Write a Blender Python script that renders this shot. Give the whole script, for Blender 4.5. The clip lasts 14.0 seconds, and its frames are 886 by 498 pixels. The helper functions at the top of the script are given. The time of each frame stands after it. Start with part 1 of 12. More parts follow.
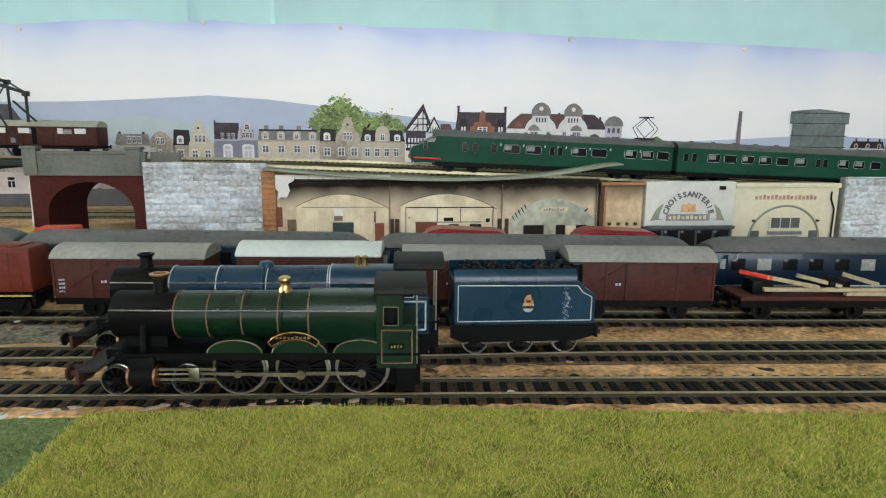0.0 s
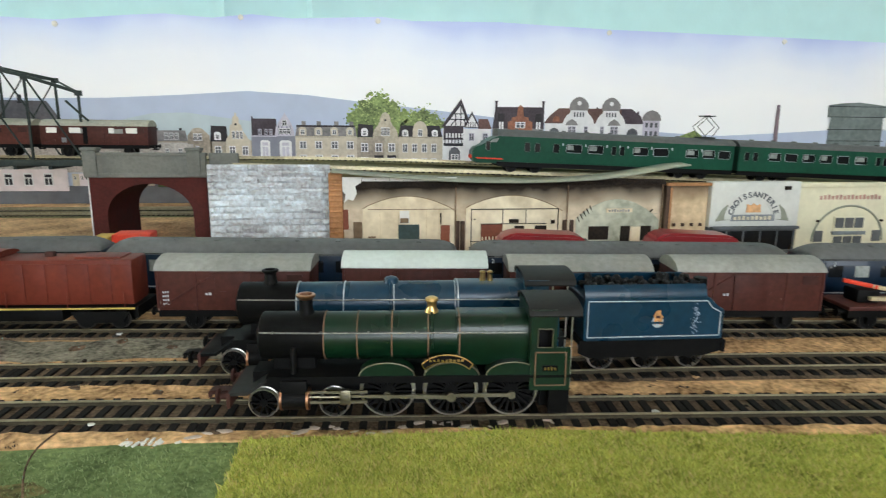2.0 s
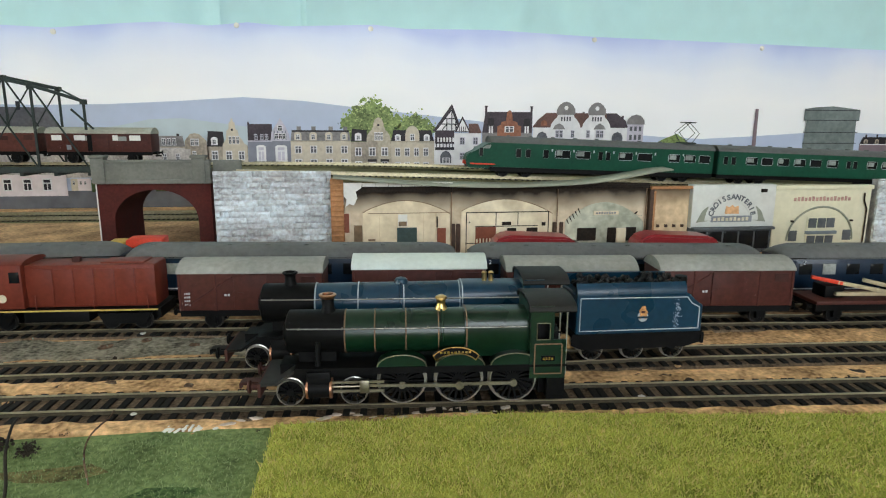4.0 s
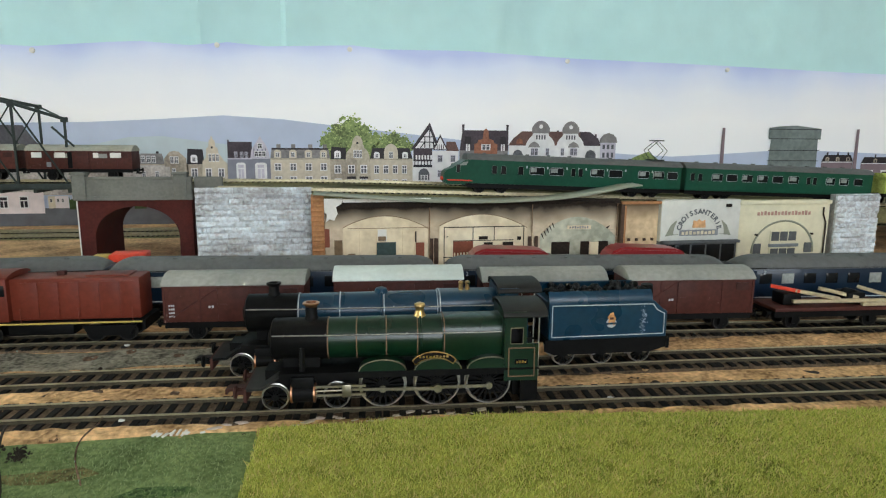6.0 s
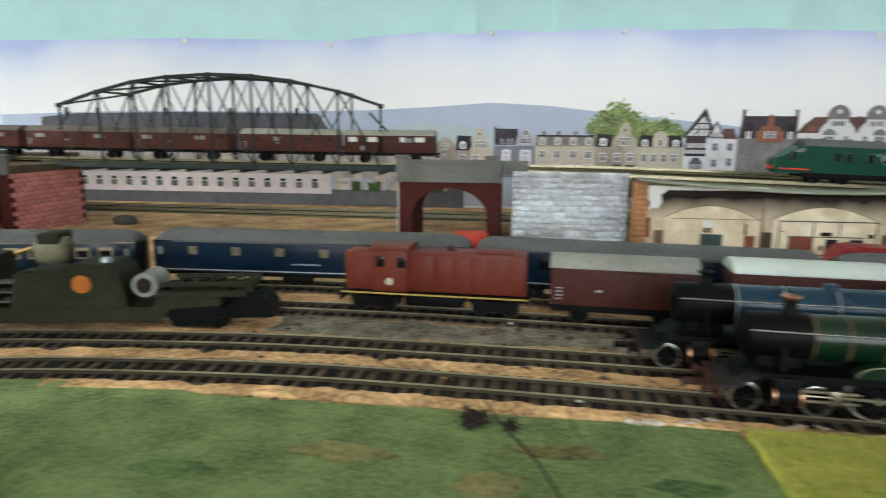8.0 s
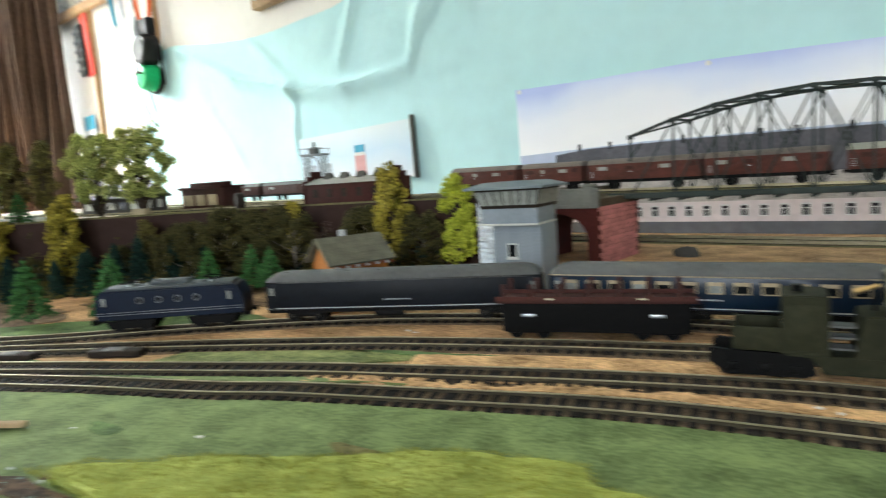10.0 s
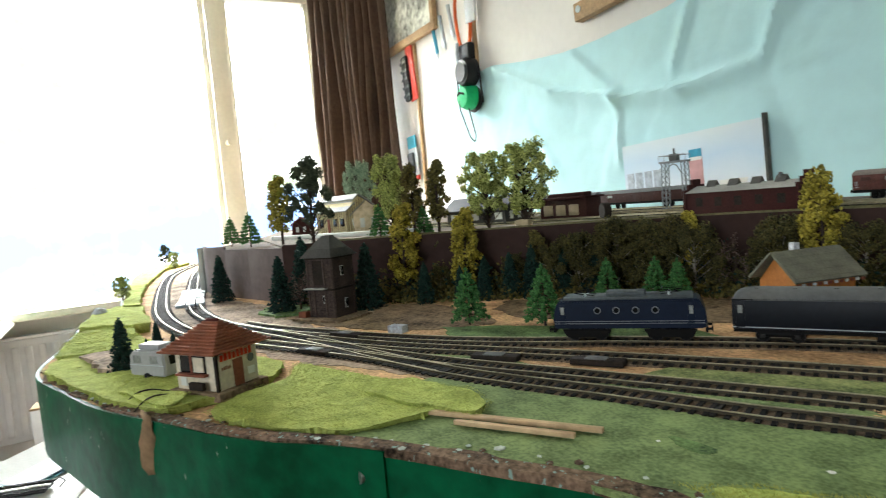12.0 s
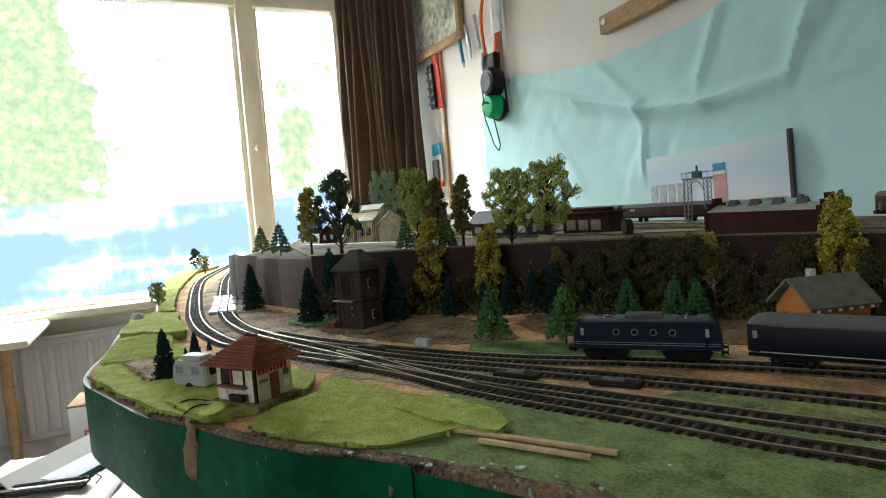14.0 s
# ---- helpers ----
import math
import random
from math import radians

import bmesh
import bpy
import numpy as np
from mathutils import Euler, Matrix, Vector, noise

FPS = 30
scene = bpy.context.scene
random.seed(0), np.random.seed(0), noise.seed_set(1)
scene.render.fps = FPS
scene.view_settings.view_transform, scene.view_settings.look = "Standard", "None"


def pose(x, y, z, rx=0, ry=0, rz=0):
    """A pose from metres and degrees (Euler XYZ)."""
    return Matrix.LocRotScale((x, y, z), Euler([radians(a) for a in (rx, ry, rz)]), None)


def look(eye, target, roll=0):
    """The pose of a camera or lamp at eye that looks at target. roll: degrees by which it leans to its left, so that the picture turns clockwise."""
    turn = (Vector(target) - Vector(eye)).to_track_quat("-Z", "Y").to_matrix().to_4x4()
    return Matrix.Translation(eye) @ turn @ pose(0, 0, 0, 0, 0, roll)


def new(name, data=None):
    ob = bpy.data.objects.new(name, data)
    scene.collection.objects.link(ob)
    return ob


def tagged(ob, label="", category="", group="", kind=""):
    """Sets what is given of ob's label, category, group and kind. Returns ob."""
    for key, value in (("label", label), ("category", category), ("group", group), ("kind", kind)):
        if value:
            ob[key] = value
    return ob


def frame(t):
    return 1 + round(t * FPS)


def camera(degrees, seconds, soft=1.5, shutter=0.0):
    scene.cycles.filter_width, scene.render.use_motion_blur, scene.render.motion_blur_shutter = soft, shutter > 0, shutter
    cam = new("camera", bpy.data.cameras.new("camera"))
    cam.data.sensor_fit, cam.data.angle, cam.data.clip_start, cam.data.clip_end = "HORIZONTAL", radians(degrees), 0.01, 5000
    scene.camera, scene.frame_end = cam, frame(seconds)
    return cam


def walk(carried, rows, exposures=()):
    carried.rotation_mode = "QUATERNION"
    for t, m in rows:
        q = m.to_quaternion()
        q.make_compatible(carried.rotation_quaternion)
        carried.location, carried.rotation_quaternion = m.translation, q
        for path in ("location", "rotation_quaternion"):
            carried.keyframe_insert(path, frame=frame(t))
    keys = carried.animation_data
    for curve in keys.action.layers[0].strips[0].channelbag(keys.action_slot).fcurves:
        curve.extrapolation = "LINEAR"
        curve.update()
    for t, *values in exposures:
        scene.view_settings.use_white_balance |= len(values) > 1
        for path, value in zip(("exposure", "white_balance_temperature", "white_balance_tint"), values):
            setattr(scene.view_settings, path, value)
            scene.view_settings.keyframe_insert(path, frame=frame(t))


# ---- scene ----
cam = camera(71.42, 14.0, soft=1.1, shutter=0.5)
EXPOSURES = [(0, 1.05), (1.5, 1.2), (2.5, 1.22), (5, 0.98), (7.2, 1.0), (9.5, 1.0), (11, 0.9), (11.5, 0.8), (12, 0.5), (13, -0.05), (14, -0.3)]
WEST, SOUTH, VIEW = 1350, 30, 9.0
PATH = [
    (0, (1.4007, 0.8167, 0.1118), (1.6318, 2.7708, -0.2463), 0.63),
    (0.5, (1.3879, 0.8232, 0.1137), (1.6365, 2.7776, -0.2303), 0.94),
    (1, (1.3345, 0.8355, 0.1179), (1.5477, 2.7935, -0.2292), 0.88),
    (1.5, (1.3016, 0.8389, 0.1100), (1.2851, 2.8041, -0.2612), -1.38),
    (2, (1.3368, 0.8313, 0.1239), (1.5707, 2.7776, -0.2727), 0.49),
    (2.5, (1.3269, 0.8206, 0.1233), (1.5957, 2.7588, -0.2904), 0.69),
    (2.7, (1.3247, 0.8196, 0.1252), (1.5812, 2.7590, -0.2902), 0.58),
    (4.8, (1.3215, 0.7918, 0.1329), (1.6419, 2.7338, -0.2218), 0.22),
    (5, (1.3183, 0.7896, 0.1336), (1.6575, 2.7310, -0.2070), 0.38),
    (5.5, (1.3220, 0.7868, 0.1340), (1.6741, 2.7278, -0.1959), 0.33),
    (6, (1.3210, 0.7874, 0.1304), (1.6679, 2.7278, -0.2082), 0.35),
    (6.5, (1.3083, 0.7908, 0.1241), (1.6005, 2.7354, -0.2406), 0.39),
    (7, (1.2750, 0.8008, 0.1224), (1.4610, 2.7561, -0.2547), 0.69),
    (7.2, (1.2616, 0.8035, 0.1253), (1.3735, 2.7642, -0.2530), 0.61),
    (9.3, (0.9956, 0.8120, 0.1106), (0.1145, 2.5859, -0.1672), -1.93),
    (9.5, (0.9642, 0.8063, 0.1097), (-0.0325, 2.5204, -0.1515), -2.79),
    (10, (0.9043, 0.7788, 0.1189), (-0.3382, 2.3287, -0.1130), -3.71),
    (10.5, (0.8489, 0.7411, 0.1224), (-0.5917, 2.1139, -0.0778), -4.98),
    (11, (0.8120, 0.7042, 0.1252), (-0.7651, 1.9204, -0.0583), -5.62),
    (11.5, (0.7933, 0.6700, 0.1313), (-0.9007, 1.7202, -0.0338), -6.00),
    (12, (0.7823, 0.6525, 0.1365), (-0.9794, 1.5879, -0.0102), -5.09),
    (12.5, (0.7832, 0.6463, 0.1427), (-1.0177, 1.5060, 0.0088), -4.57),
    (13, (0.7849, 0.6396, 0.1498), (-1.0099, 1.5118, 0.0158), -3.62),
    (13.5, (0.7937, 0.6376, 0.1528), (-0.9996, 1.5130, 0.0205), -3.97),
    (14, (0.8044, 0.6390, 0.1565), (-0.9904, 1.5112, 0.0229), -4.43),
]
walk(cam, [(t, look(eye, target, roll)) for t, eye, target, roll in PATH], EXPOSURES)

# ---------------- world, sun, window light, added fill ----
world = bpy.data.worlds.new("world")
scene.world = world
world.use_nodes = True
wn = world.node_tree.nodes
sky = wn.new("ShaderNodeTexSky")
sky.sky_type = "NISHITA"
sky.sun_disc = False
sky.sun_elevation = radians(48)
sky.sun_rotation = radians(200)
world.node_tree.links.new(sky.outputs[0], wn["Background"].inputs[0])
wn["Background"].inputs[1].default_value = 0.12


def area_lamp(name, eye, target, w, h, watts, colour=(0.91, 0.96, 1.0)):
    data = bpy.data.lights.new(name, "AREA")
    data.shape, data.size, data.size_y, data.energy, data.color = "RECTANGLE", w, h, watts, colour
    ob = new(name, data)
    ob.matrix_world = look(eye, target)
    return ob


# skylight falling through the west window, and an added fill lamp in an unseen south opening
area_lamp("daylight_west", (-3.5, 0.6, 2.25), (-0.6, 0.85, 0.1), 2.6, 1.4, WEST)
area_lamp("fill_south", (1.75, -2.05, 0.80), (1.55, 1.5, 0.1), 1.8, 1.3, SOUTH)

# ---------------- materials ----------------
def mat(name, col, rough=0.5, metal=0.0, var=0.18, scale=400.0, bump=0.15, col2=None, spec=0.22, coat=0.0, piece=0.0):
    """Painted or natural surface: two scales of uneven tone, fine relief, and a tone of its own for each piece."""
    m = bpy.data.materials.new(name)
    m.use_nodes = True
    t = m.node_tree
    n, l = t.nodes, t.links
    b = n["Principled BSDF"]
    b.inputs["Roughness"].default_value = rough
    b.inputs["Metallic"].default_value = metal
    b.inputs["Specular IOR Level"].default_value = spec
    b.inputs["Coat Weight"].default_value = coat
    tc = n.new("ShaderNodeTexCoord")
    fine, broad = n.new("ShaderNodeTexNoise"), n.new("ShaderNodeTexNoise")
    for node, sc, det in ((fine, scale, 6), (broad, scale / 9, 3)):
        node.inputs["Scale"].default_value = sc
        node.inputs["Detail"].default_value = det
        l.new(tc.outputs["Object"], node.inputs["Vector"])
    both = n.new("ShaderNodeMix")
    both.inputs[0].default_value = 0.5
    l.new(fine.outputs["Fac"], both.inputs[2])
    l.new(broad.outputs["Fac"], both.inputs[3])
    ramp = n.new("ShaderNodeValToRGB")
    lo = [c * (1 - var) for c in col]
    hi = [min(1, c * (1 + var)) for c in (col2 or col)]
    ramp.color_ramp.elements[0].position, ramp.color_ramp.elements[1].position = 0.36, 0.64
    ramp.color_ramp.elements[0].color = (*lo, 1)
    ramp.color_ramp.elements[1].color = (*hi, 1)
    l.new(both.outputs[0], ramp.inputs[0])
    out = ramp.outputs[0]
    if piece:
        info, hsv, rng = n.new("ShaderNodeObjectInfo"), n.new("ShaderNodeHueSaturation"), n.new("ShaderNodeMapRange")
        rng.inputs[3].default_value, rng.inputs[4].default_value = 1 - piece, 1 + piece
        l.new(info.outputs["Random"], rng.inputs[0])
        l.new(rng.outputs[0], hsv.inputs["Value"])
        l.new(out, hsv.inputs["Color"])
        out = hsv.outputs[0]
    l.new(out, b.inputs["Base Color"])
    rr = n.new("ShaderNodeMapRange")
    rr.inputs[3].default_value, rr.inputs[4].default_value = max(0.03, rough - 0.12), min(1, rough + 0.12)
    l.new(broad.outputs["Fac"], rr.inputs[0])
    l.new(rr.outputs[0], b.inputs["Roughness"])
    if bump:
        bp = n.new("ShaderNodeBump")
        bp.inputs["Strength"].default_value = min(1.0, bump)
        bp.inputs["Distance"].default_value = 0.3 / scale
        l.new(fine.outputs["Fac"], bp.inputs["Height"])
        l.new(bp.outputs[0], b.inputs["Normal"])
    return m


def chipped(m, tone, scale=70.0, at=0.66):
    """Small chips and scratches through a painted surface, longer than wide."""
    n, l = m.node_tree.nodes, m.node_tree.links
    b = n["Principled BSDF"]
    src = b.inputs["Base Color"].links[0].from_socket
    tc, mp, spots, ramp, mx = n.new("ShaderNodeTexCoord"), n.new("ShaderNodeMapping"), n.new("ShaderNodeTexNoise"), n.new("ShaderNodeValToRGB"), n.new("ShaderNodeMix")
    mp.inputs["Scale"].default_value = (1.0, 1.0, 0.35)
    l.new(tc.outputs["Object"], mp.inputs["Vector"])
    l.new(mp.outputs[0], spots.inputs["Vector"])
    spots.inputs["Scale"].default_value, spots.inputs["Detail"].default_value = scale, 4
    ramp.color_ramp.elements[0].position, ramp.color_ramp.elements[1].position = at, at + 0.03
    l.new(spots.outputs["Fac"], ramp.inputs[0])
    mx.data_type = "RGBA"
    l.new(ramp.outputs[0], mx.inputs[0])
    l.new(src, mx.inputs[6])
    mx.inputs[7].default_value = (*tone, 1)
    l.new(mx.outputs[2], b.inputs["Base Color"])


def leafy(name, a, b_, rough=0.75):
    """Foliage: each clump has its own tone."""
    m = bpy.data.materials.new(name)
    m.use_nodes = True
    n, l = m.node_tree.nodes, m.node_tree.links
    geo, ramp = n.new("ShaderNodeNewGeometry"), n.new("ShaderNodeValToRGB")
    ramp.color_ramp.elements[0].color, ramp.color_ramp.elements[1].color = (*a, 1), (*b_, 1)
    l.new(geo.outputs["Random Per Island"], ramp.inputs[0])
    l.new(ramp.outputs[0], n["Principled BSDF"].inputs["Base Color"])
    n["Principled BSDF"].inputs["Roughness"].default_value = rough
    n["Principled BSDF"].inputs["Specular IOR Level"].default_value = 0.2
    return m


M = {
    "loco_green": mat("loco_green", (0.0028, 0.0185, 0.0075), 0.30, var=0.3, scale=250, bump=0.04, spec=0.35, coat=0.05),
    "loco_black": mat("loco_black", (0.0040, 0.0040, 0.0039), 0.5, var=0.4, scale=350, bump=0.08, spec=0.09),
    "cab_roof": mat("cab_roof", (0.016, 0.016, 0.014), 0.6, var=0.25, scale=300, bump=0.08),
    "loco_blue": mat("loco_blue", (0.004, 0.032, 0.060), 0.30, var=0.22, scale=250, bump=0.04, spec=0.35, coat=0.05),
    "lining_orange": mat("lining_orange", (0.17, 0.10, 0.06), 0.6, scale=900, bump=0),
    "lining_white": mat("lining_white", (0.42, 0.46, 0.48), 0.5, scale=900, bump=0),
    "brass": mat("brass", (0.62, 0.42, 0.17), 0.28, 1.0, var=0.2, scale=500, bump=0.02),
    "copper": mat("copper", (0.46, 0.24, 0.14), 0.35, 1.0, var=0.25, scale=500, bump=0.02),
    "steel": mat("steel", (0.48, 0.47, 0.43), 0.32, 1.0, var=0.2, scale=600, bump=0.03),
    "rod": mat("rod", (0.27, 0.25, 0.18), 0.42, 1.0, var=0.25, scale=600, bump=0.03),
    "buffer_red": mat("buffer_red", (0.05, 0.018, 0.013), 0.7, scale=500),
    "pale_plate": mat("pale_plate", (0.6, 0.55, 0.4), 0.5, scale=900, bump=0),
    "crest": mat("crest", (0.55, 0.27, 0.10), 0.5, var=0.4, scale=1500, bump=0),
    "scratch": mat("scratch", (0.30, 0.36, 0.44), 0.7, var=0.5, scale=1200, bump=0),
    "coal": mat("coal", (0.006, 0.006, 0.006), 0.5, var=0.5, scale=900, bump=1.0),
    "glass_dark": mat("glass_dark", (0.008, 0.009, 0.010), 0.12, scale=200, bump=0),
    "glass_pale": mat("glass_pale", (0.26, 0.28, 0.26), 0.2, var=0.35, scale=300, bump=0),
    "rail": mat("rail", (0.42, 0.375, 0.25), 0.36, 0.85, var=0.3, scale=300, bump=0.04),
    "sleeper": mat("sleeper", (0.011, 0.010, 0.009), 0.8, var=0.4, scale=900, bump=0.3, piece=0.3, spec=0.12),
    "cork": mat("cork", (0.33, 0.19, 0.085), 0.95, var=0.45, scale=330, bump=1.0, col2=(0.60, 0.39, 0.20), spec=0.1),
    "track_bed": mat("track_bed", (0.072, 0.052, 0.034), 0.95, var=0.5, scale=600, bump=0.9, col2=(0.135, 0.098, 0.064), spec=0.1),
    "grey_bed": mat("grey_bed", (0.11, 0.105, 0.075), 0.95, var=0.6, scale=420, bump=1.0, col2=(0.22, 0.21, 0.165), spec=0.1),
    "board_top": mat("board_top", (0.42, 0.25, 0.12), 0.9, var=0.45, scale=230, bump=0.9, col2=(0.56, 0.36, 0.19), spec=0.1),
    "green_paint": mat("green_paint", (0.115, 0.172, 0.062), 0.9, var=0.35, scale=420, bump=0.8, col2=(0.175, 0.235, 0.092), spec=0.15),
    "mat_grass": mat("mat_grass", (0.25, 0.29, 0.050), 0.95, var=0.4, scale=70, bump=1.0, col2=(0.50, 0.49, 0.11), spec=0.1),
    "olive_grass": mat("olive_grass", (0.29, 0.35, 0.075), 0.95, var=0.22, scale=500, bump=1.0, col2=(0.43, 0.49, 0.135), spec=0.1),
    "dull_grass": mat("dull_grass", (0.045, 0.10, 0.03), 0.95, var=0.45, scale=400, bump=1.0, col2=(0.11, 0.18, 0.06)),
    "fascia_green": mat("fascia_green", (0.0, 0.080, 0.030), 0.45, var=0.4, scale=70, bump=0.1, spec=0.08),
    "bare_wood": mat("bare_wood", (0.42, 0.28, 0.15), 0.7, var=0.25, scale=120, bump=0.2),
    "pale_wood": mat("pale_wood", (0.52, 0.37, 0.21), 0.7, var=0.25, scale=140, bump=0.15),
    "van_brown": mat("van_brown", (0.062, 0.017, 0.012), 0.6, var=0.25, scale=350, bump=0.1),
    "van_brown_dark": mat("van_brown_dark", (0.050, 0.017, 0.013), 0.65, var=0.25, scale=350, bump=0.12),
    "diesel_red": mat("diesel_red", (0.14, 0.026, 0.014), 0.5, var=0.18, scale=300, bump=0.05),
    "bus_red": mat("bus_red", (0.24, 0.02, 0.024), 0.35, var=0.15, scale=300, bump=0.03, coat=0.3),
    "yellow": mat("yellow", (0.45, 0.33, 0.08), 0.6, scale=500, bump=0),
    "signal_red": mat("signal_red", (0.6, 0.05, 0.02), 0.5, scale=500, bump=0),
    "roof_grey": mat("roof_grey", (0.105, 0.11, 0.108), 0.6, var=0.18, scale=250, bump=0.06),
    "roof_pale": mat("roof_pale", (0.27, 0.275, 0.25), 0.65, var=0.18, scale=300, bump=0.06),
    "roof_white": mat("roof_white", (0.55, 0.62, 0.58), 0.6, var=0.08, scale=300, bump=0.03),
    "coach_blue": mat("coach_blue", (0.003, 0.013, 0.030), 0.33, var=0.2, scale=250, bump=0.03, coat=0.15),
    "coach_dark": mat("coach_dark", (0.006, 0.008, 0.012), 0.45, var=0.25, scale=250, bump=0.03, spec=0.15),
    "cream": mat("cream", (0.40, 0.33, 0.21), 0.55, var=0.2, scale=400, bump=0.03),
    "emu_green": mat("emu_green", (0.005, 0.058, 0.032), 0.4, var=0.18, scale=250, bump=0.03),
    "olive": mat("olive", (0.027, 0.028, 0.015), 0.7, var=0.3, scale=300, bump=0.08, spec=0.12),
    "orange": mat("orange", (0.42, 0.13, 0.02), 0.5, scale=500, bump=0),
    "silver": mat("silver", (0.5, 0.55, 0.58), 0.35, 0.7, scale=400, bump=0.05),
    "brick_red": mat("brick_red", (0.075, 0.016, 0.013), 0.8, var=0.22, scale=500, bump=0.2, piece=0.16),
    "brick_pink": mat("brick_pink", (0.6, 0.25, 0.24), 0.8, var=0.25, scale=500, bump=0.2, piece=0.18),
    "parapet_grey": mat("parapet_grey", (0.16, 0.165, 0.145), 0.75, var=0.15, scale=350, bump=0.12),
    "paper_white": mat("paper_white", (0.72, 0.72, 0.68), 0.8, var=0.06, scale=300, bump=0.05),
    "stone_grey": mat("stone_grey", (0.46, 0.455, 0.465), 0.9, var=0.24, scale=300, bump=0.6, col2=(0.57, 0.64, 0.68), piece=0.16, spec=0.1),
    "mortar": mat("mortar", (0.34, 0.34, 0.345), 0.95, var=0.3, scale=900, bump=0.4),
    "stucco": mat("stucco", (0.58, 0.46, 0.27), 0.85, var=0.2, scale=120, bump=0.1, col2=(0.68, 0.58, 0.40)),
    "stucco_mint": mat("stucco_mint", (0.42, 0.44, 0.34), 0.85, var=0.25, scale=110, bump=0.1, col2=(0.55, 0.56, 0.45)),
    "stucco_shade": mat("stucco_shade", (0.20, 0.14, 0.085), 0.85, var=0.35, scale=140, bump=0.1),
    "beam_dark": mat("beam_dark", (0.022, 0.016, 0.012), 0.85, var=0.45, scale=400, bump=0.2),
    "facade_cream": mat("facade_cream", (0.62, 0.60, 0.44), 0.8, var=0.08, scale=150, bump=0.05),
    "facade_white": mat("facade_white", (0.60, 0.62, 0.58), 0.8, var=0.08, scale=150, bump=0.05),
    "facade_grey": mat("facade_grey", (0.09, 0.10, 0.105), 0.7, var=0.25, scale=150, bump=0.05),
    "sage_card": mat("sage_card", (0.26, 0.28, 0.22), 0.8, var=0.15, scale=160, bump=0.08),
    "timber_orange": mat("timber_orange", (0.36, 0.18, 0.08), 0.7, var=0.25, scale=400, bump=0.15),
    "truss_green": mat("truss_green", (0.024, 0.034, 0.031), 0.6, var=0.3, scale=400, bump=0.1),
    "deck_sand": mat("deck_sand", (0.115, 0.090, 0.060), 0.95, var=0.4, scale=450, bump=0.7),
    "deck_moss": mat("deck_moss", (0.14, 0.13, 0.06), 0.95, var=0.4, scale=500, bump=0.7),
    "wall_brown": mat("wall_brown", (0.040, 0.022, 0.018), 0.85, var=0.2, scale=90, bump=0.1),
    "wall_pale": mat("wall_pale", (0.155, 0.125, 0.12), 0.85, var=0.15, scale=90, bump=0.1),
    "box_grey": mat("box_grey", (0.24, 0.28, 0.315), 0.7, var=0.12, scale=250, bump=0.05),
    "slate": mat("slate", (0.075, 0.074, 0.066), 0.85, var=0.25, scale=600, bump=0.2),
    "slate_blue": mat("slate_blue", (0.17, 0.205, 0.225), 0.6, var=0.15, scale=300, bump=0.1),
    "chalet_orange": mat("chalet_orange", (0.40, 0.15, 0.035), 0.65, var=0.2, scale=350, bump=0.1),
    "old_brick": mat("old_brick", (0.050, 0.036, 0.030), 0.9, var=0.45, scale=500, bump=0.4, piece=0.35),
    "tile_terracotta": mat("tile_terracotta", (0.22, 0.075, 0.038), 0.75, var=0.3, scale=500, bump=0.2),
    "kiosk_wall": mat("kiosk_wall", (0.62, 0.55, 0.42), 0.75, var=0.22, scale=200, bump=0.05),
    "kiosk_brown": mat("kiosk_brown", (0.22, 0.07, 0.04), 0.6, var=0.2, scale=400, bump=0.05),
    "caravan": mat("caravan", (0.36, 0.37, 0.36), 0.45, var=0.1, scale=250, bump=0.03),
    "tyre": mat("tyre", (0.010, 0.010, 0.010), 0.8, scale=600),
    "shed_red": mat("shed_red", (0.045, 0.013, 0.011), 0.85, var=0.3, scale=400, bump=0.2),
    "bark": mat("bark", (0.05, 0.035, 0.025), 0.9, var=0.4, scale=500, bump=0.6),
    "blue_paper": mat("blue_paper", (0.51, 0.775, 0.79), 0.8, var=0.04, scale=25, bump=0.12),
    "wall_white": mat("wall_white", (0.82, 0.80, 0.745), 0.85, var=0.03, scale=40, bump=0.1),
    "frame_white": mat("frame_white", (0.74, 0.71, 0.59), 0.5, var=0.06, scale=60, bump=0.05),
    "curtain": mat("curtain", (0.075, 0.049, 0.035), 0.9, var=0.2, scale=60, bump=0.3, spec=0.1),
    "room_floor": mat("room_floor", (0.13, 0.085, 0.055), 0.6, var=0.2, scale=20, bump=0.1),
    "plastic_black": mat("plastic_black", (0.008, 0.008, 0.008), 0.4, scale=200, bump=0.03),
    "plastic_green": mat("plastic_green", (0.01, 0.42, 0.14), 0.4, scale=200, bump=0.03),
    "plastic_orange": mat("plastic_orange", (0.75, 0.14, 0.03), 0.45, scale=200, bump=0.03),
    "plastic_red": mat("plastic_red", (0.55, 0.05, 0.03), 0.45, scale=200, bump=0.03),
    "plastic_blue": mat("plastic_blue", (0.05, 0.32, 0.48), 0.45, scale=200, bump=0.03),
    "plastic_clear": mat("plastic_clear", (0.62, 0.66, 0.68), 0.2, scale=200, bump=0.03),
    "rim_earth": mat("rim_earth", (0.050, 0.034, 0.022), 0.95, var=0.7, scale=320, bump=1.0, col2=(0.15, 0.10, 0.065), spec=0.1),
    "chip_white": mat("chip_white", (0.45, 0.50, 0.44), 0.8, var=0.3, scale=300, bump=0.2),
    "print_sky": None,
}
chipped(M["fascia_green"], (0.30, 0.36, 0.28), 150.0, 0.70)
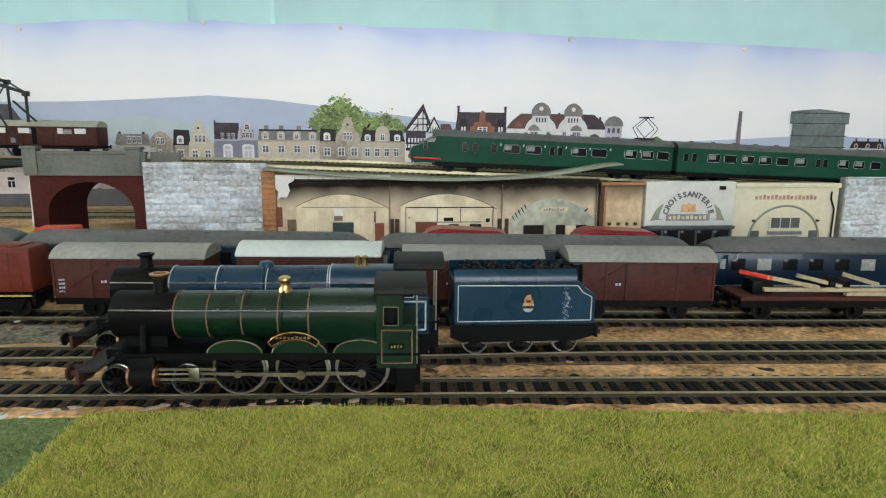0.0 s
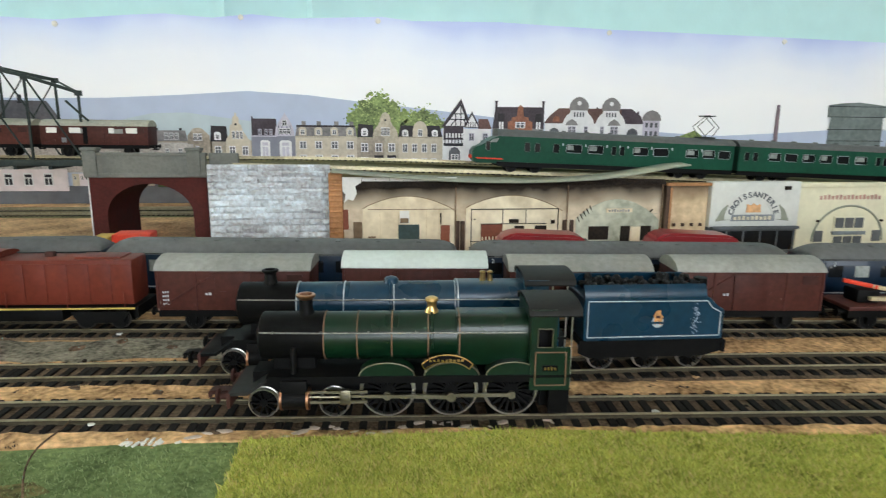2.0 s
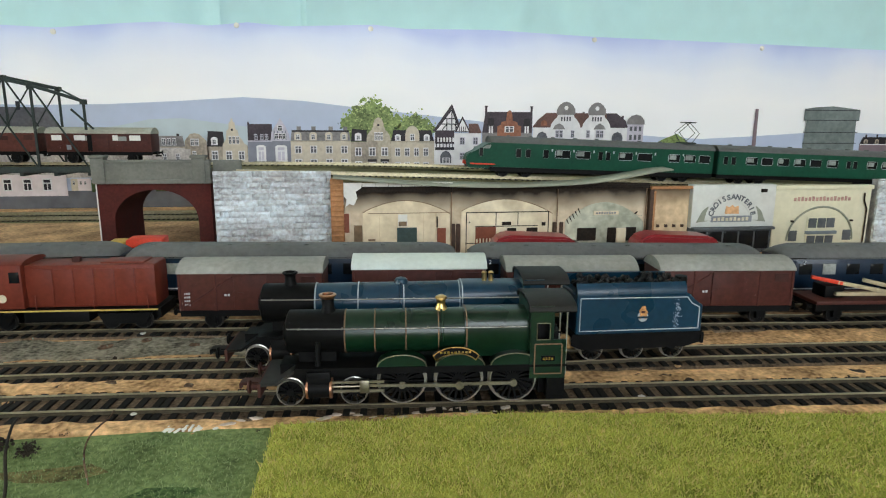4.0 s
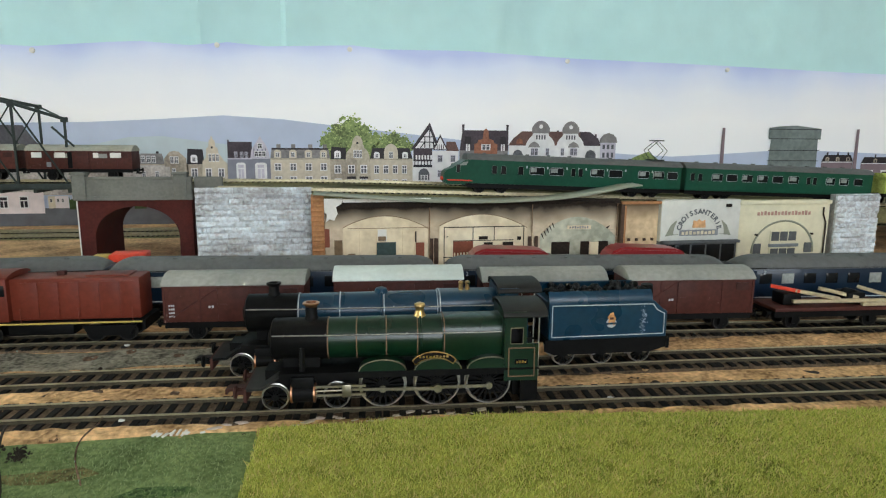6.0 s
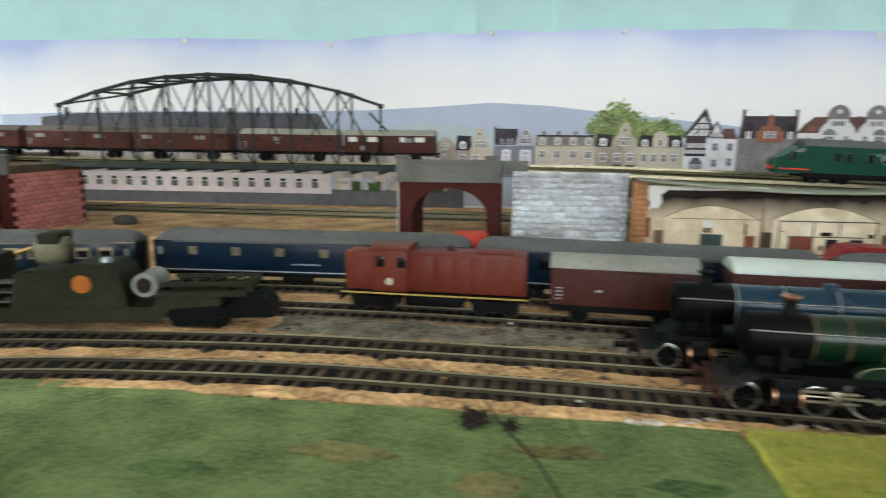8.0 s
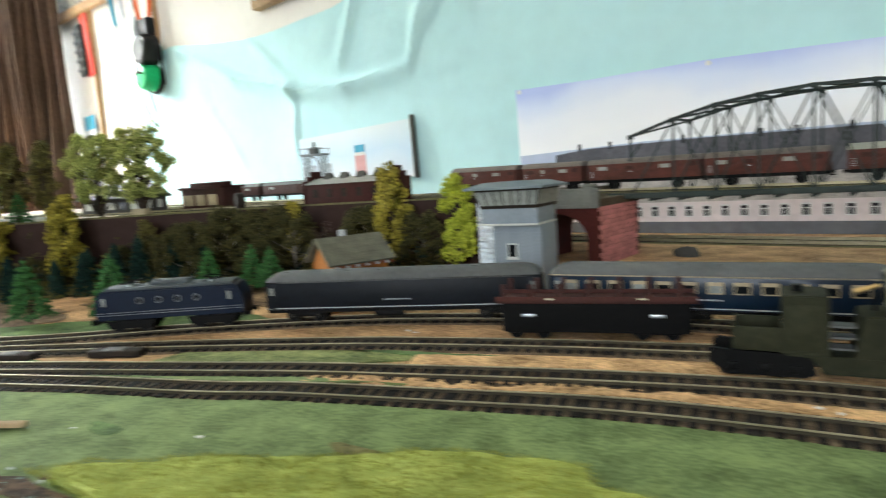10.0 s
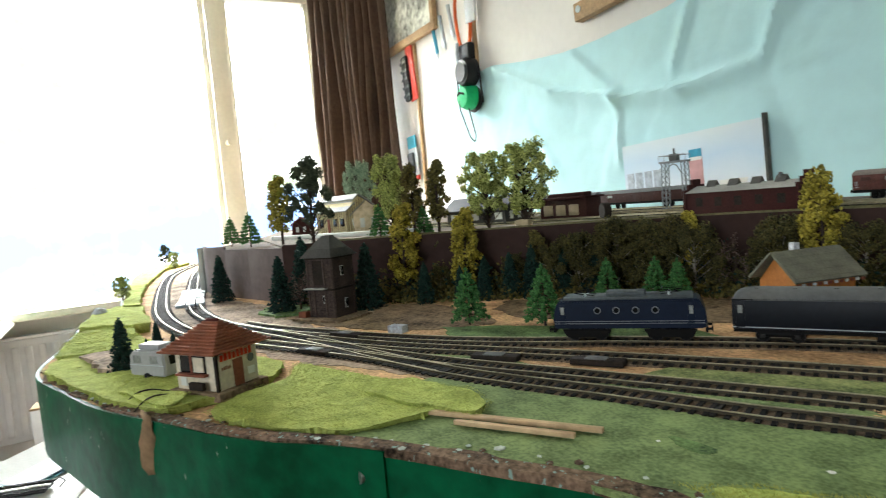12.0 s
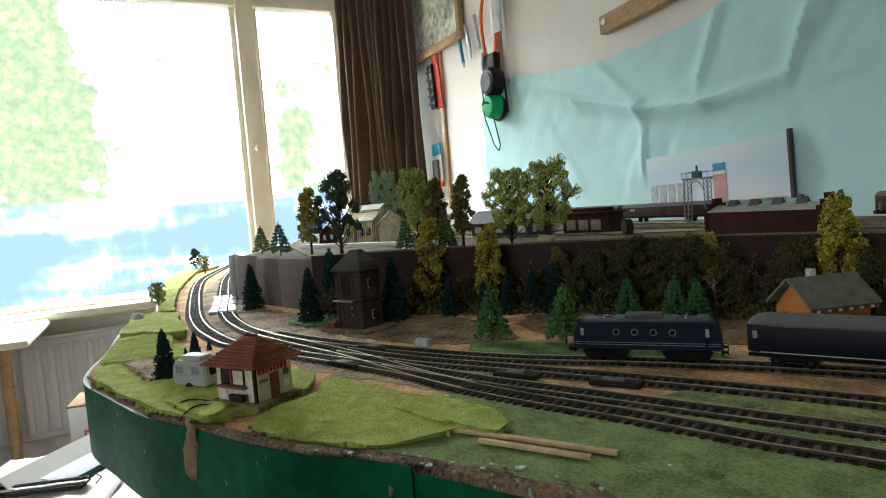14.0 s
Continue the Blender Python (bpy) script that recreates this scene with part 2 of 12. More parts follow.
chipped(M["rim_earth"], (0.22, 0.34, 0.29), 260.0, 0.63)
chipped(M["van_brown"], (0.22, 0.16, 0.13), 500.0, 0.72)
M["poster_pink"] = mat("poster_pink", (0.60, 0.33, 0.32), 0.6, var=0.15, scale=60, bump=0)
M["sheet_plastic"] = mat("sheet_plastic", (0.42, 0.44, 0.45), 0.25, var=0.2, scale=30, bump=0.2)
M["wheel_dull"] = mat("wheel_dull", (0.035, 0.032, 0.028), 0.5, 0.6, var=0.3, scale=600, bump=0.03)
M["blind_tan"] = mat("blind_tan", (0.16, 0.13, 0.085), 0.4, var=0.4, scale=200, bump=0)
M["bark_pale"] = mat("bark_pale", (0.34, 0.31, 0.26), 0.9, var=0.4, scale=500, bump=0.5)
M["plate_cyan"] = mat("plate_cyan", (0.30, 0.36, 0.39), 0.35, var=0.15, scale=80, bump=0.05)
M["poster_grey"] = mat("poster_grey", (0.42, 0.47, 0.52), 0.6, var=0.3, scale=90, bump=0)
M["roof_cream"] = mat("roof_cream", (0.36, 0.36, 0.30), 0.65, var=0.18, scale=300, bump=0.06)
M["picture"] = mat("picture", (0.20, 0.20, 0.17), 0.6, var=0.6, scale=42, bump=0.05, col2=(0.50, 0.52, 0.46))
M["window_dull"] = mat("window_dull", (0.14, 0.20, 0.17), 0.5, scale=400, bump=0)
# for walls out of view, toned down to cut bounce light
M["unseen_wall"] = mat("unseen_wall", (0.30, 0.27, 0.23), 0.85, var=0.05, scale=40, bump=0.1)
M["sign_grey"] = mat("sign_grey", (0.22, 0.24, 0.26), 0.7, var=0.25, scale=300, bump=0.03)
M["sign_orange"] = mat("sign_orange", (0.62, 0.36, 0.18), 0.7, var=0.3, scale=300, bump=0.03)
M["faded_pink"] = mat("faded_pink", (0.42, 0.26, 0.22), 0.8, var=0.3, scale=300, bump=0.03)
M["sign_ink"] = mat("sign_ink", (0.10, 0.11, 0.12), 0.7, var=0.2, scale=300, bump=0)
M["chalet_tile"] = mat("chalet_tile", (0.15, 0.148, 0.108), 0.85, var=0.3, scale=500, bump=0.3)
M["yard_earth"] = mat("yard_earth", (0.10, 0.070, 0.042), 0.95, var=0.55, scale=200, bump=1.0, col2=(0.21, 0.15, 0.09), spec=0.1)
M["rail_blue"] = mat("rail_blue", (0.004, 0.010, 0.026), 0.45, var=0.25, scale=250, bump=0.03, spec=0.15)
M["flap_card"] = mat("flap_card", (0.26, 0.17, 0.09), 0.9, var=0.3, scale=150, bump=0.3)
M["glue"] = mat("glue", (0.50, 0.42, 0.36), 0.5, var=0.35, scale=500, bump=0.5)
M["grey_earth"] = mat("grey_earth", (0.16, 0.12, 0.085), 0.95, var=0.5, scale=200, bump=1.0, col2=(0.30, 0.23, 0.165), spec=0.1)
M["rail_side"] = mat("rail_side", (0.060, 0.050, 0.030), 0.6, 0.2, var=0.35, scale=500, bump=0.15, spec=0.2)
M["loco_roof"] = mat("loco_roof", (0.075, 0.088, 0.092), 0.6, var=0.25, scale=300, bump=0.1, spec=0.2)
M["dull_line"] = mat("dull_line", (0.20, 0.22, 0.24), 0.6, scale=900, bump=0)
M["moss_green"] = mat("moss_green", (0.10, 0.155, 0.055), 0.95, var=0.5, scale=420, bump=1.0, col2=(0.20, 0.22, 0.085), spec=0.1)
M["tuft_dark"] = mat("tuft_dark", (0.030, 0.024, 0.017), 0.9, var=0.4, scale=900, bump=0.4)
M["gantry_grey"] = mat("gantry_grey", (0.22, 0.24, 0.25), 0.5, var=0.3, scale=400, bump=0.05)
M["station_cream"] = mat("station_cream", (0.50, 0.44, 0.24), 0.75, var=0.2, scale=300, bump=0.05)
M["beam_tan"] = mat("beam_tan", (0.16, 0.11, 0.06), 0.8, var=0.25, scale=300, bump=0.05)
M["lamp_olive"] = mat("lamp_olive", (0.20, 0.19, 0.12), 0.5, var=0.25, scale=300, bump=0.05)
M["matt_black"] = mat("matt_black", (0.006, 0.006, 0.006), 0.8, var=0.3, scale=300, bump=0.1, spec=0.1)
M["van_rust"] = mat("van_rust", (0.085, 0.026, 0.018), 0.65, var=0.35, scale=250, bump=0.12)
M["roof_brown"] = mat("roof_brown", (0.15, 0.125, 0.11), 0.7, var=0.25, scale=300, bump=0.08)
M["yard_green"] = mat("yard_green", (0.11, 0.115, 0.045), 0.95, var=0.5, scale=300, bump=1.0, col2=(0.20, 0.175, 0.075), spec=0.1)
M["table_cloth"] = mat("table_cloth", (0.44, 0.48, 0.53), 0.7, var=0.08, scale=40, bump=0.15)
M["teal_card"] = mat("teal_card", (0.10, 0.30, 0.32), 0.5, var=0.2, scale=60, bump=0.1)
M["radiator_white"] = mat("radiator_white", (0.66, 0.69, 0.70), 0.45, var=0.05, scale=40, bump=0.03)


def shaded_top(m, z0, z1, tone):
    """Printed shade under the eaves, put into the colour as a gradient with a ragged lower edge."""
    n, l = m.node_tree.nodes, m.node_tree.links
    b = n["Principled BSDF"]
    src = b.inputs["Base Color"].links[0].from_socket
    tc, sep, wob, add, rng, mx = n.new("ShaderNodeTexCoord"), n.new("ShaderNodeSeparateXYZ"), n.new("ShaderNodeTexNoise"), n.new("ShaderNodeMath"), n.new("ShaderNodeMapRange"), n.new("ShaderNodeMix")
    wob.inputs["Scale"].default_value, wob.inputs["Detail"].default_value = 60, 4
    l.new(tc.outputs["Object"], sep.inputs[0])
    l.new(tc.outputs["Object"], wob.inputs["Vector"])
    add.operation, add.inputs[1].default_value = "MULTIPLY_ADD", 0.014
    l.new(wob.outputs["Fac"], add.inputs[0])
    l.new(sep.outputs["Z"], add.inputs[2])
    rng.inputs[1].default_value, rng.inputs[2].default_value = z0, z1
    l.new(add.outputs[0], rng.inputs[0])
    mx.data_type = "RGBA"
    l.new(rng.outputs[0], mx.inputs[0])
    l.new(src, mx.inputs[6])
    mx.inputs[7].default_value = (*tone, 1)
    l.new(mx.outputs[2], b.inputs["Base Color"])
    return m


# both stuccos carry painted shade under the eaves in their colour
M["stucco_shaded_top"] = shaded_top(mat("stucco_shaded_top", (0.52, 0.42, 0.29), 0.85, var=0.16, scale=120, bump=0.1, col2=(0.62, 0.53, 0.39)), 0.052, 0.071, (0.030, 0.022, 0.016))
M["stucco_tan"] = shaded_top(mat("stucco_tan", (0.48, 0.35, 0.21), 0.85, var=0.2, scale=120, bump=0.1, col2=(0.60, 0.47, 0.30)), 0.056, 0.078, (0.05, 0.03, 0.02))
M["stucco_pale"] = mat("stucco_pale", (0.66, 0.56, 0.38), 0.85, var=0.14, scale=90, bump=0.1, col2=(0.78, 0.70, 0.52))
M["joint_line"] = mat("joint_line", (0.20, 0.13, 0.08), 0.85, var=0.3, scale=300, bump=0)
M["door_teal"] = mat("door_teal", (0.045, 0.075, 0.072), 0.7, var=0.25, scale=300, bump=0.05)
M["pier_brown"] = mat("pier_brown", (0.075, 0.048, 0.035), 0.85, var=0.35, scale=200, bump=0.1)

# ---------------- building helpers ----------------
def finish(bm, name, material, smooth=35):
    bmesh.ops.recalc_face_normals(bm, faces=bm.faces)
    me = bpy.data.meshes.new(name)
    bm.to_mesh(me)
    bm.free()
    me.materials.append(material)
    if smooth:
        me.polygons.foreach_set("use_smooth", [True] * len(me.polygons))
        me.set_sharp_from_angle(angle=radians(smooth))
    return me


def part(name, bm, material, parent, label=""):
    ob = new(name, finish(bm, name, M[material] if isinstance(material, str) else material))
    ob.parent = parent
    return tagged(ob, label) if label else ob


def lone(name, bm, material, label, category, m=None, group="", kind=""):
    """A thing that is one mesh."""
    ob = new(name, finish(bm, name, M[material] if isinstance(material, str) else material))
    if m is not None:
        ob.matrix_world = m
    return tagged(ob, label, category, group, kind)


def thing(name, label, category, m=None, group="", kind=""):
    ob = new(name)
    ob.empty_display_size = 0.01
    if m is not None:
        ob.matrix_world = m
    return tagged(ob, label, category, group, kind)


def box(x0, x1, y0, y1, z0, z1, bev=0.0, bm=None):
    out = bm or bmesh.new()
    made = bmesh.ops.create_cube(out, size=1)["verts"]
    for v in made:
        v.co = Vector((x0 + (v.co.x + 0.5) * (x1 - x0), y0 + (v.co.y + 0.5) * (y1 - y0), z0 + (v.co.z + 0.5) * (z1 - z0)))
    if bev:
        bmesh.ops.bevel(out, geom=list({e for v in made for e in v.link_edges}), offset=bev, segments=2, profile=0.5, affect="EDGES")
    return out


def prism(pts, a0, a1, axis="y", bm=None):
    """A flat outline pushed through from a0 to a1. axis y: points are (x, z); x: (y, z); z: (x, y)."""
    out = bm or bmesh.new()

    def at(p, a):
        return {"y": (p[0], a, p[1]), "x": (a, p[0], p[1]), "z": (p[0], p[1], a)}[axis]

    lo, hi = [out.verts.new(at(p, a0)) for p in pts], [out.verts.new(at(p, a1)) for p in pts]
    out.faces.new(lo), out.faces.new(hi)
    for i in range(len(pts)):
        k = (i + 1) % len(pts)
        out.faces.new((lo[i], lo[k], hi[k], hi[i]))
    return out


def tube(p0, p1, r0, r1=None, n=14, bm=None):
    out = bm or bmesh.new()
    p0, p1 = Vector(p0), Vector(p1)
    r1 = r0 if r1 is None else r1
    q = (p1 - p0).to_track_quat("Z", "Y")
    rings = [[out.verts.new(c + q @ Vector((r * math.cos(2 * math.pi * i / n), r * math.sin(2 * math.pi * i / n), 0))) for i in range(n)] for c, r in ((p0, r0), (p1, r1))]
    for i in range(n):
        k = (i + 1) % n
        out.faces.new((rings[0][i], rings[0][k], rings[1][k], rings[1][i]))
    out.faces.new(rings[0]), out.faces.new(rings[1])
    return out


def lathe(prof, at=(0, 0, 0), axis="z", n=24, bm=None):
    """Rings of (radius, height) round an axis through at."""
    out = bm or bmesh.new()
    rings = []
    for r, h in prof:
        ring = []
        for i in range(n):
            a = 2 * math.pi * i / n
            c, s = r * math.cos(a), r * math.sin(a)
            p = {"z": (c, s, h), "y": (c, h, s), "x": (h, c, s)}[axis]
            ring.append(out.verts.new(Vector(at) + Vector(p)))
        rings.append(ring)
    for a, b in zip(rings, rings[1:]):
        for i in range(n):
            k = (i + 1) % n
            out.faces.new((a[i], a[k], b[k], b[i]))
    out.faces.new(rings[0]), out.faces.new(rings[-1])
    return out


def wire(path, r, n=6, bm=None):
    out = bm or bmesh.new()
    for a, b in zip(path, path[1:]):
        tube(a, b, r, r, n, out)
    return out


def sweep(profile, path, bm=None, up=0.0):
    """A closed (across, z) outline carried along a plan line of (x, y) or (x, y, z)."""
    out = bm or bmesh.new()
    pts = [Vector((p[0], p[1], p[2] if len(p) > 2 else up)) for p in path]
    rings = []
    for i, p in enumerate(pts):
        d = pts[min(i + 1, len(pts) - 1)] - pts[max(i - 1, 0)]
        side = Vector((d.y, -d.x, 0)).normalized()
        rings.append([out.verts.new(p + side * a + Vector((0, 0, z))) for a, z in profile])
    k = len(profile)
    for a, b in zip(rings, rings[1:]):
        for i in range(k):
            out.faces.new((a[i], a[(i + 1) % k], b[(i + 1) % k], b[i]))
    out.faces.new(rings[0]), out.faces.new(rings[-1])
    return out


def smooth_line(pts, step=0.02):
    """A Catmull-Rom line through plan points, in even steps."""
    P = [Vector(p) for p in pts]
    P = [P[0] * 2 - P[1]] + P + [P[-1] * 2 - P[-2]]
    raw = []
    for a, b, c, d in zip(P, P[1:], P[2:], P[3:]):
        for i in range(20):
            t = i / 20
            raw.append(0.5 * (2 * b + (c - a) * t + (2 * a - 5 * b + 4 * c - d) * t * t + (3 * b - a - 3 * c + d) * t ** 3))
    raw.append(P[-2])
    out, left = [raw[0]], 0.0
    for a, b in zip(raw, raw[1:]):
        seg = (b - a).length
        while left + seg >= step:
            f = (step - left) / seg
            a = a.lerp(b, f)
            out.append(a.copy())
            seg, left = (b - a).length, 0.0
        left += seg
    return out


def sheet(outline, z, thick=0.002, jag=0.0, seed=1, bump=0.0):
    """A ground sheet with an uneven edge."""
    rnd = random.Random(seed)
    ring = []
    for a, b in zip(outline, outline[1:] + outline[:1]):
        a, b = Vector(a), Vector(b)
        n = max(1, int((b - a).length / 0.012))
        for i in range(n):
            p = a.lerp(b, i / n)
            ring.append((p.x + rnd.uniform(-jag, jag), p.y + rnd.uniform(-jag, jag)))
    return prism(ring, z - thick, z, "z")


# ---------------- the room ----------------
WALL_Y, WIN_X, FLOOR_Z, CEIL_Z = 1.90, -2.45, -0.85, 1.62


def structure(name, bm, material, label=""):
    return lone(name, bm, material, label or name.replace("_", " "), "structure", None, "", "structure")


structure("wall_north", box(WIN_X - 0.1, 3.4, WALL_Y, WALL_Y + 0.1, FLOOR_Z, CEIL_Z), "wall_white", "white plastered wall behind the layout")
structure("wall_east", box(3.4, 3.5, -2.3, WALL_Y + 0.1, FLOOR_Z, CEIL_Z), "unseen_wall", "unseen taupe wall closing the room, dark to cut bounce light")
structure("floor", box(WIN_X - 0.1, 3.5, -2.3, WALL_Y + 0.1, FLOOR_Z - 0.06, FLOOR_Z), "room_floor", "brown floor of the room")
structure("ceiling", box(WIN_X - 0.1, 3.5, -2.3, WALL_Y + 0.1, CEIL_Z, CEIL_Z + 0.06), "wall_white", "white ceiling of the room")
# unseen south wall with an opening added for the fill lamp
south = structure("wall_south", box(WIN_X - 0.1, -0.3, -2.3, -2.2, FLOOR_Z, CEIL_Z), "unseen_wall", "unseen taupe wall behind the walkway, dark to cut bounce light")
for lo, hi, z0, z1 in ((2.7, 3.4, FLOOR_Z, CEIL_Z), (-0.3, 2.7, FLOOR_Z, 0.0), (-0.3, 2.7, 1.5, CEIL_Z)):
    part("wall_section", box(lo, hi, -2.3, -2.2, z0, z1), "unseen_wall", south)
# west wall round the big window
west = structure("wall_west", box(WIN_X - 0.1, WIN_X, -2.2, WALL_Y, FLOOR_Z, -0.19), "wall_white", "white wall under the window")
part("wall_section", box(WIN_X - 0.1, WIN_X, -2.2, WALL_Y, 1.30, CEIL_Z), "wall_white", west)
part("wall_section", box(WIN_X - 0.1, WIN_X, -2.2, -0.9, -0.19, 1.30), "wall_white", west)
part("wall_section", box(WIN_X - 0.1, WIN_X, 1.72, WALL_Y, -0.19, 1.30), "wall_white", west)

win = structure("window_1", box(WIN_X - 0.07, WIN_X + 0.02, 1.165, 1.255, -0.17, 1.30, 0.006), "frame_white", "cream painted window with two large panes")
part("window_frame", box(WIN_X - 0.07, WIN_X + 0.015, -0.9, 1.72, 1.24, 1.30, 0.006), "frame_white", win)
part("window_frame", box(WIN_X - 0.07, WIN_X + 0.015, -0.9, 1.72, -0.19, -0.135, 0.006), "frame_white", win)
part("window_frame", box(WIN_X - 0.07, WIN_X + 0.015, 1.66, 1.72, -0.135, 1.24, 0.006), "frame_white", win)
part("window_frame", box(WIN_X - 0.06, WIN_X - 0.02, 1.255, 1.275, -0.135, 1.24, 0.003), "frame_white", win)
part("window_frame", box(WIN_X - 0.06, WIN_X - 0.02, 1.14, 1.165, -0.135, 1.24, 0.003), "frame_white", win)
part("window_sill", box(WIN_X - 0.05, WIN_X + 0.13, -0.9, 1.75, -0.20, -0.165, 0.006), "frame_white", win, "wide white window sill")
part("window_catch", tube((WIN_X + 0.02, 1.21, 0.53), (WIN_X + 0.05, 1.21, 0.53), 0.014, 0.010, 12), "frame_white", win)

# curtain in the corner: deep vertical folds
bm = bmesh.new()
cols = []
for i in range(141):
    u = 0.20 + 0.80 * i / 140
    c = Vector((WIN_X + 0.06 + 0.62 * u, 1.60 + 0.24 * u ** 0.8))
    nrm = Vector((-0.35, 0.94))
    off = (0.024 + 0.012 * math.sin(u * 17 + 1)) * math.sin(u * 2 * math.pi * 13.0 + 1.6 * math.sin(u * 9) + 0.7 * math.sin(u * 23)) + 0.006 * math.sin(u * 83)
    col = []
    for z in (-0.5, -0.1, 0.2, 0.6, 1.0, 1.5):
        wob = 0.014 * math.sin(z * 3.1 + u * 13) + 0.008 * math.sin(z * 7 - u * 31)
        col.append(bm.verts.new((c.x + nrm.x * (off + wob), c.y - 0.02 + nrm.y * (off + wob), z)))
    cols.append(col)
for a, b in zip(cols, cols[1:]):
    for i in range(5):
        bm.faces.new((a[i], b[i], b[i + 1], a[i + 1]))
curtain = lone("curtain", bm, "curtain", "dark brown curtain hanging in deep folds beside the window", "curtain")
sol = curtain.modifiers.new("thick", "SOLIDIFY")
sol.thickness = 0.004

# radiator under the window
rad = thing("radiator", "white panel radiator under the window sill", "radiator", pose(WIN_X + 0.03, 0.0, -0.72))
part("panel", box(0.0, 0.05, -0.75, 0.62, 0.0, 0.44, 0.008), "radiator_white", rad)
for i in range(27):
    part("fin", box(0.049, 0.064, -0.73 + i * 0.050, -0.702 + i * 0.050, 0.03, 0.41, 0.006), "radiator_white", rad)
part("grille", box(-0.005, 0.055, -0.75, 0.62, 0.44, 0.452, 0.002), "radiator_white", rad)
for y in (-0.5, 0.4):
    part("leg", box(0.01, 0.04, y, y + 0.03, -0.13, 0.02), "radiator_white", rad)

# daylight view outside: pale sky, tree greens, a bluish street
view = bpy.data.materials.new("street_view")
view.use_nodes = True
n, l = view.node_tree.nodes, view.node_tree.links
for node in list(n):
    if node.type == "BSDF_PRINCIPLED":
        n.remove(node)
em, tc, sep = n.new("ShaderNodeEmission"), n.new("ShaderNodeTexCoord"), n.new("ShaderNodeSeparateXYZ")
l.new(tc.outputs["Object"], sep.inputs[0])
def grain(scale, detail, stretch=(1, 1, 1)):
    """A field of noise over the view."""
    mp, nz = n.new("ShaderNodeMapping"), n.new("ShaderNodeTexNoise")
    mp.inputs["Scale"].default_value = stretch
    nz.inputs["Scale"].default_value, nz.inputs["Detail"].default_value, nz.inputs["Roughness"].default_value = scale, detail, 0.62
    l.new(tc.outputs["Object"], mp.inputs["Vector"])
    l.new(mp.outputs[0], nz.inputs["Vector"])
    return nz.outputs["Fac"]


def steps(src, stops):
    """A colour ramp over a value."""
    r = n.new("ShaderNodeValToRGB")
    for i, (p, c) in enumerate(stops):
        el = r.color_ramp.elements[i] if i < 2 else r.color_ramp.elements.new(p)
        el.position, el.color = p, (*(c if isinstance(c, tuple) else (c, c, c)), 1)
    l.new(src, r.inputs[0])
    return r.outputs[0]


def sums(a_, b_, op="ADD"):
    m_ = n.new("ShaderNodeMath")
    m_.operation = op
    for i, q in enumerate((a_, b_)):
        if isinstance(q, float):
            m_.inputs[i].default_value = q
        else:
            l.new(q, m_.inputs[i])
    return m_.outputs[0]


side = n.new("ShaderNodeMapRange")
side.inputs[1].default_value, side.inputs[2].default_value = -1.0, 4.0
l.new(sep.outputs["Y"], side.inputs[0])
# a big tree at one end, bright sky in the middle, thinner leaves at the other end
mass = steps(side.outputs[0], [(0.0, 0.34), (0.215, 0.33), (0.30, 0.20), (0.36, 0.10), (0.53, 0.06), (0.60, 0.22), (0.69, 0.20), (0.76, 0.02), (1.0, 0.16)])
crown = sums(sums(grain(1.7, 4), 0.72, "MULTIPLY"), sums(grain(11.0, 10), 0.28, "MULTIPLY"))
cover = sums(crown, mass)
tone = steps(grain(14.0, 6), [(0.34, (0.080, 0.116, 0.076)), (0.68, (0.17, 0.19, 0.12)), (0.48, (0.100, 0.136, 0.086)), (0.56, (0.124, 0.154, 0.096))])
holes = steps(cover, [(0.60, 0.0), (0.76, 1.0)])
leafs = n.new("ShaderNodeMix")
leafs.data_type = "RGBA"
l.new(holes, leafs.inputs[0])
leafs.inputs[6].default_value = (1.0, 1.02, 0.98, 1)
l.new(tone, leafs.inputs[7])
blocks = sums(sums(grain(1.5, 2, (1.0, 0.55, 2.2)), 0.72, "MULTIPLY"), sums(grain(7.0, 6, (1.0, 1.0, 0.5)), 0.28, "MULTIPLY"))
low_ = n.new("ShaderNodeMapRange")
low_.inputs[1].default_value, low_.inputs[2].default_value, low_.inputs[3].default_value, low_.inputs[4].default_value = 0.10, 0.24, -0.055, 0.01
l.new(sep.outputs["Z"], low_.inputs[0])
street = steps(sums(blocks, low_.outputs[0]), [(0.46, (0.075, 0.118, 0.20)), (0.555, (0.8, 0.85, 0.95)), (0.515, (0.098, 0.148, 0.22)), (0.528, (0.16, 0.21, 0.26))])
hgt = n.new("ShaderNodeMapRange")
hgt.inputs[1].default_value, hgt.inputs[2].default_value = 0.36, 0.46
l.new(sep.outputs["Z"], hgt.inputs[0])
pick = n.new("ShaderNodeMix")
pick.data_type = "RGBA"
l.new(hgt.outputs[0], pick.inputs[0])
l.new(street, pick.inputs[6])
l.new(leafs.outputs[2], pick.inputs[7])
l.new(pick.outputs[2], em.inputs[0])
em.inputs[1].default_value = VIEW
l.new(em.outputs[0], n["Material Output"].inputs[0])
bm = bmesh.new()
bm.faces.new([bm.verts.new(p) for p in ((-5.2, -6, -2), (-5.2, 6, -2), (-5.2, 6, 5), (-5.2, -6, 5))])
backdrop = lone("backdrop", bm, view, "bright daylight view of trees and street outside", "backdrop", None, "", "structure")

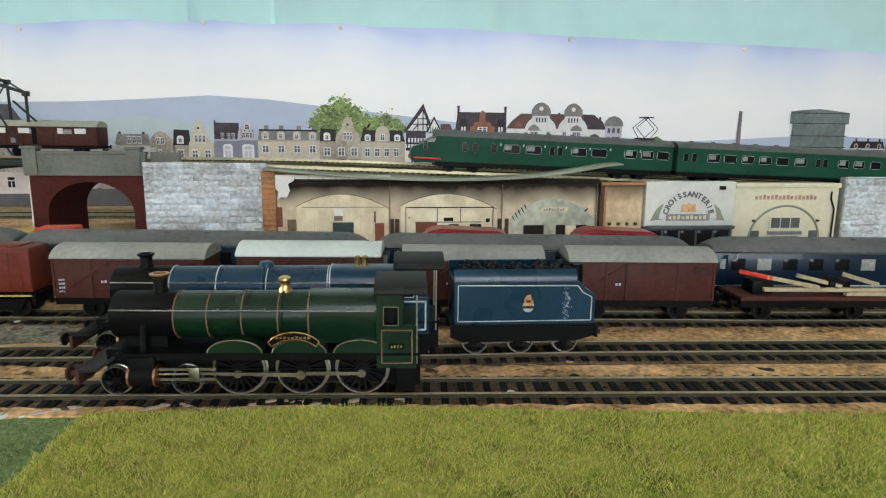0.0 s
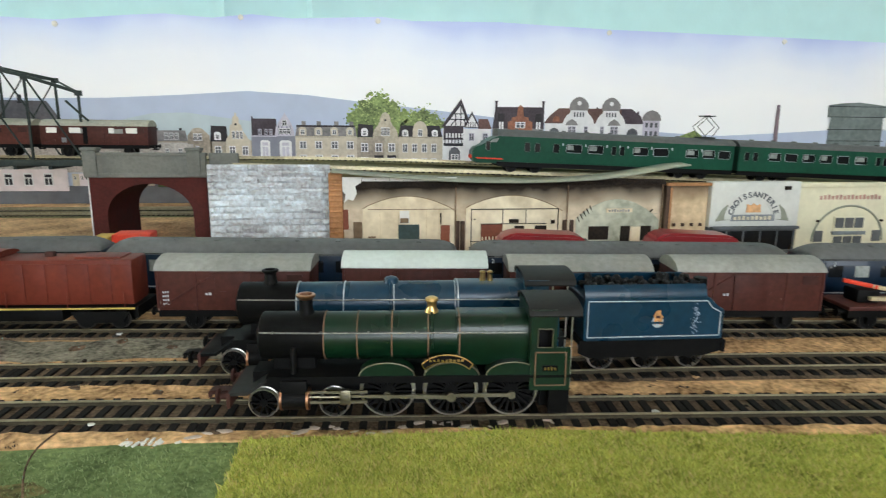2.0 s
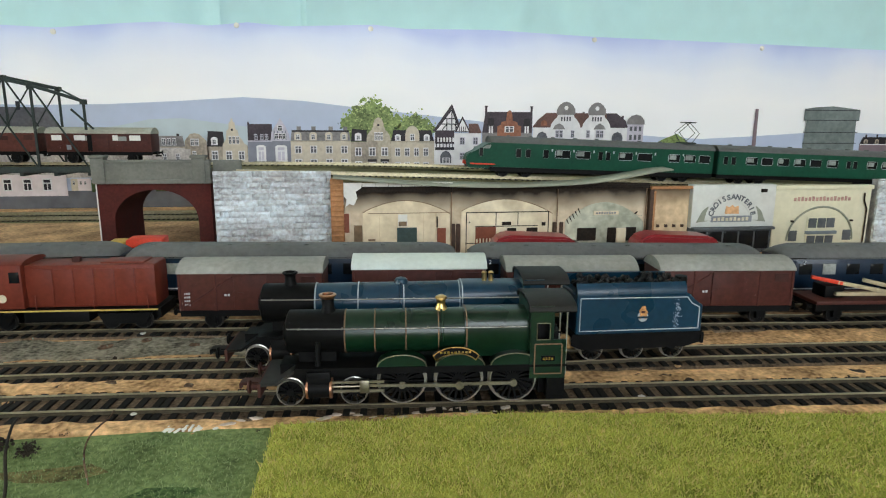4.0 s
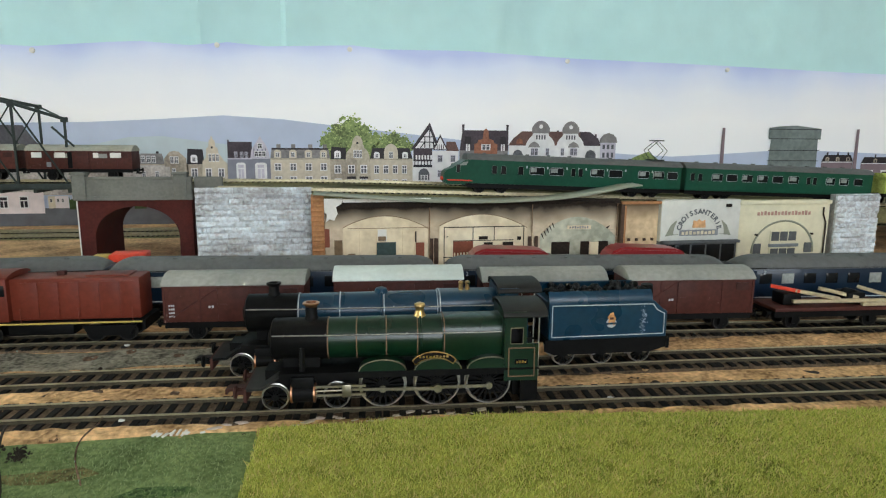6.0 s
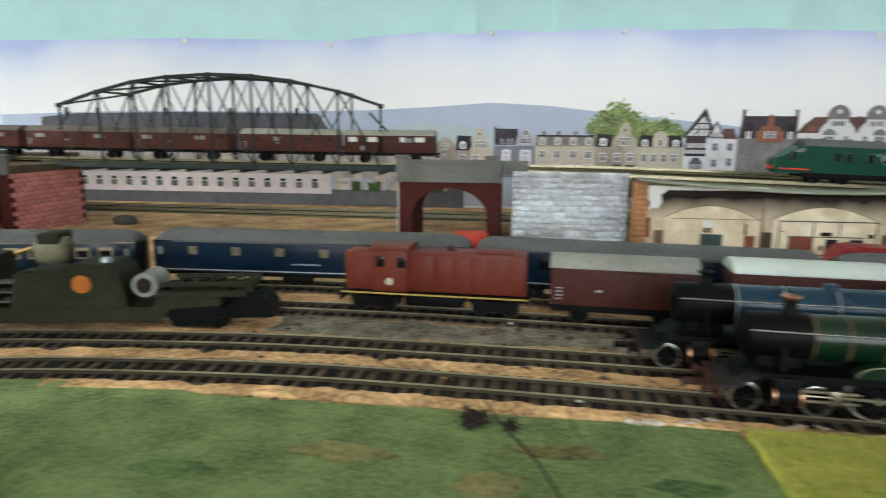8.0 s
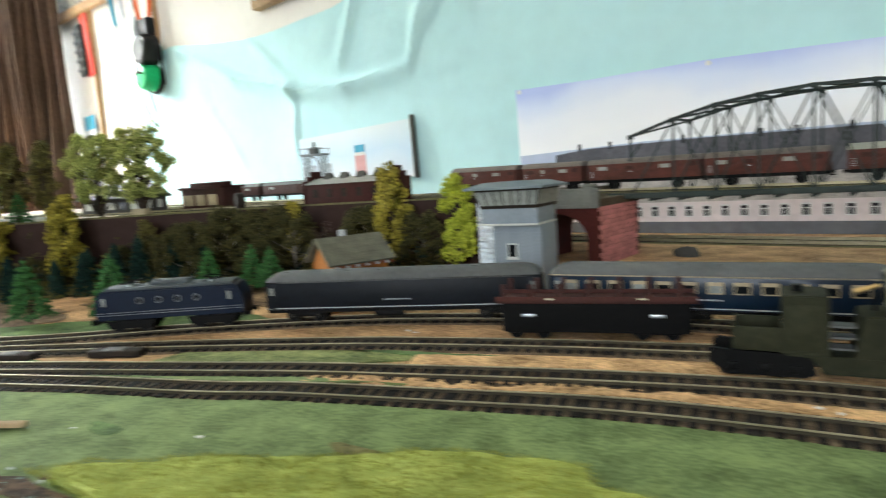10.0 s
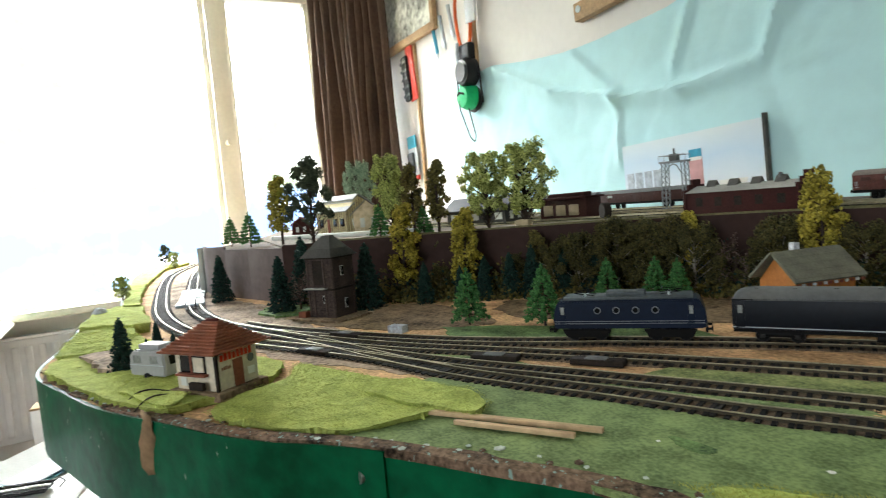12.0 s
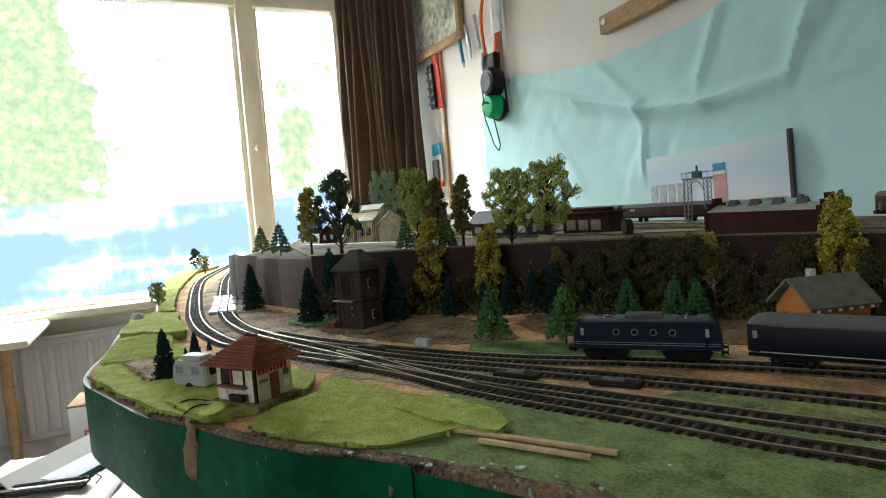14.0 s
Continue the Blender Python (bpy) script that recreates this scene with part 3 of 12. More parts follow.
# pale blue paper on the wall: buckled and creased, with an uneven top edge
def ridge(x, z, x0, z0, x1, z1, high, wide):
    """Height of a straight crease between two places."""
    dx, dz = x1 - x0, z1 - z0
    ln = math.hypot(dx, dz)
    u = ((x - x0) * dx + (z - z0) * dz) / ln
    v = ((x - x0) * dz - (z - z0) * dx) / ln
    end = max(0.0, -u, u - ln)
    return high * math.exp(-(v / (wide if v < 0 else wide * 2.6)) ** 2 - (end / 0.03) ** 2)


FOLDS = [(-1.02, 0.58, -0.719, 0.449, 0.016, 0.010), (-0.719, 0.449, -0.451, 0.380, 0.017, 0.010), (-0.451, 0.380, -0.242, 0.362, 0.015, 0.010), (-0.242, 0.362, -0.07, 0.38, 0.012, 0.010), (-0.457, 0.38, -0.46, 0.22, 0.010, 0.008),
         (-0.205, 0.56, -0.258, 0.43, 0.014, 0.009), (0.02, 0.50, -0.03, 0.388, 0.016, 0.009), (0.12, 0.60, 0.03, 0.47, 0.014, 0.010), (-0.62, 0.53, -0.47, 0.40, 0.012, 0.009), (-0.85, 0.36, -0.72, 0.20, 0.007, 0.010), (1.118, 0.40, 1.112, 0.22, 0.007, 0.008), (1.62, 0.40, 1.60, 0.25, 0.005, 0.012)]
bm = bmesh.new()
tops = [(-1.31, 0.60), (-1.05, 0.60), (-0.86, 0.57), (-0.68, 0.55), (-0.52, 0.545), (-0.41, 0.552), (-0.29, 0.56), (-0.18, 0.575), (-0.02, 0.61), (0.16, 0.68), (0.5, 0.72), (3.38, 0.75)]
grid = []
for i in range(521):
    x = -1.31 + (3.38 + 1.31) * i / 520
    for (xa, za), (xb, zb) in zip(tops, tops[1:]):
        if xa <= x <= xb:
            top = za + (zb - za) * (x - xa) / (xb - xa)
    col = []
    for k in range(65):
        z = -0.05 + (top + 0.05) * k / 64
        p = Vector((x * 3.0, z * 3.0, 0.3))
        d = 0.012 + 0.012 * noise.noise(p) + 0.016 * abs(noise.noise(Vector((x * 5.5 + z * 2.5, z * 2.2 - x, 1.7)))) + 0.008 * abs(noise.noise(Vector((x * 9 - z * 6, z * 5 + x * 3, 4.1))))
        d = max(0.003, min(d, 0.020) if x > 0.15 or z < 0.34 else min(d, 0.020 + 0.25 * (z - 0.34), 0.050))
        d += sum(ridge(x, z, *f) for f in FOLDS) + (0.008 if x > 1.249 else 0.0)
        col.append(bm.verts.new((x, WALL_Y - d, z)))
    grid.append(col)
for a, b in zip(grid, grid[1:]):
    for k in range(64):
        bm.faces.new((a[k], b[k], b[k + 1], a[k + 1]))
lone("paper_sheet", bm, "blue_paper", "pale blue-green paper pinned to the wall, creased", "paper")

# ---------------- baseboard and ground ----------------
EDGE = [(-1.95, 1.10), (-1.74, 0.95), (-1.63, 0.79), (-1.50, 0.730), (-1.20, 0.688), (-0.72, 0.661), (-0.53, 0.652), (-0.455, 0.636), (-0.40, 0.606), (-0.28, 0.594), (-0.135, 0.584), (-0.032, 0.570), (0.037, 0.572), (0.121, 0.598), (0.207, 0.627), (0.271, 0.66), (0.366, 0.712), (0.434, 0.768), (0.508, 0.812), (0.592, 0.853), (0.75, 0.868), (1.0, 0.868), (1.5, 0.85), (2.6, 0.80)]
edge = smooth_line(EDGE, 0.02)
ground = structure("ground", prism([(p.x, p.y) for p in edge] + [(2.6, 1.88), (-1.95, 1.88)], -0.03, -0.0045, "z"), "board_top", "sandy brown layout baseboard")
fascia = structure("fascia", sweep([(0.0, -0.083), (0.004, -0.083), (0.004, -0.004), (0.0, -0.004)], [p for p in edge if p.x < 0.465]), "fascia_green", "glossy green painted hardboard edge of the layout, chipped")
part("fascia_board", sweep([(-0.002, -0.083), (0.002, -0.083), (0.002, -0.0065), (-0.002, -0.0065)], [p for p in edge if p.x > 0.44]), "fascia_green", fascia)
part("edge_strip", sweep([(-0.006, -0.0075), (0.0028, -0.0075), (0.002, -0.0022), (-0.007, -0.0012)], [p for p in edge if 0.2 < p.x < 0.75]), "rim_earth", fascia, "flaking brown earthy rim")
for x, y, z in ((0.437, 0.7705, -0.022), (0.02, 0.5700, -0.03)):
    part("bolt", lathe([(0.0001, -0.0052), (0.004, -0.005), (0.004, 0.0)], (x, y, z), "y", 12), "steel", fascia)
flap = bmesh.new()
rows_ = []
for k in range(9):
    z = 0.001 - 0.046 * k / 8
    w_ = 0.011 * (1 - k / 8) ** 0.7 + 0.002 + 0.0015 * math.sin(k * 2.1)
    rows_.append([flap.verts.new((0.276 + w_ * q * 0.85 + 0.004 * k / 8, 0.6625 + w_ * q * 0.5 - 0.003 - 0.004 * math.sin(q * 1.6 + k * 0.5), z)) for q in (-1, -0.4, 0.3, 1)])
for a_, b_ in zip(rows_, rows_[1:]):
    for i in range(3):
        flap.faces.new((a_[i], a_[i + 1], b_[i + 1], b_[i]))
fl_ = part("torn_flap", flap, "flap_card", fascia, "torn curling strip of brown card")
fl_.modifiers.new("thick", "SOLIDIFY").thickness = 0.0008

# painted and grassed ground
def ground_patch(name, outline, z, material, label, jag=0.003, thick=0.0025, seed=3):
    return lone(name, sheet(outline, z, thick, jag, seed), material, label, "ground cover", None, "", "structure")


ground_patch("painted_ground", [(0.2, 0.885), (0.3, 0.902), (0.37, 0.928), (0.45, 0.962), (0.55, 1.008), (0.44, 0.975), (0.33, 0.935)], -0.0034, "green_paint", "dull green painted strip between tracks", 0.002)
ground_patch("painted_ground", [(0.30, 0.99), (0.36, 1.06), (0.43, 1.115), (0.36, 1.13), (0.24, 1.04), (0.16, 0.97), (0.22, 0.955)], -0.0034, "dull_grass", "green ground in front of the trees")
ground_patch("painted_ground", [(0.53, 1.065), (0.62, 1.092), (0.70, 1.122), (0.62, 1.10), (0.55, 1.078)], -0.0034, "dull_grass", "green strip between the tracks", 0.001)
ground_patch("grey_ballast", [(1.03, 1.176), (1.35, 1.163), (1.33, 1.196), (1.03, 1.207)], -0.0036, "grey_bed", "grey ballast strip between tracks")
ground_patch("grey_ballast", [(0.85, 1.115), (1.05, 1.13), (1.7, 1.085), (2.5, 1.02), (2.5, 1.0), (1.6, 1.085), (1.1, 1.12), (0.9, 1.105)], -0.0040, "cork", "granular cork ballast between tracks")

ground_patch("grey_earth", [(-1.6, 0.93), (-0.8, 0.765), (-0.4, 0.715), (-0.15, 0.70), (0.02, 0.74), (0.20, 0.80), (0.34, 0.87), (0.30, 0.90), (0.12, 0.90), (0.0, 0.86), (-0.24, 0.86), (-0.45, 0.815), (-0.8, 0.86), (-1.5, 1.0)], -0.0040, "grey_earth", "grey-brown earth round the junction", 0.006, 0.002, 14)
ground_patch("yard_earth", [(-0.24, 0.845), (-0.12, 0.845), (0.0, 0.865), (0.10, 0.905), (0.17, 0.955), (0.20, 1.02), (0.12, 1.05), (0.02, 1.04), (-0.08, 0.985), (-0.17, 0.92)], -0.0036, "yard_earth", "dark trodden earth round the brick house", 0.006, 0.002, 12)
ground_patch("yard_earth", [(0.20, 1.06), (0.30, 1.13), (0.40, 1.18), (0.38, 1.28), (0.28, 1.27), (0.16, 1.19), (0.08, 1.12), (0.12, 1.07)], -0.0036, "yard_earth", "dark earth under the trees", 0.006, 0.002, 13)
ground_patch("moss_plate", [(-0.205, 0.850), (-0.150, 0.832), (-0.092, 0.846), (-0.080, 0.872), (-0.120, 0.905), (-0.185, 0.905)], -0.0012, "dull_grass", "mossy green scenic base under the firs", 0.006, 0.004, 19)
inner = [(p.x, p.y + 0.001) for p in edge if 0.0 < p.x < 0.80]
ground_patch("rim_earth", inner + [(x - 0.003, y + 0.0065) for x, y in inner[::-1]], -0.0026, "rim_earth", "dark mossy earth along the board edge", 0.004, 0.002, 9)
rnd = random.Random(8)
for k in range(60):
    x, y = inner[rnd.randrange(len(inner))]
    bm = bmesh.new()
    bmesh.ops.create_icosphere(bm, subdivisions=1, radius=rnd.uniform(0.0012, 0.003))
    for v in bm.verts:
        v.co = Vector((v.co.x * rnd.uniform(0.7, 1.5), v.co.y, v.co.z * 0.4))
    lone("paint_flake", bm, "chip_white" if k % 3 else "rim_earth", "flake of pale filler along the board edge", "flake", pose(x + rnd.uniform(-0.012, 0.01), y + rnd.uniform(0.002, 0.02), -0.0022, 0, 0, rnd.uniform(0, 180)), "filler flakes")


def grass(name, outline, z, n, height, tones, label, seed, lift=None):
    """Short static-grass fibres over an outline, as one stuff mesh."""
    rng = np.random.default_rng(seed)
    o = np.array(outline)
    lo, hi = o.min(0), o.max(0)
    pts = rng.uniform(lo, hi, (int(n * 2.2), 2))
    inside = np.zeros(len(pts), bool)
    for (x0, y0), (x1, y1) in zip(outline, outline[1:] + outline[:1]):
        c = ((y0 > pts[:, 1]) != (y1 > pts[:, 1])) & (pts[:, 0] < (x1 - x0) * (pts[:, 1] - y0) / (y1 - y0 + 1e-12) + x0)
        inside ^= c
    pts = pts[inside][:n]
    k = len(pts)
    base = np.column_stack([pts, np.full(k, z)])
    if lift is not None:
        base[:, 2] = [lift(x, y) for x, y in pts]
    ang = rng.uniform(0, 2 * np.pi, k)
    h = height * rng.uniform(0.5, 1.3, k)
    w = 0.00022 * rng.uniform(0.7, 1.6, k)
    lean = rng.normal(0, 0.55, (k, 2)) * h[:, None]
    side = np.column_stack([np.cos(ang), np.sin(ang), np.zeros(k)]) * w[:, None]
    tip = base + np.column_stack([lean, h])
    verts = np.stack([base - side, base + side, tip], 1).reshape(-1, 3)
    me = bpy.data.meshes.new(name)
    me.from_pydata(verts.tolist(), [], np.arange(3 * k).reshape(-1, 3).tolist())
    me.materials.append(leafy(name, *tones, 0.85))
    return tagged(new(name, me), label, "grass", "", "stuff")


# bright grass mat on the right, cut straight at its left end
MAT = [(1.2825, 0.87), (1.2835, 1.0), (1.285, 1.0630), (1.34, 1.0625), (1.39, 1.0612), (1.47, 1.0500), (1.55, 1.0395), (1.75, 1.0205), (2.5, 0.957), (2.5, 0.82), (1.6, 0.86)]
ground_patch("grass_mat", MAT, 0.0005, "mat_grass", "bright yellow-green grass mat laid on the board", 0.0012, 0.005)
grass("grass", [p for p in MAT if p[0] < 2.0] + [(1.95, 0.99)], 0.0004, 110000, 0.0019, ((0.22, 0.27, 0.034), (0.58, 0.60, 0.14)), "short bright green static grass fibres", 5)
grass("grass", [(0.95, 0.93), (1.281, 0.93), (1.281, 1.066), (1.1, 1.068), (0.98, 1.055)], -0.003, 24000, 0.0014, ((0.09, 0.15, 0.05), (0.26, 0.33, 0.15)), "thin dull green static grass", 6)

grass("grass", [p for p in MAT if p[0] < 2.0] + [(1.95, 0.99)], 0.0004, 14000, 0.0019, ((0.13, 0.18, 0.03), (0.24, 0.29, 0.06)), "darker green static grass fibres in the mat", 15)
grass("grass", [p for p in MAT if p[0] < 2.0] + [(1.95, 0.99)], 0.0006, 20000, 0.0021, ((0.42, 0.34, 0.11), (0.60, 0.50, 0.20)), "straw-coloured static grass fibres in the mat", 16)


def mound(x, y):
    """Height of the grass bank along the front of the board."""
    a = 0.010 * math.exp(-(((x - 0.72) / 0.10) ** 2 + ((y - 0.885) / 0.045) ** 2)) + 0.011 * math.exp(-(((x - 0.86) / 0.10) ** 2 + ((y - 0.935) / 0.05) ** 2))
    return 0.0005 + a + 0.0035 * noise.noise(Vector((x * 38, y * 38, 0))) + 0.0012 * noise.noise(Vector((x * 130, y * 130, 3)))


BANK = [(0.585, 0.862), (0.64, 0.893), (0.70, 0.945), (0.755, 0.982), (0.80, 0.993), (0.815, 0.975), (0.87, 0.980), (0.93, 0.992), (0.985, 1.012), (1.005, 0.985), (1.03, 0.90), (1.0, 0.868), (0.75, 0.866)]


def draped(outline, height, step=0.0045, jag=0.0):
    """A sheet of grass cloth that follows the heights, with a raised ragged rim."""
    bm = bmesh.new()
    xs, ys = [p[0] for p in outline], [p[1] for p in outline]
    nx, ny = int((max(xs) - min(xs)) / step) + 1, int((max(ys) - min(ys)) / step) + 1

    def inside(x, y):
        hit = False
        for (x0, y0), (x1, y1) in zip(outline, outline[1:] + outline[:1]):
            if (y0 > y) != (y1 > y) and x < (x1 - x0) * (y - y0) / (y1 - y0) + x0:
                hit = not hit
        return hit

    v = {}
    for i in range(nx):
        for k in range(ny):
            x, y = min(xs) + i * step, min(ys) + k * step
            w = 0.0035 * noise.noise(Vector((x * 60, y * 60, 9))) + 0.0030 * noise.noise(Vector((x * 170, y * 170, 4)))
            if inside(x + w, y + w):
                v[i, k] = bm.verts.new((x + w, y + w, height(x, y)))
    for i in range(nx):
        for k in range(ny):
            q = [v.get(c) for c in ((i, k), (i + 1, k), (i + 1, k + 1), (i, k + 1))]
            if all(q):
                bm.faces.new(q)
    bmesh.ops.delete(bm, geom=[q for q in bm.verts if not q.link_faces], context="VERTS")
    for turn in range(4):  # ease the stepped outline
        at = {}
        for q in bm.verts:
            ring = [e.other_vert(q).co for e in q.link_edges if e.is_boundary]
            if len(ring) == 2:
                at[q] = q.co * 0.4 + (ring[0] + ring[1]) * 0.3
        for q, c in at.items():
            q.co = c
    rim = [e for e in bm.edges if e.is_boundary]
    for q in {q for e in rim for q in e.verts}:  # frayed rim, curling up in places
        fray = noise.noise(Vector((q.co.x * 420, q.co.y * 420, 6)))
        q.co.z += 0.0022 * max(0.0, noise.noise(Vector((q.co.x * 55, q.co.y * 55, 8))))
        q.co.x += 0.0016 * fray
        q.co.y += 0.0016 * noise.noise(Vector((q.co.x * 420, q.co.y * 420, 2)))
    low = bmesh.ops.extrude_edge_only(bm, edges=rim)["geom"]
    for g in low:
        if isinstance(g, bmesh.types.BMVert):
            top = [e.other_vert(g) for e in g.link_edges if not e.is_boundary]
            inner = [e.other_vert(top[0]).co for e in top[0].link_edges if e.other_vert(top[0]) is not g] if top else []
            if inner:
                mid = sum(inner, Vector()) / len(inner)
                back = Vector((mid.x - g.co.x, mid.y - g.co.y, 0))
                if back.length > 1e-6:
                    g.co += back.normalized() * 0.0035
            g.co.z = -0.004
    return bm


lone("grass_bank", draped(BANK, mound), "olive_grass", "olive-green grass cloth bulging over the board edge", "grass cloth", None, "", "structure")
grass("grass", BANK, 0, 34000, 0.0014, ((0.22, 0.24, 0.035), (0.40, 0.41, 0.085)), "olive static grass on the bank", 8, mound)


def lumps(x, y):
    return 0.0014 + 0.0030 * noise.noise(Vector((x * 30, y * 30, 5))) + 0.0016 * abs(noise.noise(Vector((x * 75 + y * 40, y * 75 - x * 40, 2))))


CLOTHS = [
    [(0.20, 0.79), (0.26, 0.812), (0.33, 0.838), (0.385, 0.868), (0.405, 0.87), (0.43, 0.86), (0.425, 0.83), (0.425, 0.785), (0.412, 0.757), (0.365, 0.721), (0.315, 0.694), (0.275, 0.72), (0.255, 0.77)],
    [(0.05, 0.5735), (0.13, 0.6010), (0.215, 0.6300), (0.285, 0.668), (0.28, 0.715), (0.25, 0.765), (0.20, 0.785), (0.165, 0.772), (0.12, 0.73), (0.05, 0.69), (-0.02, 0.66), (-0.05, 0.60), (0.0, 0.575)],
    [(-0.03, 0.578), (-0.13, 0.587), (-0.20, 0.592), (-0.22, 0.620), (-0.17, 0.662), (-0.10, 0.670), (-0.03, 0.652), (0.0, 0.620)],
    [(-0.205, 0.592), (-0.30, 0.597), (-0.305, 0.650), (-0.25, 0.688), (-0.15, 0.689), (-0.155, 0.664), (-0.205, 0.625)],
    [(0.345, 0.800), (0.40, 0.815), (0.455, 0.842), (0.440, 0.862), (0.400, 0.868), (0.350, 0.848), (0.325, 0.822)],
    [(0.17, 0.690), (0.225, 0.700), (0.275, 0.690), (0.292, 0.672), (0.25, 0.655), (0.20, 0.640), (0.15, 0.655)],
    [(-0.285, 0.597), (-0.41, 0.607), (-0.46, 0.650), (-0.44, 0.690), (-0.31, 0.684), (-0.235, 0.684), (-0.285, 0.645)],
    [(-0.425, 0.650), (-0.55, 0.656), (-0.72, 0.665), (-0.86, 0.672), (-0.84, 0.712), (-0.60, 0.692), (-0.43, 0.684)],
    [(-0.82, 0.670), (-1.20, 0.692), (-1.50, 0.735), (-1.62, 0.80), (-1.66, 0.90), (-1.56, 0.86), (-1.46, 0.80), (-1.20, 0.760), (-0.98, 0.728), (-0.84, 0.710)],
    [(-0.02, 0.640), (0.01, 0.652), (0.0, 0.690), (-0.08, 0.672), (-0.14, 0.668), (-0.12, 0.640)],
]
LIFT = [-0.0012, 0.0008, 0.0030, 0.0062, 0.0012, 0.0030, 0.0032, 0.0060, 0.0030, 0.0016]
for i, c in enumerate(CLOTHS):
    lone("grass_cloth", draped(c, lambda x, y, s=i: lumps(x, y) + LIFT[s]), "olive_grass", "crumpled olive-green grass cloth on the board corner", "grass cloth", None, "grass cloths", "structure")
    grass("grass", c, 0, 16000 if i < 3 else 4000, 0.0007, ((0.27, 0.33, 0.07), (0.50, 0.56, 0.16)), "olive static grass fibres", 20 + i, lambda x, y, s=i: lumps(x, y) + LIFT[s])

ground_patch("gravel_patch", [(0.004, 0.603), (-0.006, 0.622), (0.002, 0.648), (0.040, 0.655), (0.085, 0.648), (0.112, 0.636), (0.090, 0.627), (0.050, 0.617)], 0.0062, "grey_earth", "grey gravel patch between the grass cloths", 0.004, 0.006, 17)

# ---------------- track ----------------
TRACKS = {
    "front": [(2.45, 1.0), (1.9, 1.043), (1.551, 1.072), (1.443, 1.081), (1.275, 1.094), (1.165, 1.102), (1.063, 1.105), (0.95, 1.098), (0.888, 1.087), (0.812, 1.072), (0.76, 1.057), (0.704, 1.036), (0.609, 1.0), (0.553, 0.973), (0.47, 0.94), (0.382, 0.901), (0.318, 0.879), (0.235, 0.860), (0.121, 0.837), (-0.043, 0.791), (-0.171, 0.765), (-0.378, 0.765), (-0.805, 0.811), (-1.2, 0.87), (-1.8, 1.0)],
    "second": [(2.45, 1.055), (1.615, 1.121), (1.428, 1.131), (1.318, 1.138), (1.25, 1.143), (1.13, 1.149), (1.033, 1.150), (0.887, 1.138), (0.824, 1.123), (0.74, 1.095), (0.652, 1.060), (0.58, 1.03), (0.498, 0.99), (0.415, 0.95), (0.34, 0.912), (0.27, 0.882), (0.20, 0.856)],
    "third": [(2.45, 1.115), (1.7, 1.172), (1.6, 1.181), (1.4, 1.2), (1.203, 1.218), (1.101, 1.225), (0.95, 1.222), (0.85, 1.198), (0.779, 1.176), (0.711, 1.154), (0.605, 1.113), (0.545, 1.085), (0.453, 1.035), (0.377, 0.990), (0.30, 0.943), (0.235, 0.902), (0.17, 0.868), (0.10, 0.838)],
    "fourth": [(2.45, 1.15), (1.7, 1.215), (1.486, 1.24), (1.36, 1.256), (1.236, 1.271), (1.085, 1.287), (0.954, 1.285), (0.855, 1.262), (0.735, 1.24), (0.655, 1.218), (0.56, 1.18), (0.5, 1.148), (0.43, 1.10), (0.36, 1.045), (0.30, 0.99), (0.24, 0.945), (0.17, 0.903), (0.09, 0.863), (0.0, 0.822), (-0.09, 0.792)],
    "curve": [(0.33, 0.884), (0.25, 0.860), (0.15, 0.820), (0.05, 0.775), (-0.03, 0.742), (-0.098, 0.724), (-0.255, 0.710), (-0.482, 0.718), (-0.972, 0.762), (-1.3, 0.82), (-1.85, 0.98)],
}
LINES = {k: smooth_line(v, 0.004) for k, v in TRACKS.items()}
HEAD = [(-0.0006, -0.0006), (0.0006, -0.0006), (0.0006, -0.0001), (0.0004, 0.0), (-0.0004, 0.0), (-0.0006, -0.0001)]
WEB = [(-0.0009, -0.0024), (0.0009, -0.0024), (0.0008, -0.0020), (0.0004, -0.0017), (0.0004, -0.0006), (-0.0004, -0.0006), (-0.0004, -0.0017), (-0.0008, -0.0020)]
RAIL = [(-0.0011, -0.0024), (0.0011, -0.0024), (0.0010, -0.0020), (0.0003, -0.0017), (0.0003, -0.0007), (0.0006, -0.0005), (0.0006, 0.0), (-0.0006, 0.0), (-0.0006, -0.0005), (-0.0003, -0.0007), (-0.0003, -0.0017), (-0.0010, -0.0020)]
SLEEPER = finish(box(-0.0155, 0.0155, -0.0016, 0.0016, -0.0042, -0.0021), "sleeper", M["sleeper"], 0)


def along(line, s):
    """Place and heading at s metres from the line's start."""
    i = max(1, min(len(line) - 2, int(s / 0.004)))
    d = line[i + 1] - line[i - 1]
    return line[i], math.atan2(d.y, d.x)


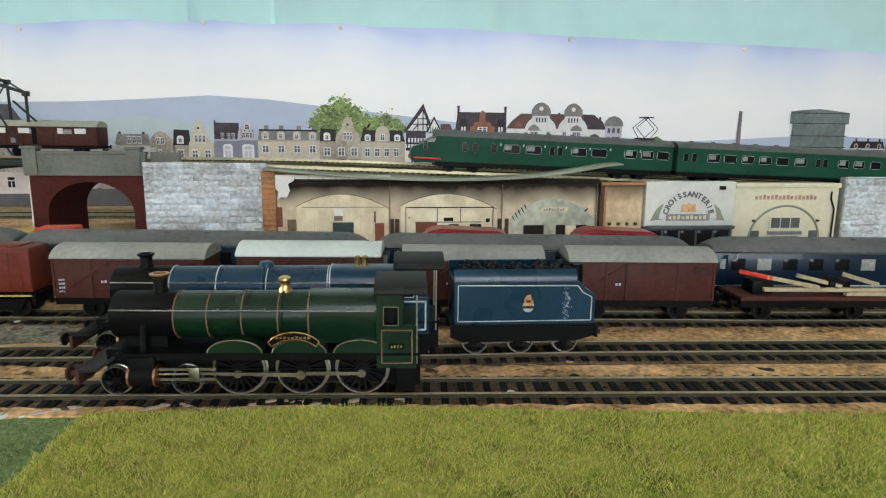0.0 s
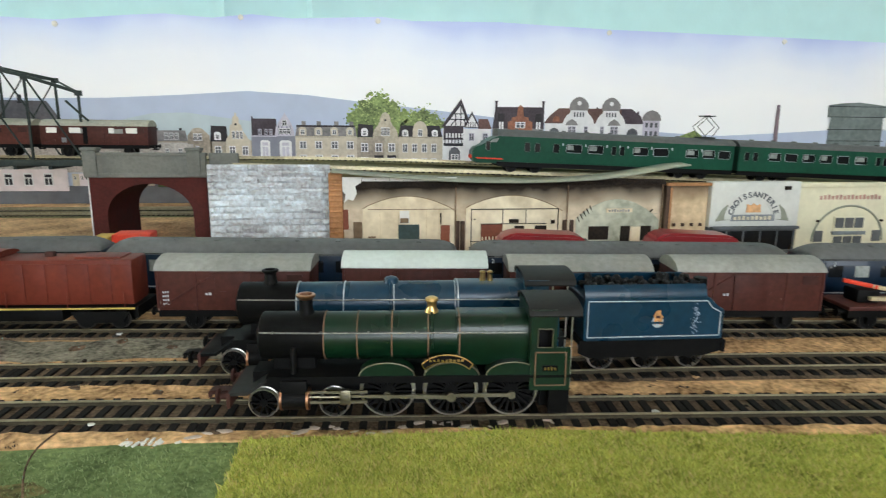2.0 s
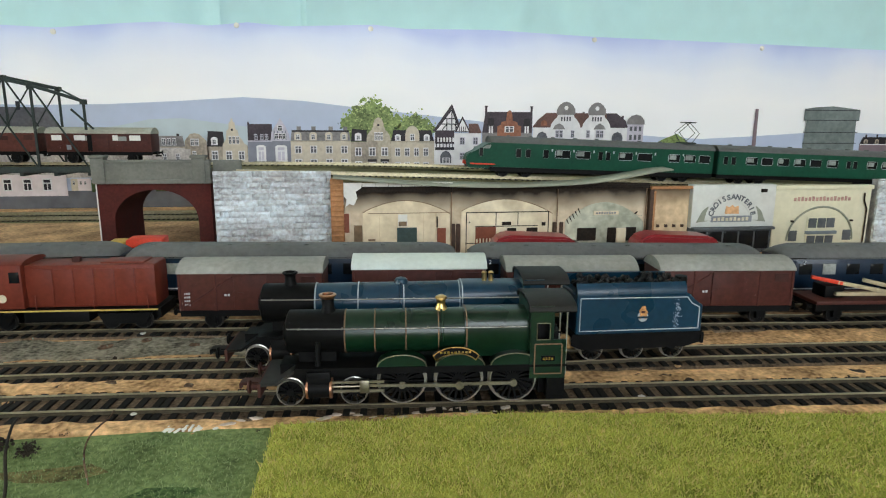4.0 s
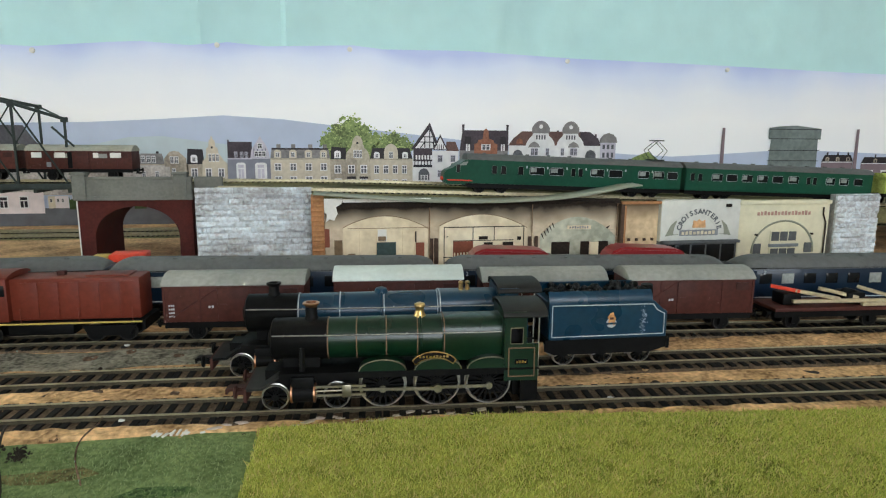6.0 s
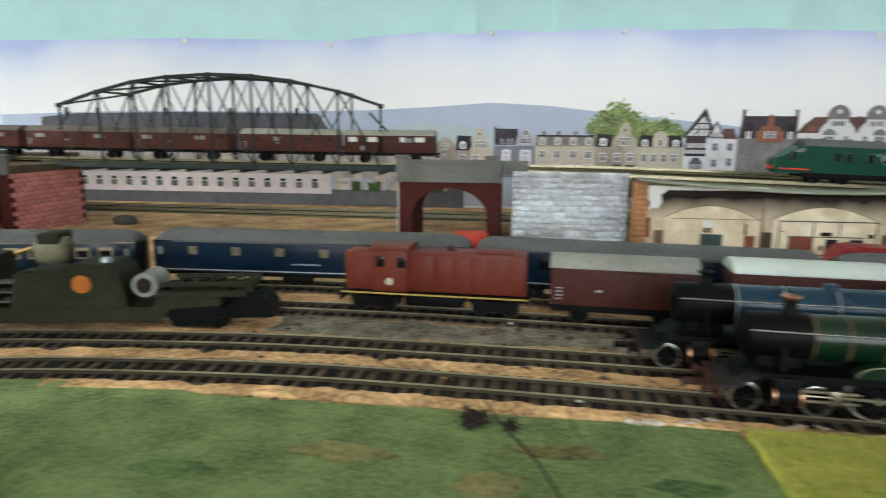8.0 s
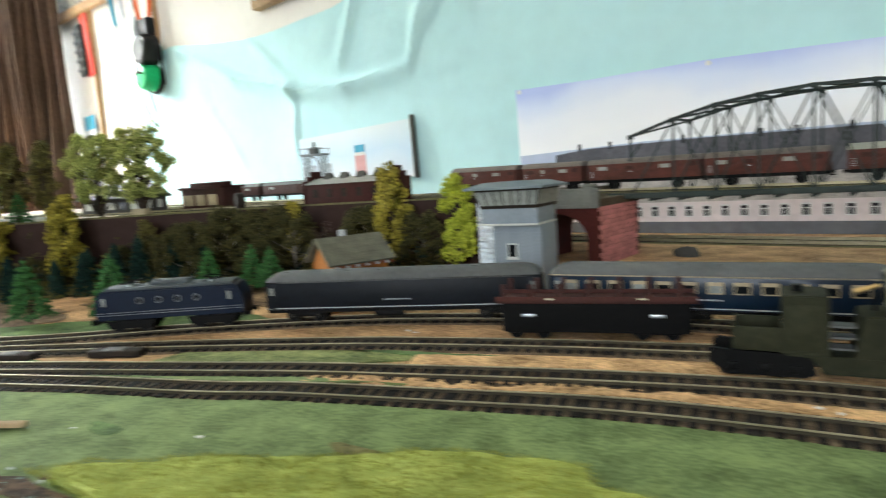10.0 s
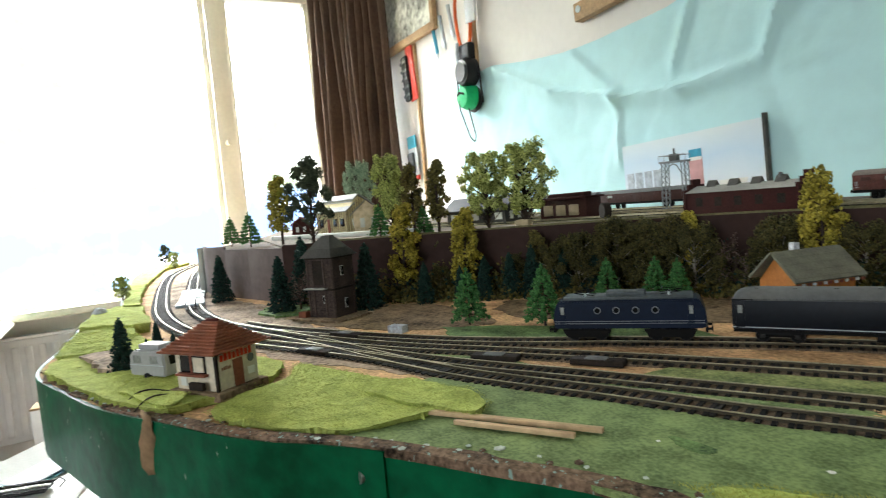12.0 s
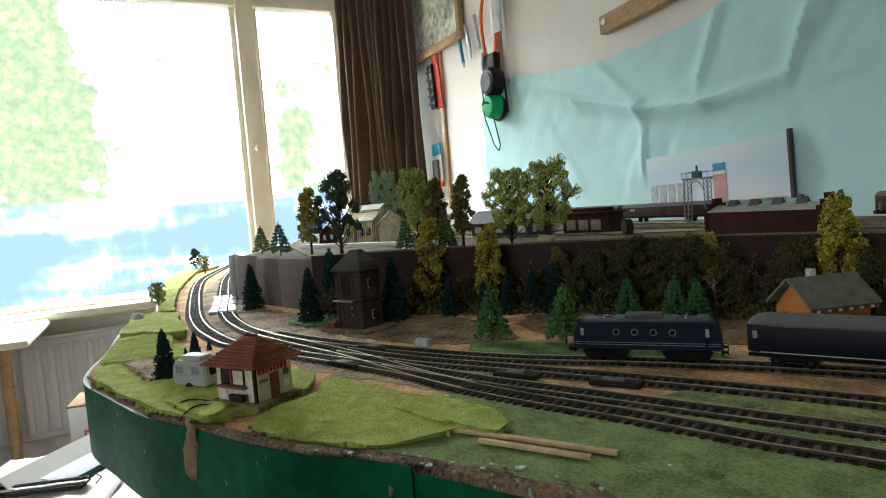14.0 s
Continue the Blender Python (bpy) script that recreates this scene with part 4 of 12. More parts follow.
def lay_track(name, line, label, near=(0.15, 1.78), up=0.0, bed=True):
    tr = thing(name, label, "railway track", None, "tracks", "structure")
    for side in (-0.00885, 0.00885):
        web = part("rail", sweep([(a + side, z) for a, z in WEB], line, up=up), "rail_side", tr)
        part("railhead", sweep([(a + side, z) for a, z in HEAD], line, up=up), "rail", web, "bright worn rail top")
    if bed:
        part("track_bed", sweep([(-0.0170, -0.0045), (0.0170, -0.0045), (0.0158, -0.0032), (-0.0158, -0.0032)], line, up=up), "track_bed", tr)
    far, count = bmesh.new(), 0
    for k in range(1, int(len(line) * 0.004 / 0.0072)):
        p, a = along(line, k * 0.0072)
        m = Matrix.Translation((p.x, p.y, up + (p.z if len(p) > 2 else 0))) @ Matrix.Rotation(a + math.pi / 2, 4, "Z")
        if near[0] < p.x < near[1] and count < 290:
            ob = new("sleeper", SLEEPER)
            ob.parent = tr
            ob.matrix_world = m
            count += 1
        else:
            far.from_mesh(SLEEPER)
            far.verts.ensure_lookup_table()
            bmesh.ops.transform(far, matrix=m, verts=far.verts[-len(SLEEPER.vertices):])
    if len(far.verts):
        tagged(part("far_sleepers", far, "sleeper", tr), kind="stuff")
    else:
        far.free()
    return tr


def far_track(name, pts, up, label):
    """Track seen only from afar: rails, bed and sleepers joined."""
    line = smooth_line(pts, 0.02)
    tr = thing(name, label, "railway track", None, "tracks", "structure")
    for side in (-0.00885, 0.00885):
        part("rail", sweep([(a + side, z) for a, z in RAIL], line, up=up), "rail", tr)
    part("track_bed", sweep([(-0.021, -0.0045), (0.021, -0.0045), (0.0175, -0.0032), (-0.0175, -0.0032)], line, up=up), "deck_moss", tr)
    verts, faces = [], []
    fine = smooth_line(pts, 0.0066)
    for i in range(1, len(fine) - 1):
        d = (fine[i + 1] - fine[i - 1]).normalized()
        s = Vector((d.y, -d.x))
        z = up + (fine[i].z if len(fine[i]) > 2 else 0)
        d2, p2 = Vector((d.x, d.y)), Vector((fine[i].x, fine[i].y))
        s = Vector((d2.y, -d2.x))
        b = len(verts)
        for h in (-0.0042, -0.0022):
            for sx, sy in ((-1, -1), (1, -1), (1, 1), (-1, 1)):
                q = p2 + s * 0.0155 * sx + d2 * 0.0013 * sy
                verts.append((q.x, q.y, z + h))
        faces += [(b + 4, b + 5, b + 6, b + 7), (b, b + 1, b + 5, b + 4), (b + 1, b + 2, b + 6, b + 5), (b + 2, b + 3, b + 7, b + 6), (b + 3, b, b + 4, b + 7)]
    me = bpy.data.meshes.new("far_sleepers")
    me.from_pydata(verts, [], faces)
    me.materials.append(M["sleeper"])
    ob = tagged(new("far_sleepers", me), kind="stuff")
    ob.parent = tr
    return tr


def sand_strip(line, x0, x1, a, b, label, seed):
    """A raised crumbly strip of sand running beside a track."""
    rng = random.Random(seed)
    bm = bmesh.new()
    run = [p for p in line if x0 < p.x < x1]
    n = 8
    rows = []
    for i, p in enumerate(run):
        d = run[min(i + 1, len(run) - 1)] - run[max(i - 1, 0)]
        sd = Vector((d.y, -d.x)).normalized()
        row = []
        for k in range(n + 1):
            u = a + (b - a) * k / n + (rng.uniform(-0.0009, 0.0009) if k in (0, n) else 0)
            q = Vector((p.x, p.y)) + sd * u
            top = -0.0046 if k in (0, n) else -0.0024 + 0.0011 * noise.noise(Vector((q.x * 90, q.y * 90, seed))) + rng.uniform(-0.0003, 0.0003) - (0.0016 if noise.noise(Vector((q.x * 55, q.y * 70, seed + 5))) > 0.38 else 0)
            row.append(bm.verts.new((q.x, q.y, top)))
        rows.append(row)
    for r0, r1 in zip(rows, rows[1:]):
        for k in range(n):
            bm.faces.new((r0[k], r0[k + 1], r1[k + 1], r1[k]))
    return lone("sand_strip", bm, "cork", label, "ballast", None, "", "structure")


sand_strip(LINES["front"], 0.60, 2.3, 0.0152, 0.0325, "crumbly orange sand ballast between two tracks", 3)
sand_strip(LINES["second"], 1.36, 2.3, 0.0152, 0.0440, "crumbly orange sand ballast between two tracks", 4)
sand_strip(LINES["second"], 0.64, 1.02, 0.0152, 0.0420, "crumbly orange sand ballast between two tracks", 5)
sand_strip(LINES["front"], 0.95, 2.3, -0.0260, -0.0152, "crumbly sand along the front of the track", 6)

# green paint, reaching up to the front track
near_track = []
for i, p in enumerate(LINES["front"][1:-1], 1):
    if 0.33 < p.x < 0.99 and i % 4 == 0:
        d = LINES["front"][i + 1] - LINES["front"][i - 1]
        sd = Vector((-d.y, d.x)).normalized()
        near_track.append((p.x + sd.x * 0.0150, p.y + sd.y * 0.0150))
ground_patch("painted_ground", [(0.375, 0.728), (0.452, 0.786), (0.55, 0.838), (0.75, 0.876), (1.0, 0.88), (1.2835, 0.875), (1.2840, 1.068), (1.17, 1.073), (1.05, 1.074)] + near_track + [(0.345, 0.83)], -0.0030, "green_paint", "dull green painted ground beside the track", 0.0015)


def between(a, b, x0, x1, material, label, z=-0.0034):
    """A patch that fills the gap between two tracks, tapering to its ends."""
    up_, down = [], []
    n = int((x1 - x0) / 0.012)
    for i in range(n + 1):
        x = x0 + (x1 - x0) * i / n
        y0 = min(a, key=lambda p: abs(p.x - x)).y + 0.017
        y1 = min(b, key=lambda p: abs(p.x - x)).y - 0.017
        f = min(1.0, 3.0 * (1 - i / n)) * 0.5
        m_ = (y0 + y1) / 2
        half = max(0.0015, (y1 - y0) / 2) * 2 * f
        down.append((x, m_ - half))
        up_.append((x, m_ + half))
    ground_patch("painted_ground", down + up_[::-1], z, material, label, 0.0015)


between(LINES["front"], LINES["second"], 0.44, 0.66, "green_paint", "dull green paint between two tracks", -0.0023)
between(LINES["second"], LINES["third"], 0.45, 0.64, "moss_green", "mossy green scatter between two tracks")

# ---------------- rolling stock ----------------
def wheel_meshes(r, spokes, width=0.0026):
    """A wheel in its own plane (axle along y): dark centre with spokes, bright tyre."""
    if spokes:
        star = []
        for i in range(spokes):
            a, half = 2 * math.pi * i / spokes, math.pi / spokes
            star += [(r * 0.24 * math.cos(a - half), r * 0.24 * math.sin(a - half))] + [(q * r * math.cos(a + d), q * r * math.sin(a + d)) for q, d in ((0.30, -0.13), (0.945, -0.045), (0.945, 0.045), (0.30, 0.13))]
        body = prism(star, -width * 0.42, width * 0.3, "y")
    else:
        body = lathe([(r * 0.14, -width / 2), (r * 0.22, -width * 0.42), (r * 0.26, -width / 3), (r * 0.92, -width / 3), (r * 0.92, width / 3)], axis="y", n=20)
    tyre = bmesh.new()
    n = 32
    prof = [(r * 0.935, -width / 2), (r, -width / 2), (r, width * 0.3), (r * 1.07, width * 0.35), (r * 1.07, width / 2), (r * 0.935, width / 2)]
    rings = []
    for i in range(n):
        a = 2 * math.pi * i / n
        rings.append([tyre.verts.new((q * math.cos(a), y, q * math.sin(a))) for q, y in prof])
    for i in range(n):
        a, b = rings[i], rings[(i + 1) % n]
        for k in range(len(prof)):
            tyre.faces.new((a[k], b[k], b[(k + 1) % len(prof)], a[(k + 1) % len(prof)]))
    return finish(body, "wheel", M["loco_black"]), finish(tyre, "tyre", M["steel" if spokes else "wheel_dull"])


WHEELS = {}


def wheel(parent, x, y, r, spokes=0, z=None):
    key = (round(r, 5), spokes)
    if key not in WHEELS:
        WHEELS[key] = wheel_meshes(r, spokes)
    ob, ty = new("wheel", WHEELS[key][0]), new("tyre", WHEELS[key][1])
    ob.parent, ty.parent = parent, ob
    ob.matrix_local = pose(x, y, r if z is None else z, 0, 0, 0 if y < 0 else 180)
    return ob


def axle_pair(parent, x, r, spokes=0, gauge=0.0082):
    for s in (-1, 1):
        wheel(parent, x, s * gauge, r, spokes)


def on_track(line, x, up=0.0):
    """The pose of a vehicle whose middle stands at plan x on a line, local x pointing to plan +x."""
    best = min(range(1, len(line) - 1), key=lambda i: abs(line[i].x - x))
    p, d = line[best], line[best + 1] - line[best - 1]
    if d.x < 0:
        d = -d
    z = up + (p.z if len(p) > 2 else 0)
    tilt = math.atan2(d.z, Vector((d.x, d.y)).length) if len(d) > 2 else 0
    return Matrix.Translation((p.x, p.y, z)) @ Matrix.Rotation(math.atan2(d.y, d.x), 4, "Z") @ Matrix.Rotation(-tilt, 4, "Y")


def bars(parent, x0, x1, y, z, h, n, material, name="lettering", axis="y", gap=0.35):
    """A row of small upright bars that stands for unreadable writing."""
    bm = bmesh.new()
    w = (x1 - x0) / n
    for i in range(n):
        hh = h * (0.75 + 0.25 * ((i * 7) % 3) / 2)
        if axis == "y":
            box(x0 + i * w, x0 + (i + 1 - gap) * w, y - 0.00012, y + 0.00012, z, z + hh, 0, bm)
        else:
            box(y - 0.00012, y + 0.00012, x0 + i * w, x0 + (i + 1 - gap) * w, z, z + hh, 0, bm)
    return part(name, bm, material, parent)


def lined_panel(parent, outline, y, material, t=0.0005, name="lining"):
    """A thin raised line round an (x, z) outline on the side at y."""
    bm = bmesh.new()
    for (x0, z0), (x1, z1) in zip(outline, outline[1:] + outline[:1]):
        tube((x0, y, z0), (x1, y, z1), t, t, 5, bm)
    return part(name, bm, material, parent)


def steam_loco(name, m, label, paint, band, D):
    """A 4-6-0; local x runs from the leading wheel (0) to the cab, near side -y."""
    L = thing(name, label, "locomotive", m)
    zc, r, foot = D["zc"], D["r"], D["foot"]
    sb, jn, fb, cab, rear = D["sb"], D["joint"], D["firebox"], D["cab"], D["rear"]
    # smokebox, boiler, firebox
    smoke = part("smokebox", lathe([(r * 0.55, sb - 0.0012), (r * 0.82, sb - 0.0008), (r * 0.97, sb), (r, sb + 0.0006), (r, jn)], (0, 0, zc), "x", 36), "loco_black", L)
    part("smokebox_door", lathe([(0.0006, sb - 0.0032), (r * 0.3, sb - 0.0028), (r * 0.62, sb - 0.0014), (r * 0.66, sb - 0.0006)], (0, 0, zc), "x", 28), "loco_black", smoke)
    boiler = part("boiler", lathe([(r * 0.985, jn - 0.0005), (r * 0.985, jn + 0.002), (r * 1.03, fb + 0.001)], (0, 0, zc), "x", 36), paint, L)
    for bx in D["bands"]:
        part("band", lathe([(r * 1.0, bx - 0.00034), (r * 1.03, bx - 0.00026), (r * 1.03, bx + 0.00026), (r * 1.0, bx + 0.00034)], (0, 0, zc), "x", 36), band, boiler)
    R = r * 1.06
    upper = [(R * math.copysign(abs(math.cos(a)) ** 0.62, math.cos(a)), zc + R * 0.99 * math.sin(a) ** 0.66) for a in [math.pi * (0.02 + 0.96 * k / 30) for k in range(31)]]
    waist = [(1.0, 0.0), (0.985, -0.25), (0.95, -0.5), (0.90, -0.75), (0.86, -0.95)]
    fire = [(R * q, max(foot, zc + R * d)) for q, d in waist[::-1]] + upper + [(-R * q, max(foot, zc + R * d)) for q, d in waist]
    fbx = prism(fire, fb, cab, "x")
    bmesh.ops.bevel(fbx, geom=[e for e in fbx.edges if abs(e.verts[0].co.x - fb) < 1e-5 and abs(e.verts[1].co.x - fb) < 1e-5], offset=0.0006, segments=2, affect="EDGES")
    firebox = part("firebox", fbx, paint, L)
    part("band", prism([(a * 1.012, zc + (b - zc) * 1.012) for a, b in fire], fb + 0.0006, fb + 0.0012, "x"), band, firebox)
    # chimney with a flared cap, dome or valve cover
    cx, top = D["chimney"], D["top"]
    base = zc + r * 0.97
    chim = part("chimney", lathe([(0.0048, base - 0.0018), (0.0034, base + 0.0006), (0.0029, base + 0.0018), (0.0029, top - 0.0018)], (cx, 0, 0), "z", 24), "loco_black", L)
    part("chimney_cap", lathe([(0.0029, top - 0.0022), (0.0033, top - 0.0016), (0.0041, top - 0.0009), (0.0042, top - 0.0003), (0.0037, top), (0.0026, top), (0.0025, top - 0.002)], (cx, 0, 0), "z", 24), D["cap"], chim, "flared chimney cap")
    dx = D["dome"]
    dz = zc + r * 0.99
    if D["valve"]:
        part("safety_valve", lathe([(0.0036, dz - 0.001), (0.0030, dz + 0.0006), (0.0021, dz + 0.0022), (0.0021, dz + 0.0042), (0.0028, dz + 0.0052), (0.0027, dz + 0.0062), (0.0016, dz + 0.0068)], (dx, 0, 0), "z", 22), "brass", L, "polished brass valve cover")
        part("pipe", wire([(dx, -R * 0.99 * math.sin(a), zc + R * 0.99 * math.cos(a)) for a in [i * 0.2 for i in range(10)]], 0.0007), paint, L)
    else:
        part("dome", lathe([(0.0046, dz - 0.0012), (0.0038, dz + 0.0004), (0.0036, dz + 0.0014), (0.0030, dz + 0.0024), (0.0012, dz + 0.0030)], (dx, 0, 0), "z", 22), paint, L)
        part("pipe", wire([(dx, -R * 0.99 * math.sin(a), zc + R * 0.99 * math.cos(a)) for a in [i * 0.2 for i in range(10)]], 0.0009), paint, L)
        for k in (-1, 1):
            part("safety_valve", lathe([(0.0015, dz - 0.001), (0.0013, dz + 0.003), (0.0017, dz + 0.0038), (0.0010, dz + 0.0046)], (D["firebox"] + 0.016 + 0.0019 * k, 0, 0.0012), "z", 14), "brass", L)
    # handrail on knobs
    for s in (-1, 1):
        hz, hy = zc + r * 0.42, s * r * 1.06
        rail_ = part("handrail", wire([(sb + 0.0005, s * r * 0.96, hz), (jn, hy, hz), (cab - 0.001, s * R * 1.06, hz)], 0.00032), "steel", L)
        for i in range(6):
            kx = sb + 0.006 + i * (cab - sb - 0.01) / 5.2
            part("knob", tube((kx, s * r * 0.85, hz), (kx, hy, hz), 0.0004, 0.0004, 6), "steel", rail_)
    # running plate, front steps and buffer beam
    beam = D["beam"]
    part("running_plate", box(beam + 0.016, rear, -0.0155, 0.0155, foot - 0.0009, foot + 0.0003), "loco_black", L)
    for s in (-1, 1):
        part("valance", box(beam + 0.016, cab, s * 0.0150 - 0.0004, s * 0.0150 + 0.0004, foot - 0.0028, foot), "loco_black", L)
    drop = [(beam, foot - 0.0068), (beam + 0.0075, foot - 0.0065), (beam + 0.017, foot), (beam + 0.022, foot), (beam + 0.022, foot - 0.001), (beam + 0.0175, foot - 0.001), (beam + 0.008, foot - 0.0078), (beam, foot - 0.0082)]
    part("front_plate", prism(drop, -0.0152, 0.0152, "y"), "cab_roof" if D["valve"] else "loco_black", L)
    bb = part("buffer_beam", box(beam - 0.001, beam + 0.0006, -0.0155, 0.0155, foot - 0.0135, foot - 0.0068, 0.0003), "buffer_red", L)
    for s in (-1, 1):
        part("buffer", lathe([(0.0016, -0.0005), (0.0014, -0.0045), (0.0032, -0.005), (0.0032, -0.0058), (0.0026, -0.0062)], (beam, s * 0.0110, foot - 0.0098), "x", 14), "buffer_red" if D["valve"] else "loco_black", bb)
    hook = [(beam - 0.0005, 0.0095), (beam - 0.011, 0.0095), (beam - 0.0125, 0.0088), (beam - 0.0125, 0.0062), (beam - 0.0115, 0.0062), (beam - 0.0115, 0.0078), (beam - 0.0005, 0.0078)]
    part("coupling_hook", prism(hook, -0.0028, 0.0028, "y"), "buffer_red" if D["valve"] else "loco_black", L)
    part("saddle", box(sb + 0.005, jn - 0.004, -0.0062, 0.0062, foot - 0.006, zc - r * 0.7), "loco_black", L)
    part("frames", box(beam + 0.008, rear - 0.003, -0.0062, 0.0062, 0.0045, foot - 0.001), "loco_black", L)
    # outside steam pipe, cylinders
    for s in (-1, 1):
        part("steam_pipe", tube((sb + 0.0145, s * 0.0115, foot - 0.001), (sb + 0.0145, s * 0.0098, zc - 0.002), 0.0014, 0.0014, 10), "loco_black", L)
        cyl = part("cylinder", tube((0.0085, s * 0.0142, 0.0108), (0.0205, s * 0.0142, 0.0108), 0.0046, 0.0046, 20), "loco_black", L)
        part("valve_chest", box(0.009, 0.020, s * 0.0142 - 0.003, s * 0.0142 + 0.003, 0.0108, foot - 0.001, 0.0006), "loco_black", cyl)
        for ex in (0.0087, 0.0195):
            part("cylinder_ring", tube((ex, s * 0.0142, 0.0108), (ex + 0.0010, s * 0.0142, 0.0108), 0.0049, 0.0049, 20), "copper", cyl)
    # wheels and rods
    axle_pair(L, 0, 0.0064, 10)
    axle_pair(L, D["bogie2"], 0.0064, 10)
    part("bogie_frame", box(-0.006, D["bogie2"] + 0.006, -0.0066, 0.0066, 0.005, 0.009), "loco_black", L)
    dr = D["drivers"]
    for x in dr:
        axle_pair(L, x, D["R"], 18)
    rr, cz = D["R"], D["R"] - 0.0012
    for s in (-1, 1):
        y = s * 0.0112
        rod = bmesh.new()
        for a, b in zip(dr, dr[1:]):
            box(a, b, y - 0.0004, y + 0.0004, cz - 0.0008, cz + 0.0008, 0, rod)
        for x in dr:
            tube((x, y - 0.0007, cz), (x, y + 0.0007, cz), 0.0018, 0.0018, 12, rod)
        part("coupling_rod", rod, "rod", L)
        con = bmesh.new()
        y2 = s * 0.0128
        con_pts = [(dr[1], cz - 0.0009), (0.036, cz + 0.0003), (0.036, cz + 0.0015), (dr[1], cz + 0.0009)]
        prism(con_pts, y2 - 0.0004, y2 + 0.0004, "y", con)
        tube((dr[1], y2 - 0.0007, cz), (dr[1], y2 + 0.0009, cz), 0.0021, 0.0021, 12, con)
        part("connecting_rod", con, "rod", L)
        sl = bmesh.new()
        box(0.0205, 0.0445, s * 0.0136 - 0.0005, s * 0.0136 + 0.0005, 0.0126, 0.0138, 0, sl)
        box(0.0205, 0.0445, s * 0.0136 - 0.0005, s * 0.0136 + 0.0005, 0.0082, 0.0094, 0, sl)
        box(0.033, 0.0375, s * 0.0136 - 0.0012, s * 0.0136 + 0.0012, 0.0078, 0.0142, 0.0003, sl)
        tube((0.0205, s * 0.0136, 0.0110), (0.034, s * 0.0136, 0.0110), 0.0006, 0.0006, 8, sl)
        part("slide_bar", sl, "rod", L)
        # splashers
        for i, x in enumerate(dr):
            arc = [(x + rr * 1.02 * math.cos(a), foot + (rr * 0.52) * math.sin(a)) for a in [math.pi * k / 14 for k in range(15)]]
            spl = part("splasher", prism(arc, s * 0.0148, s * 0.0075, "y"), paint, L)
            edge_ = bmesh.new()
            wire([(px, s * 0.01485, pz) for px, pz in arc], 0.00034, 5, edge_)
            part("beading", edge_, "rod" if D["valve"] else "lining_white", spl)
    mid = dr[1]
    if D["valve"]:
        arc = [(mid - 0.002 + rr * 1.12 * math.cos(a), foot + 0.0006 + rr * 0.80 * math.sin(a)) for a in [math.pi * (0.18 + 0.64 * k / 12) for k in range(13)]]
        arc2 = [(mid - 0.002 + rr * 1.12 * 0.86 * math.cos(a), foot - 0.0004 + rr * 0.62 * math.sin(a)) for a in [math.pi * (0.18 + 0.64 * k / 12) for k in range(13)]]
        plate = part("nameplate", prism(arc + arc2[::-1], -0.0158, -0.0150, "y"), "loco_black", L, "curved black and brass nameplate")
        lined_panel(plate, arc + arc2[::-1], -0.0158, "brass", 0.0003, "rim")
        bars(plate, mid - 0.0095, mid + 0.0055, -0.0160, foot + rr * 0.60, 0.0011, 9, "brass")
    # cab
    zt, side = D["cabtop"], 0.0150
    cb = part("cab", box(cab, cab + 0.0008, -side, side, foot, zt - 0.003), paint, L)
    part("backhead", box(cab + 0.0009, cab + 0.0105, -R * 0.9, R * 0.9, foot, zt - 0.0045, 0.0012), "loco_black", cb, "black boiler backhead inside the cab")
    for s in (-1, 1):
        w0, w1, wz0, wz1 = cab + 0.0030, cab + 0.0092, foot + 0.0125, foot + 0.0205
        cut = cab + 0.0125
        low = foot - 0.0065
        panels = [(cab, cut + 0.0045, low, wz0), (cab, w0, wz0, zt - 0.002), (w0, w1, wz1, zt - 0.002), (w1, w1 + 0.0018, wz0, zt - 0.002)]
        sd = bmesh.new()
        for a, b, c, d in panels:
            box(a, b, s * side - 0.0004, s * side + 0.0004, c, d, 0, sd)
        side_ = part("cab_side", sd, paint, cb)
        lined_panel(side_, [(w0, wz0), (w1, wz0), (w1, wz1), (w0, wz1)], s * (side + 0.0004), "rod" if D["valve"] else "lining_white", 0.00026, "window_rim")
        pan = [(cab + 0.0022, low + 0.0022), (cut + 0.0026, low + 0.0022), (cut + 0.0026, wz0 - 0.0022), (cab + 0.0022, wz0 - 0.0022)]
        lined_panel(side_, pan, s * (side + 0.0004), band if D["valve"] else "lining_white", 0.00035 if D["valve"] else 0.0006)
        plate = part("number_plate", box(cab + 0.0052, cab + 0.0118, s * (side + 0.0005) - 0.0002, s * (side + 0.0005) + 0.0002, foot + 0.0020, foot + 0.0046), "loco_black", side_)
        bars(plate, cab + 0.0060, cab + 0.0114, s * (side + 0.0008), foot + 0.0026, 0.0016, 4, "brass" if D["valve"] else "lining_white")
        part("cab_handrail", tube((rear - 0.0006, s * side, low + 0.002), (rear - 0.0006, s * side, zt - 0.004), 0.0004, 0.0004, 6), "steel", cb)
        part("step", box(cut - 0.004, cut + 0.004, s * 0.0145 - 0.001, s * 0.0145 + 0.001, 0.0035, low, 0), "loco_black", cb)
    arc = [(-0.0162, zt - 0.0042)] + [(0.0162 * math.sin(a), zt - 0.0042 + 0.0048 * math.cos(a) ** 0.8) for a in [(-1.25 + 2.5 * k / 12) for k in range(13)]] + [(0.0162, zt - 0.0042)]
    arc_in = [(y * 0.96, z - 0.0008) for y, z in arc]
    roof = bmesh.new()
    for sgn, (a, b) in ((1, (cab - 0.001, rear + 0.0035)),):
        prism(arc + arc_in[::-1], a, b, "x", roof)
    part("cab_roof", roof, "cab_roof", cb)
    part("cab_floor", box(cab, rear, -side, side, foot - 0.003, foot), "loco_black", cb)
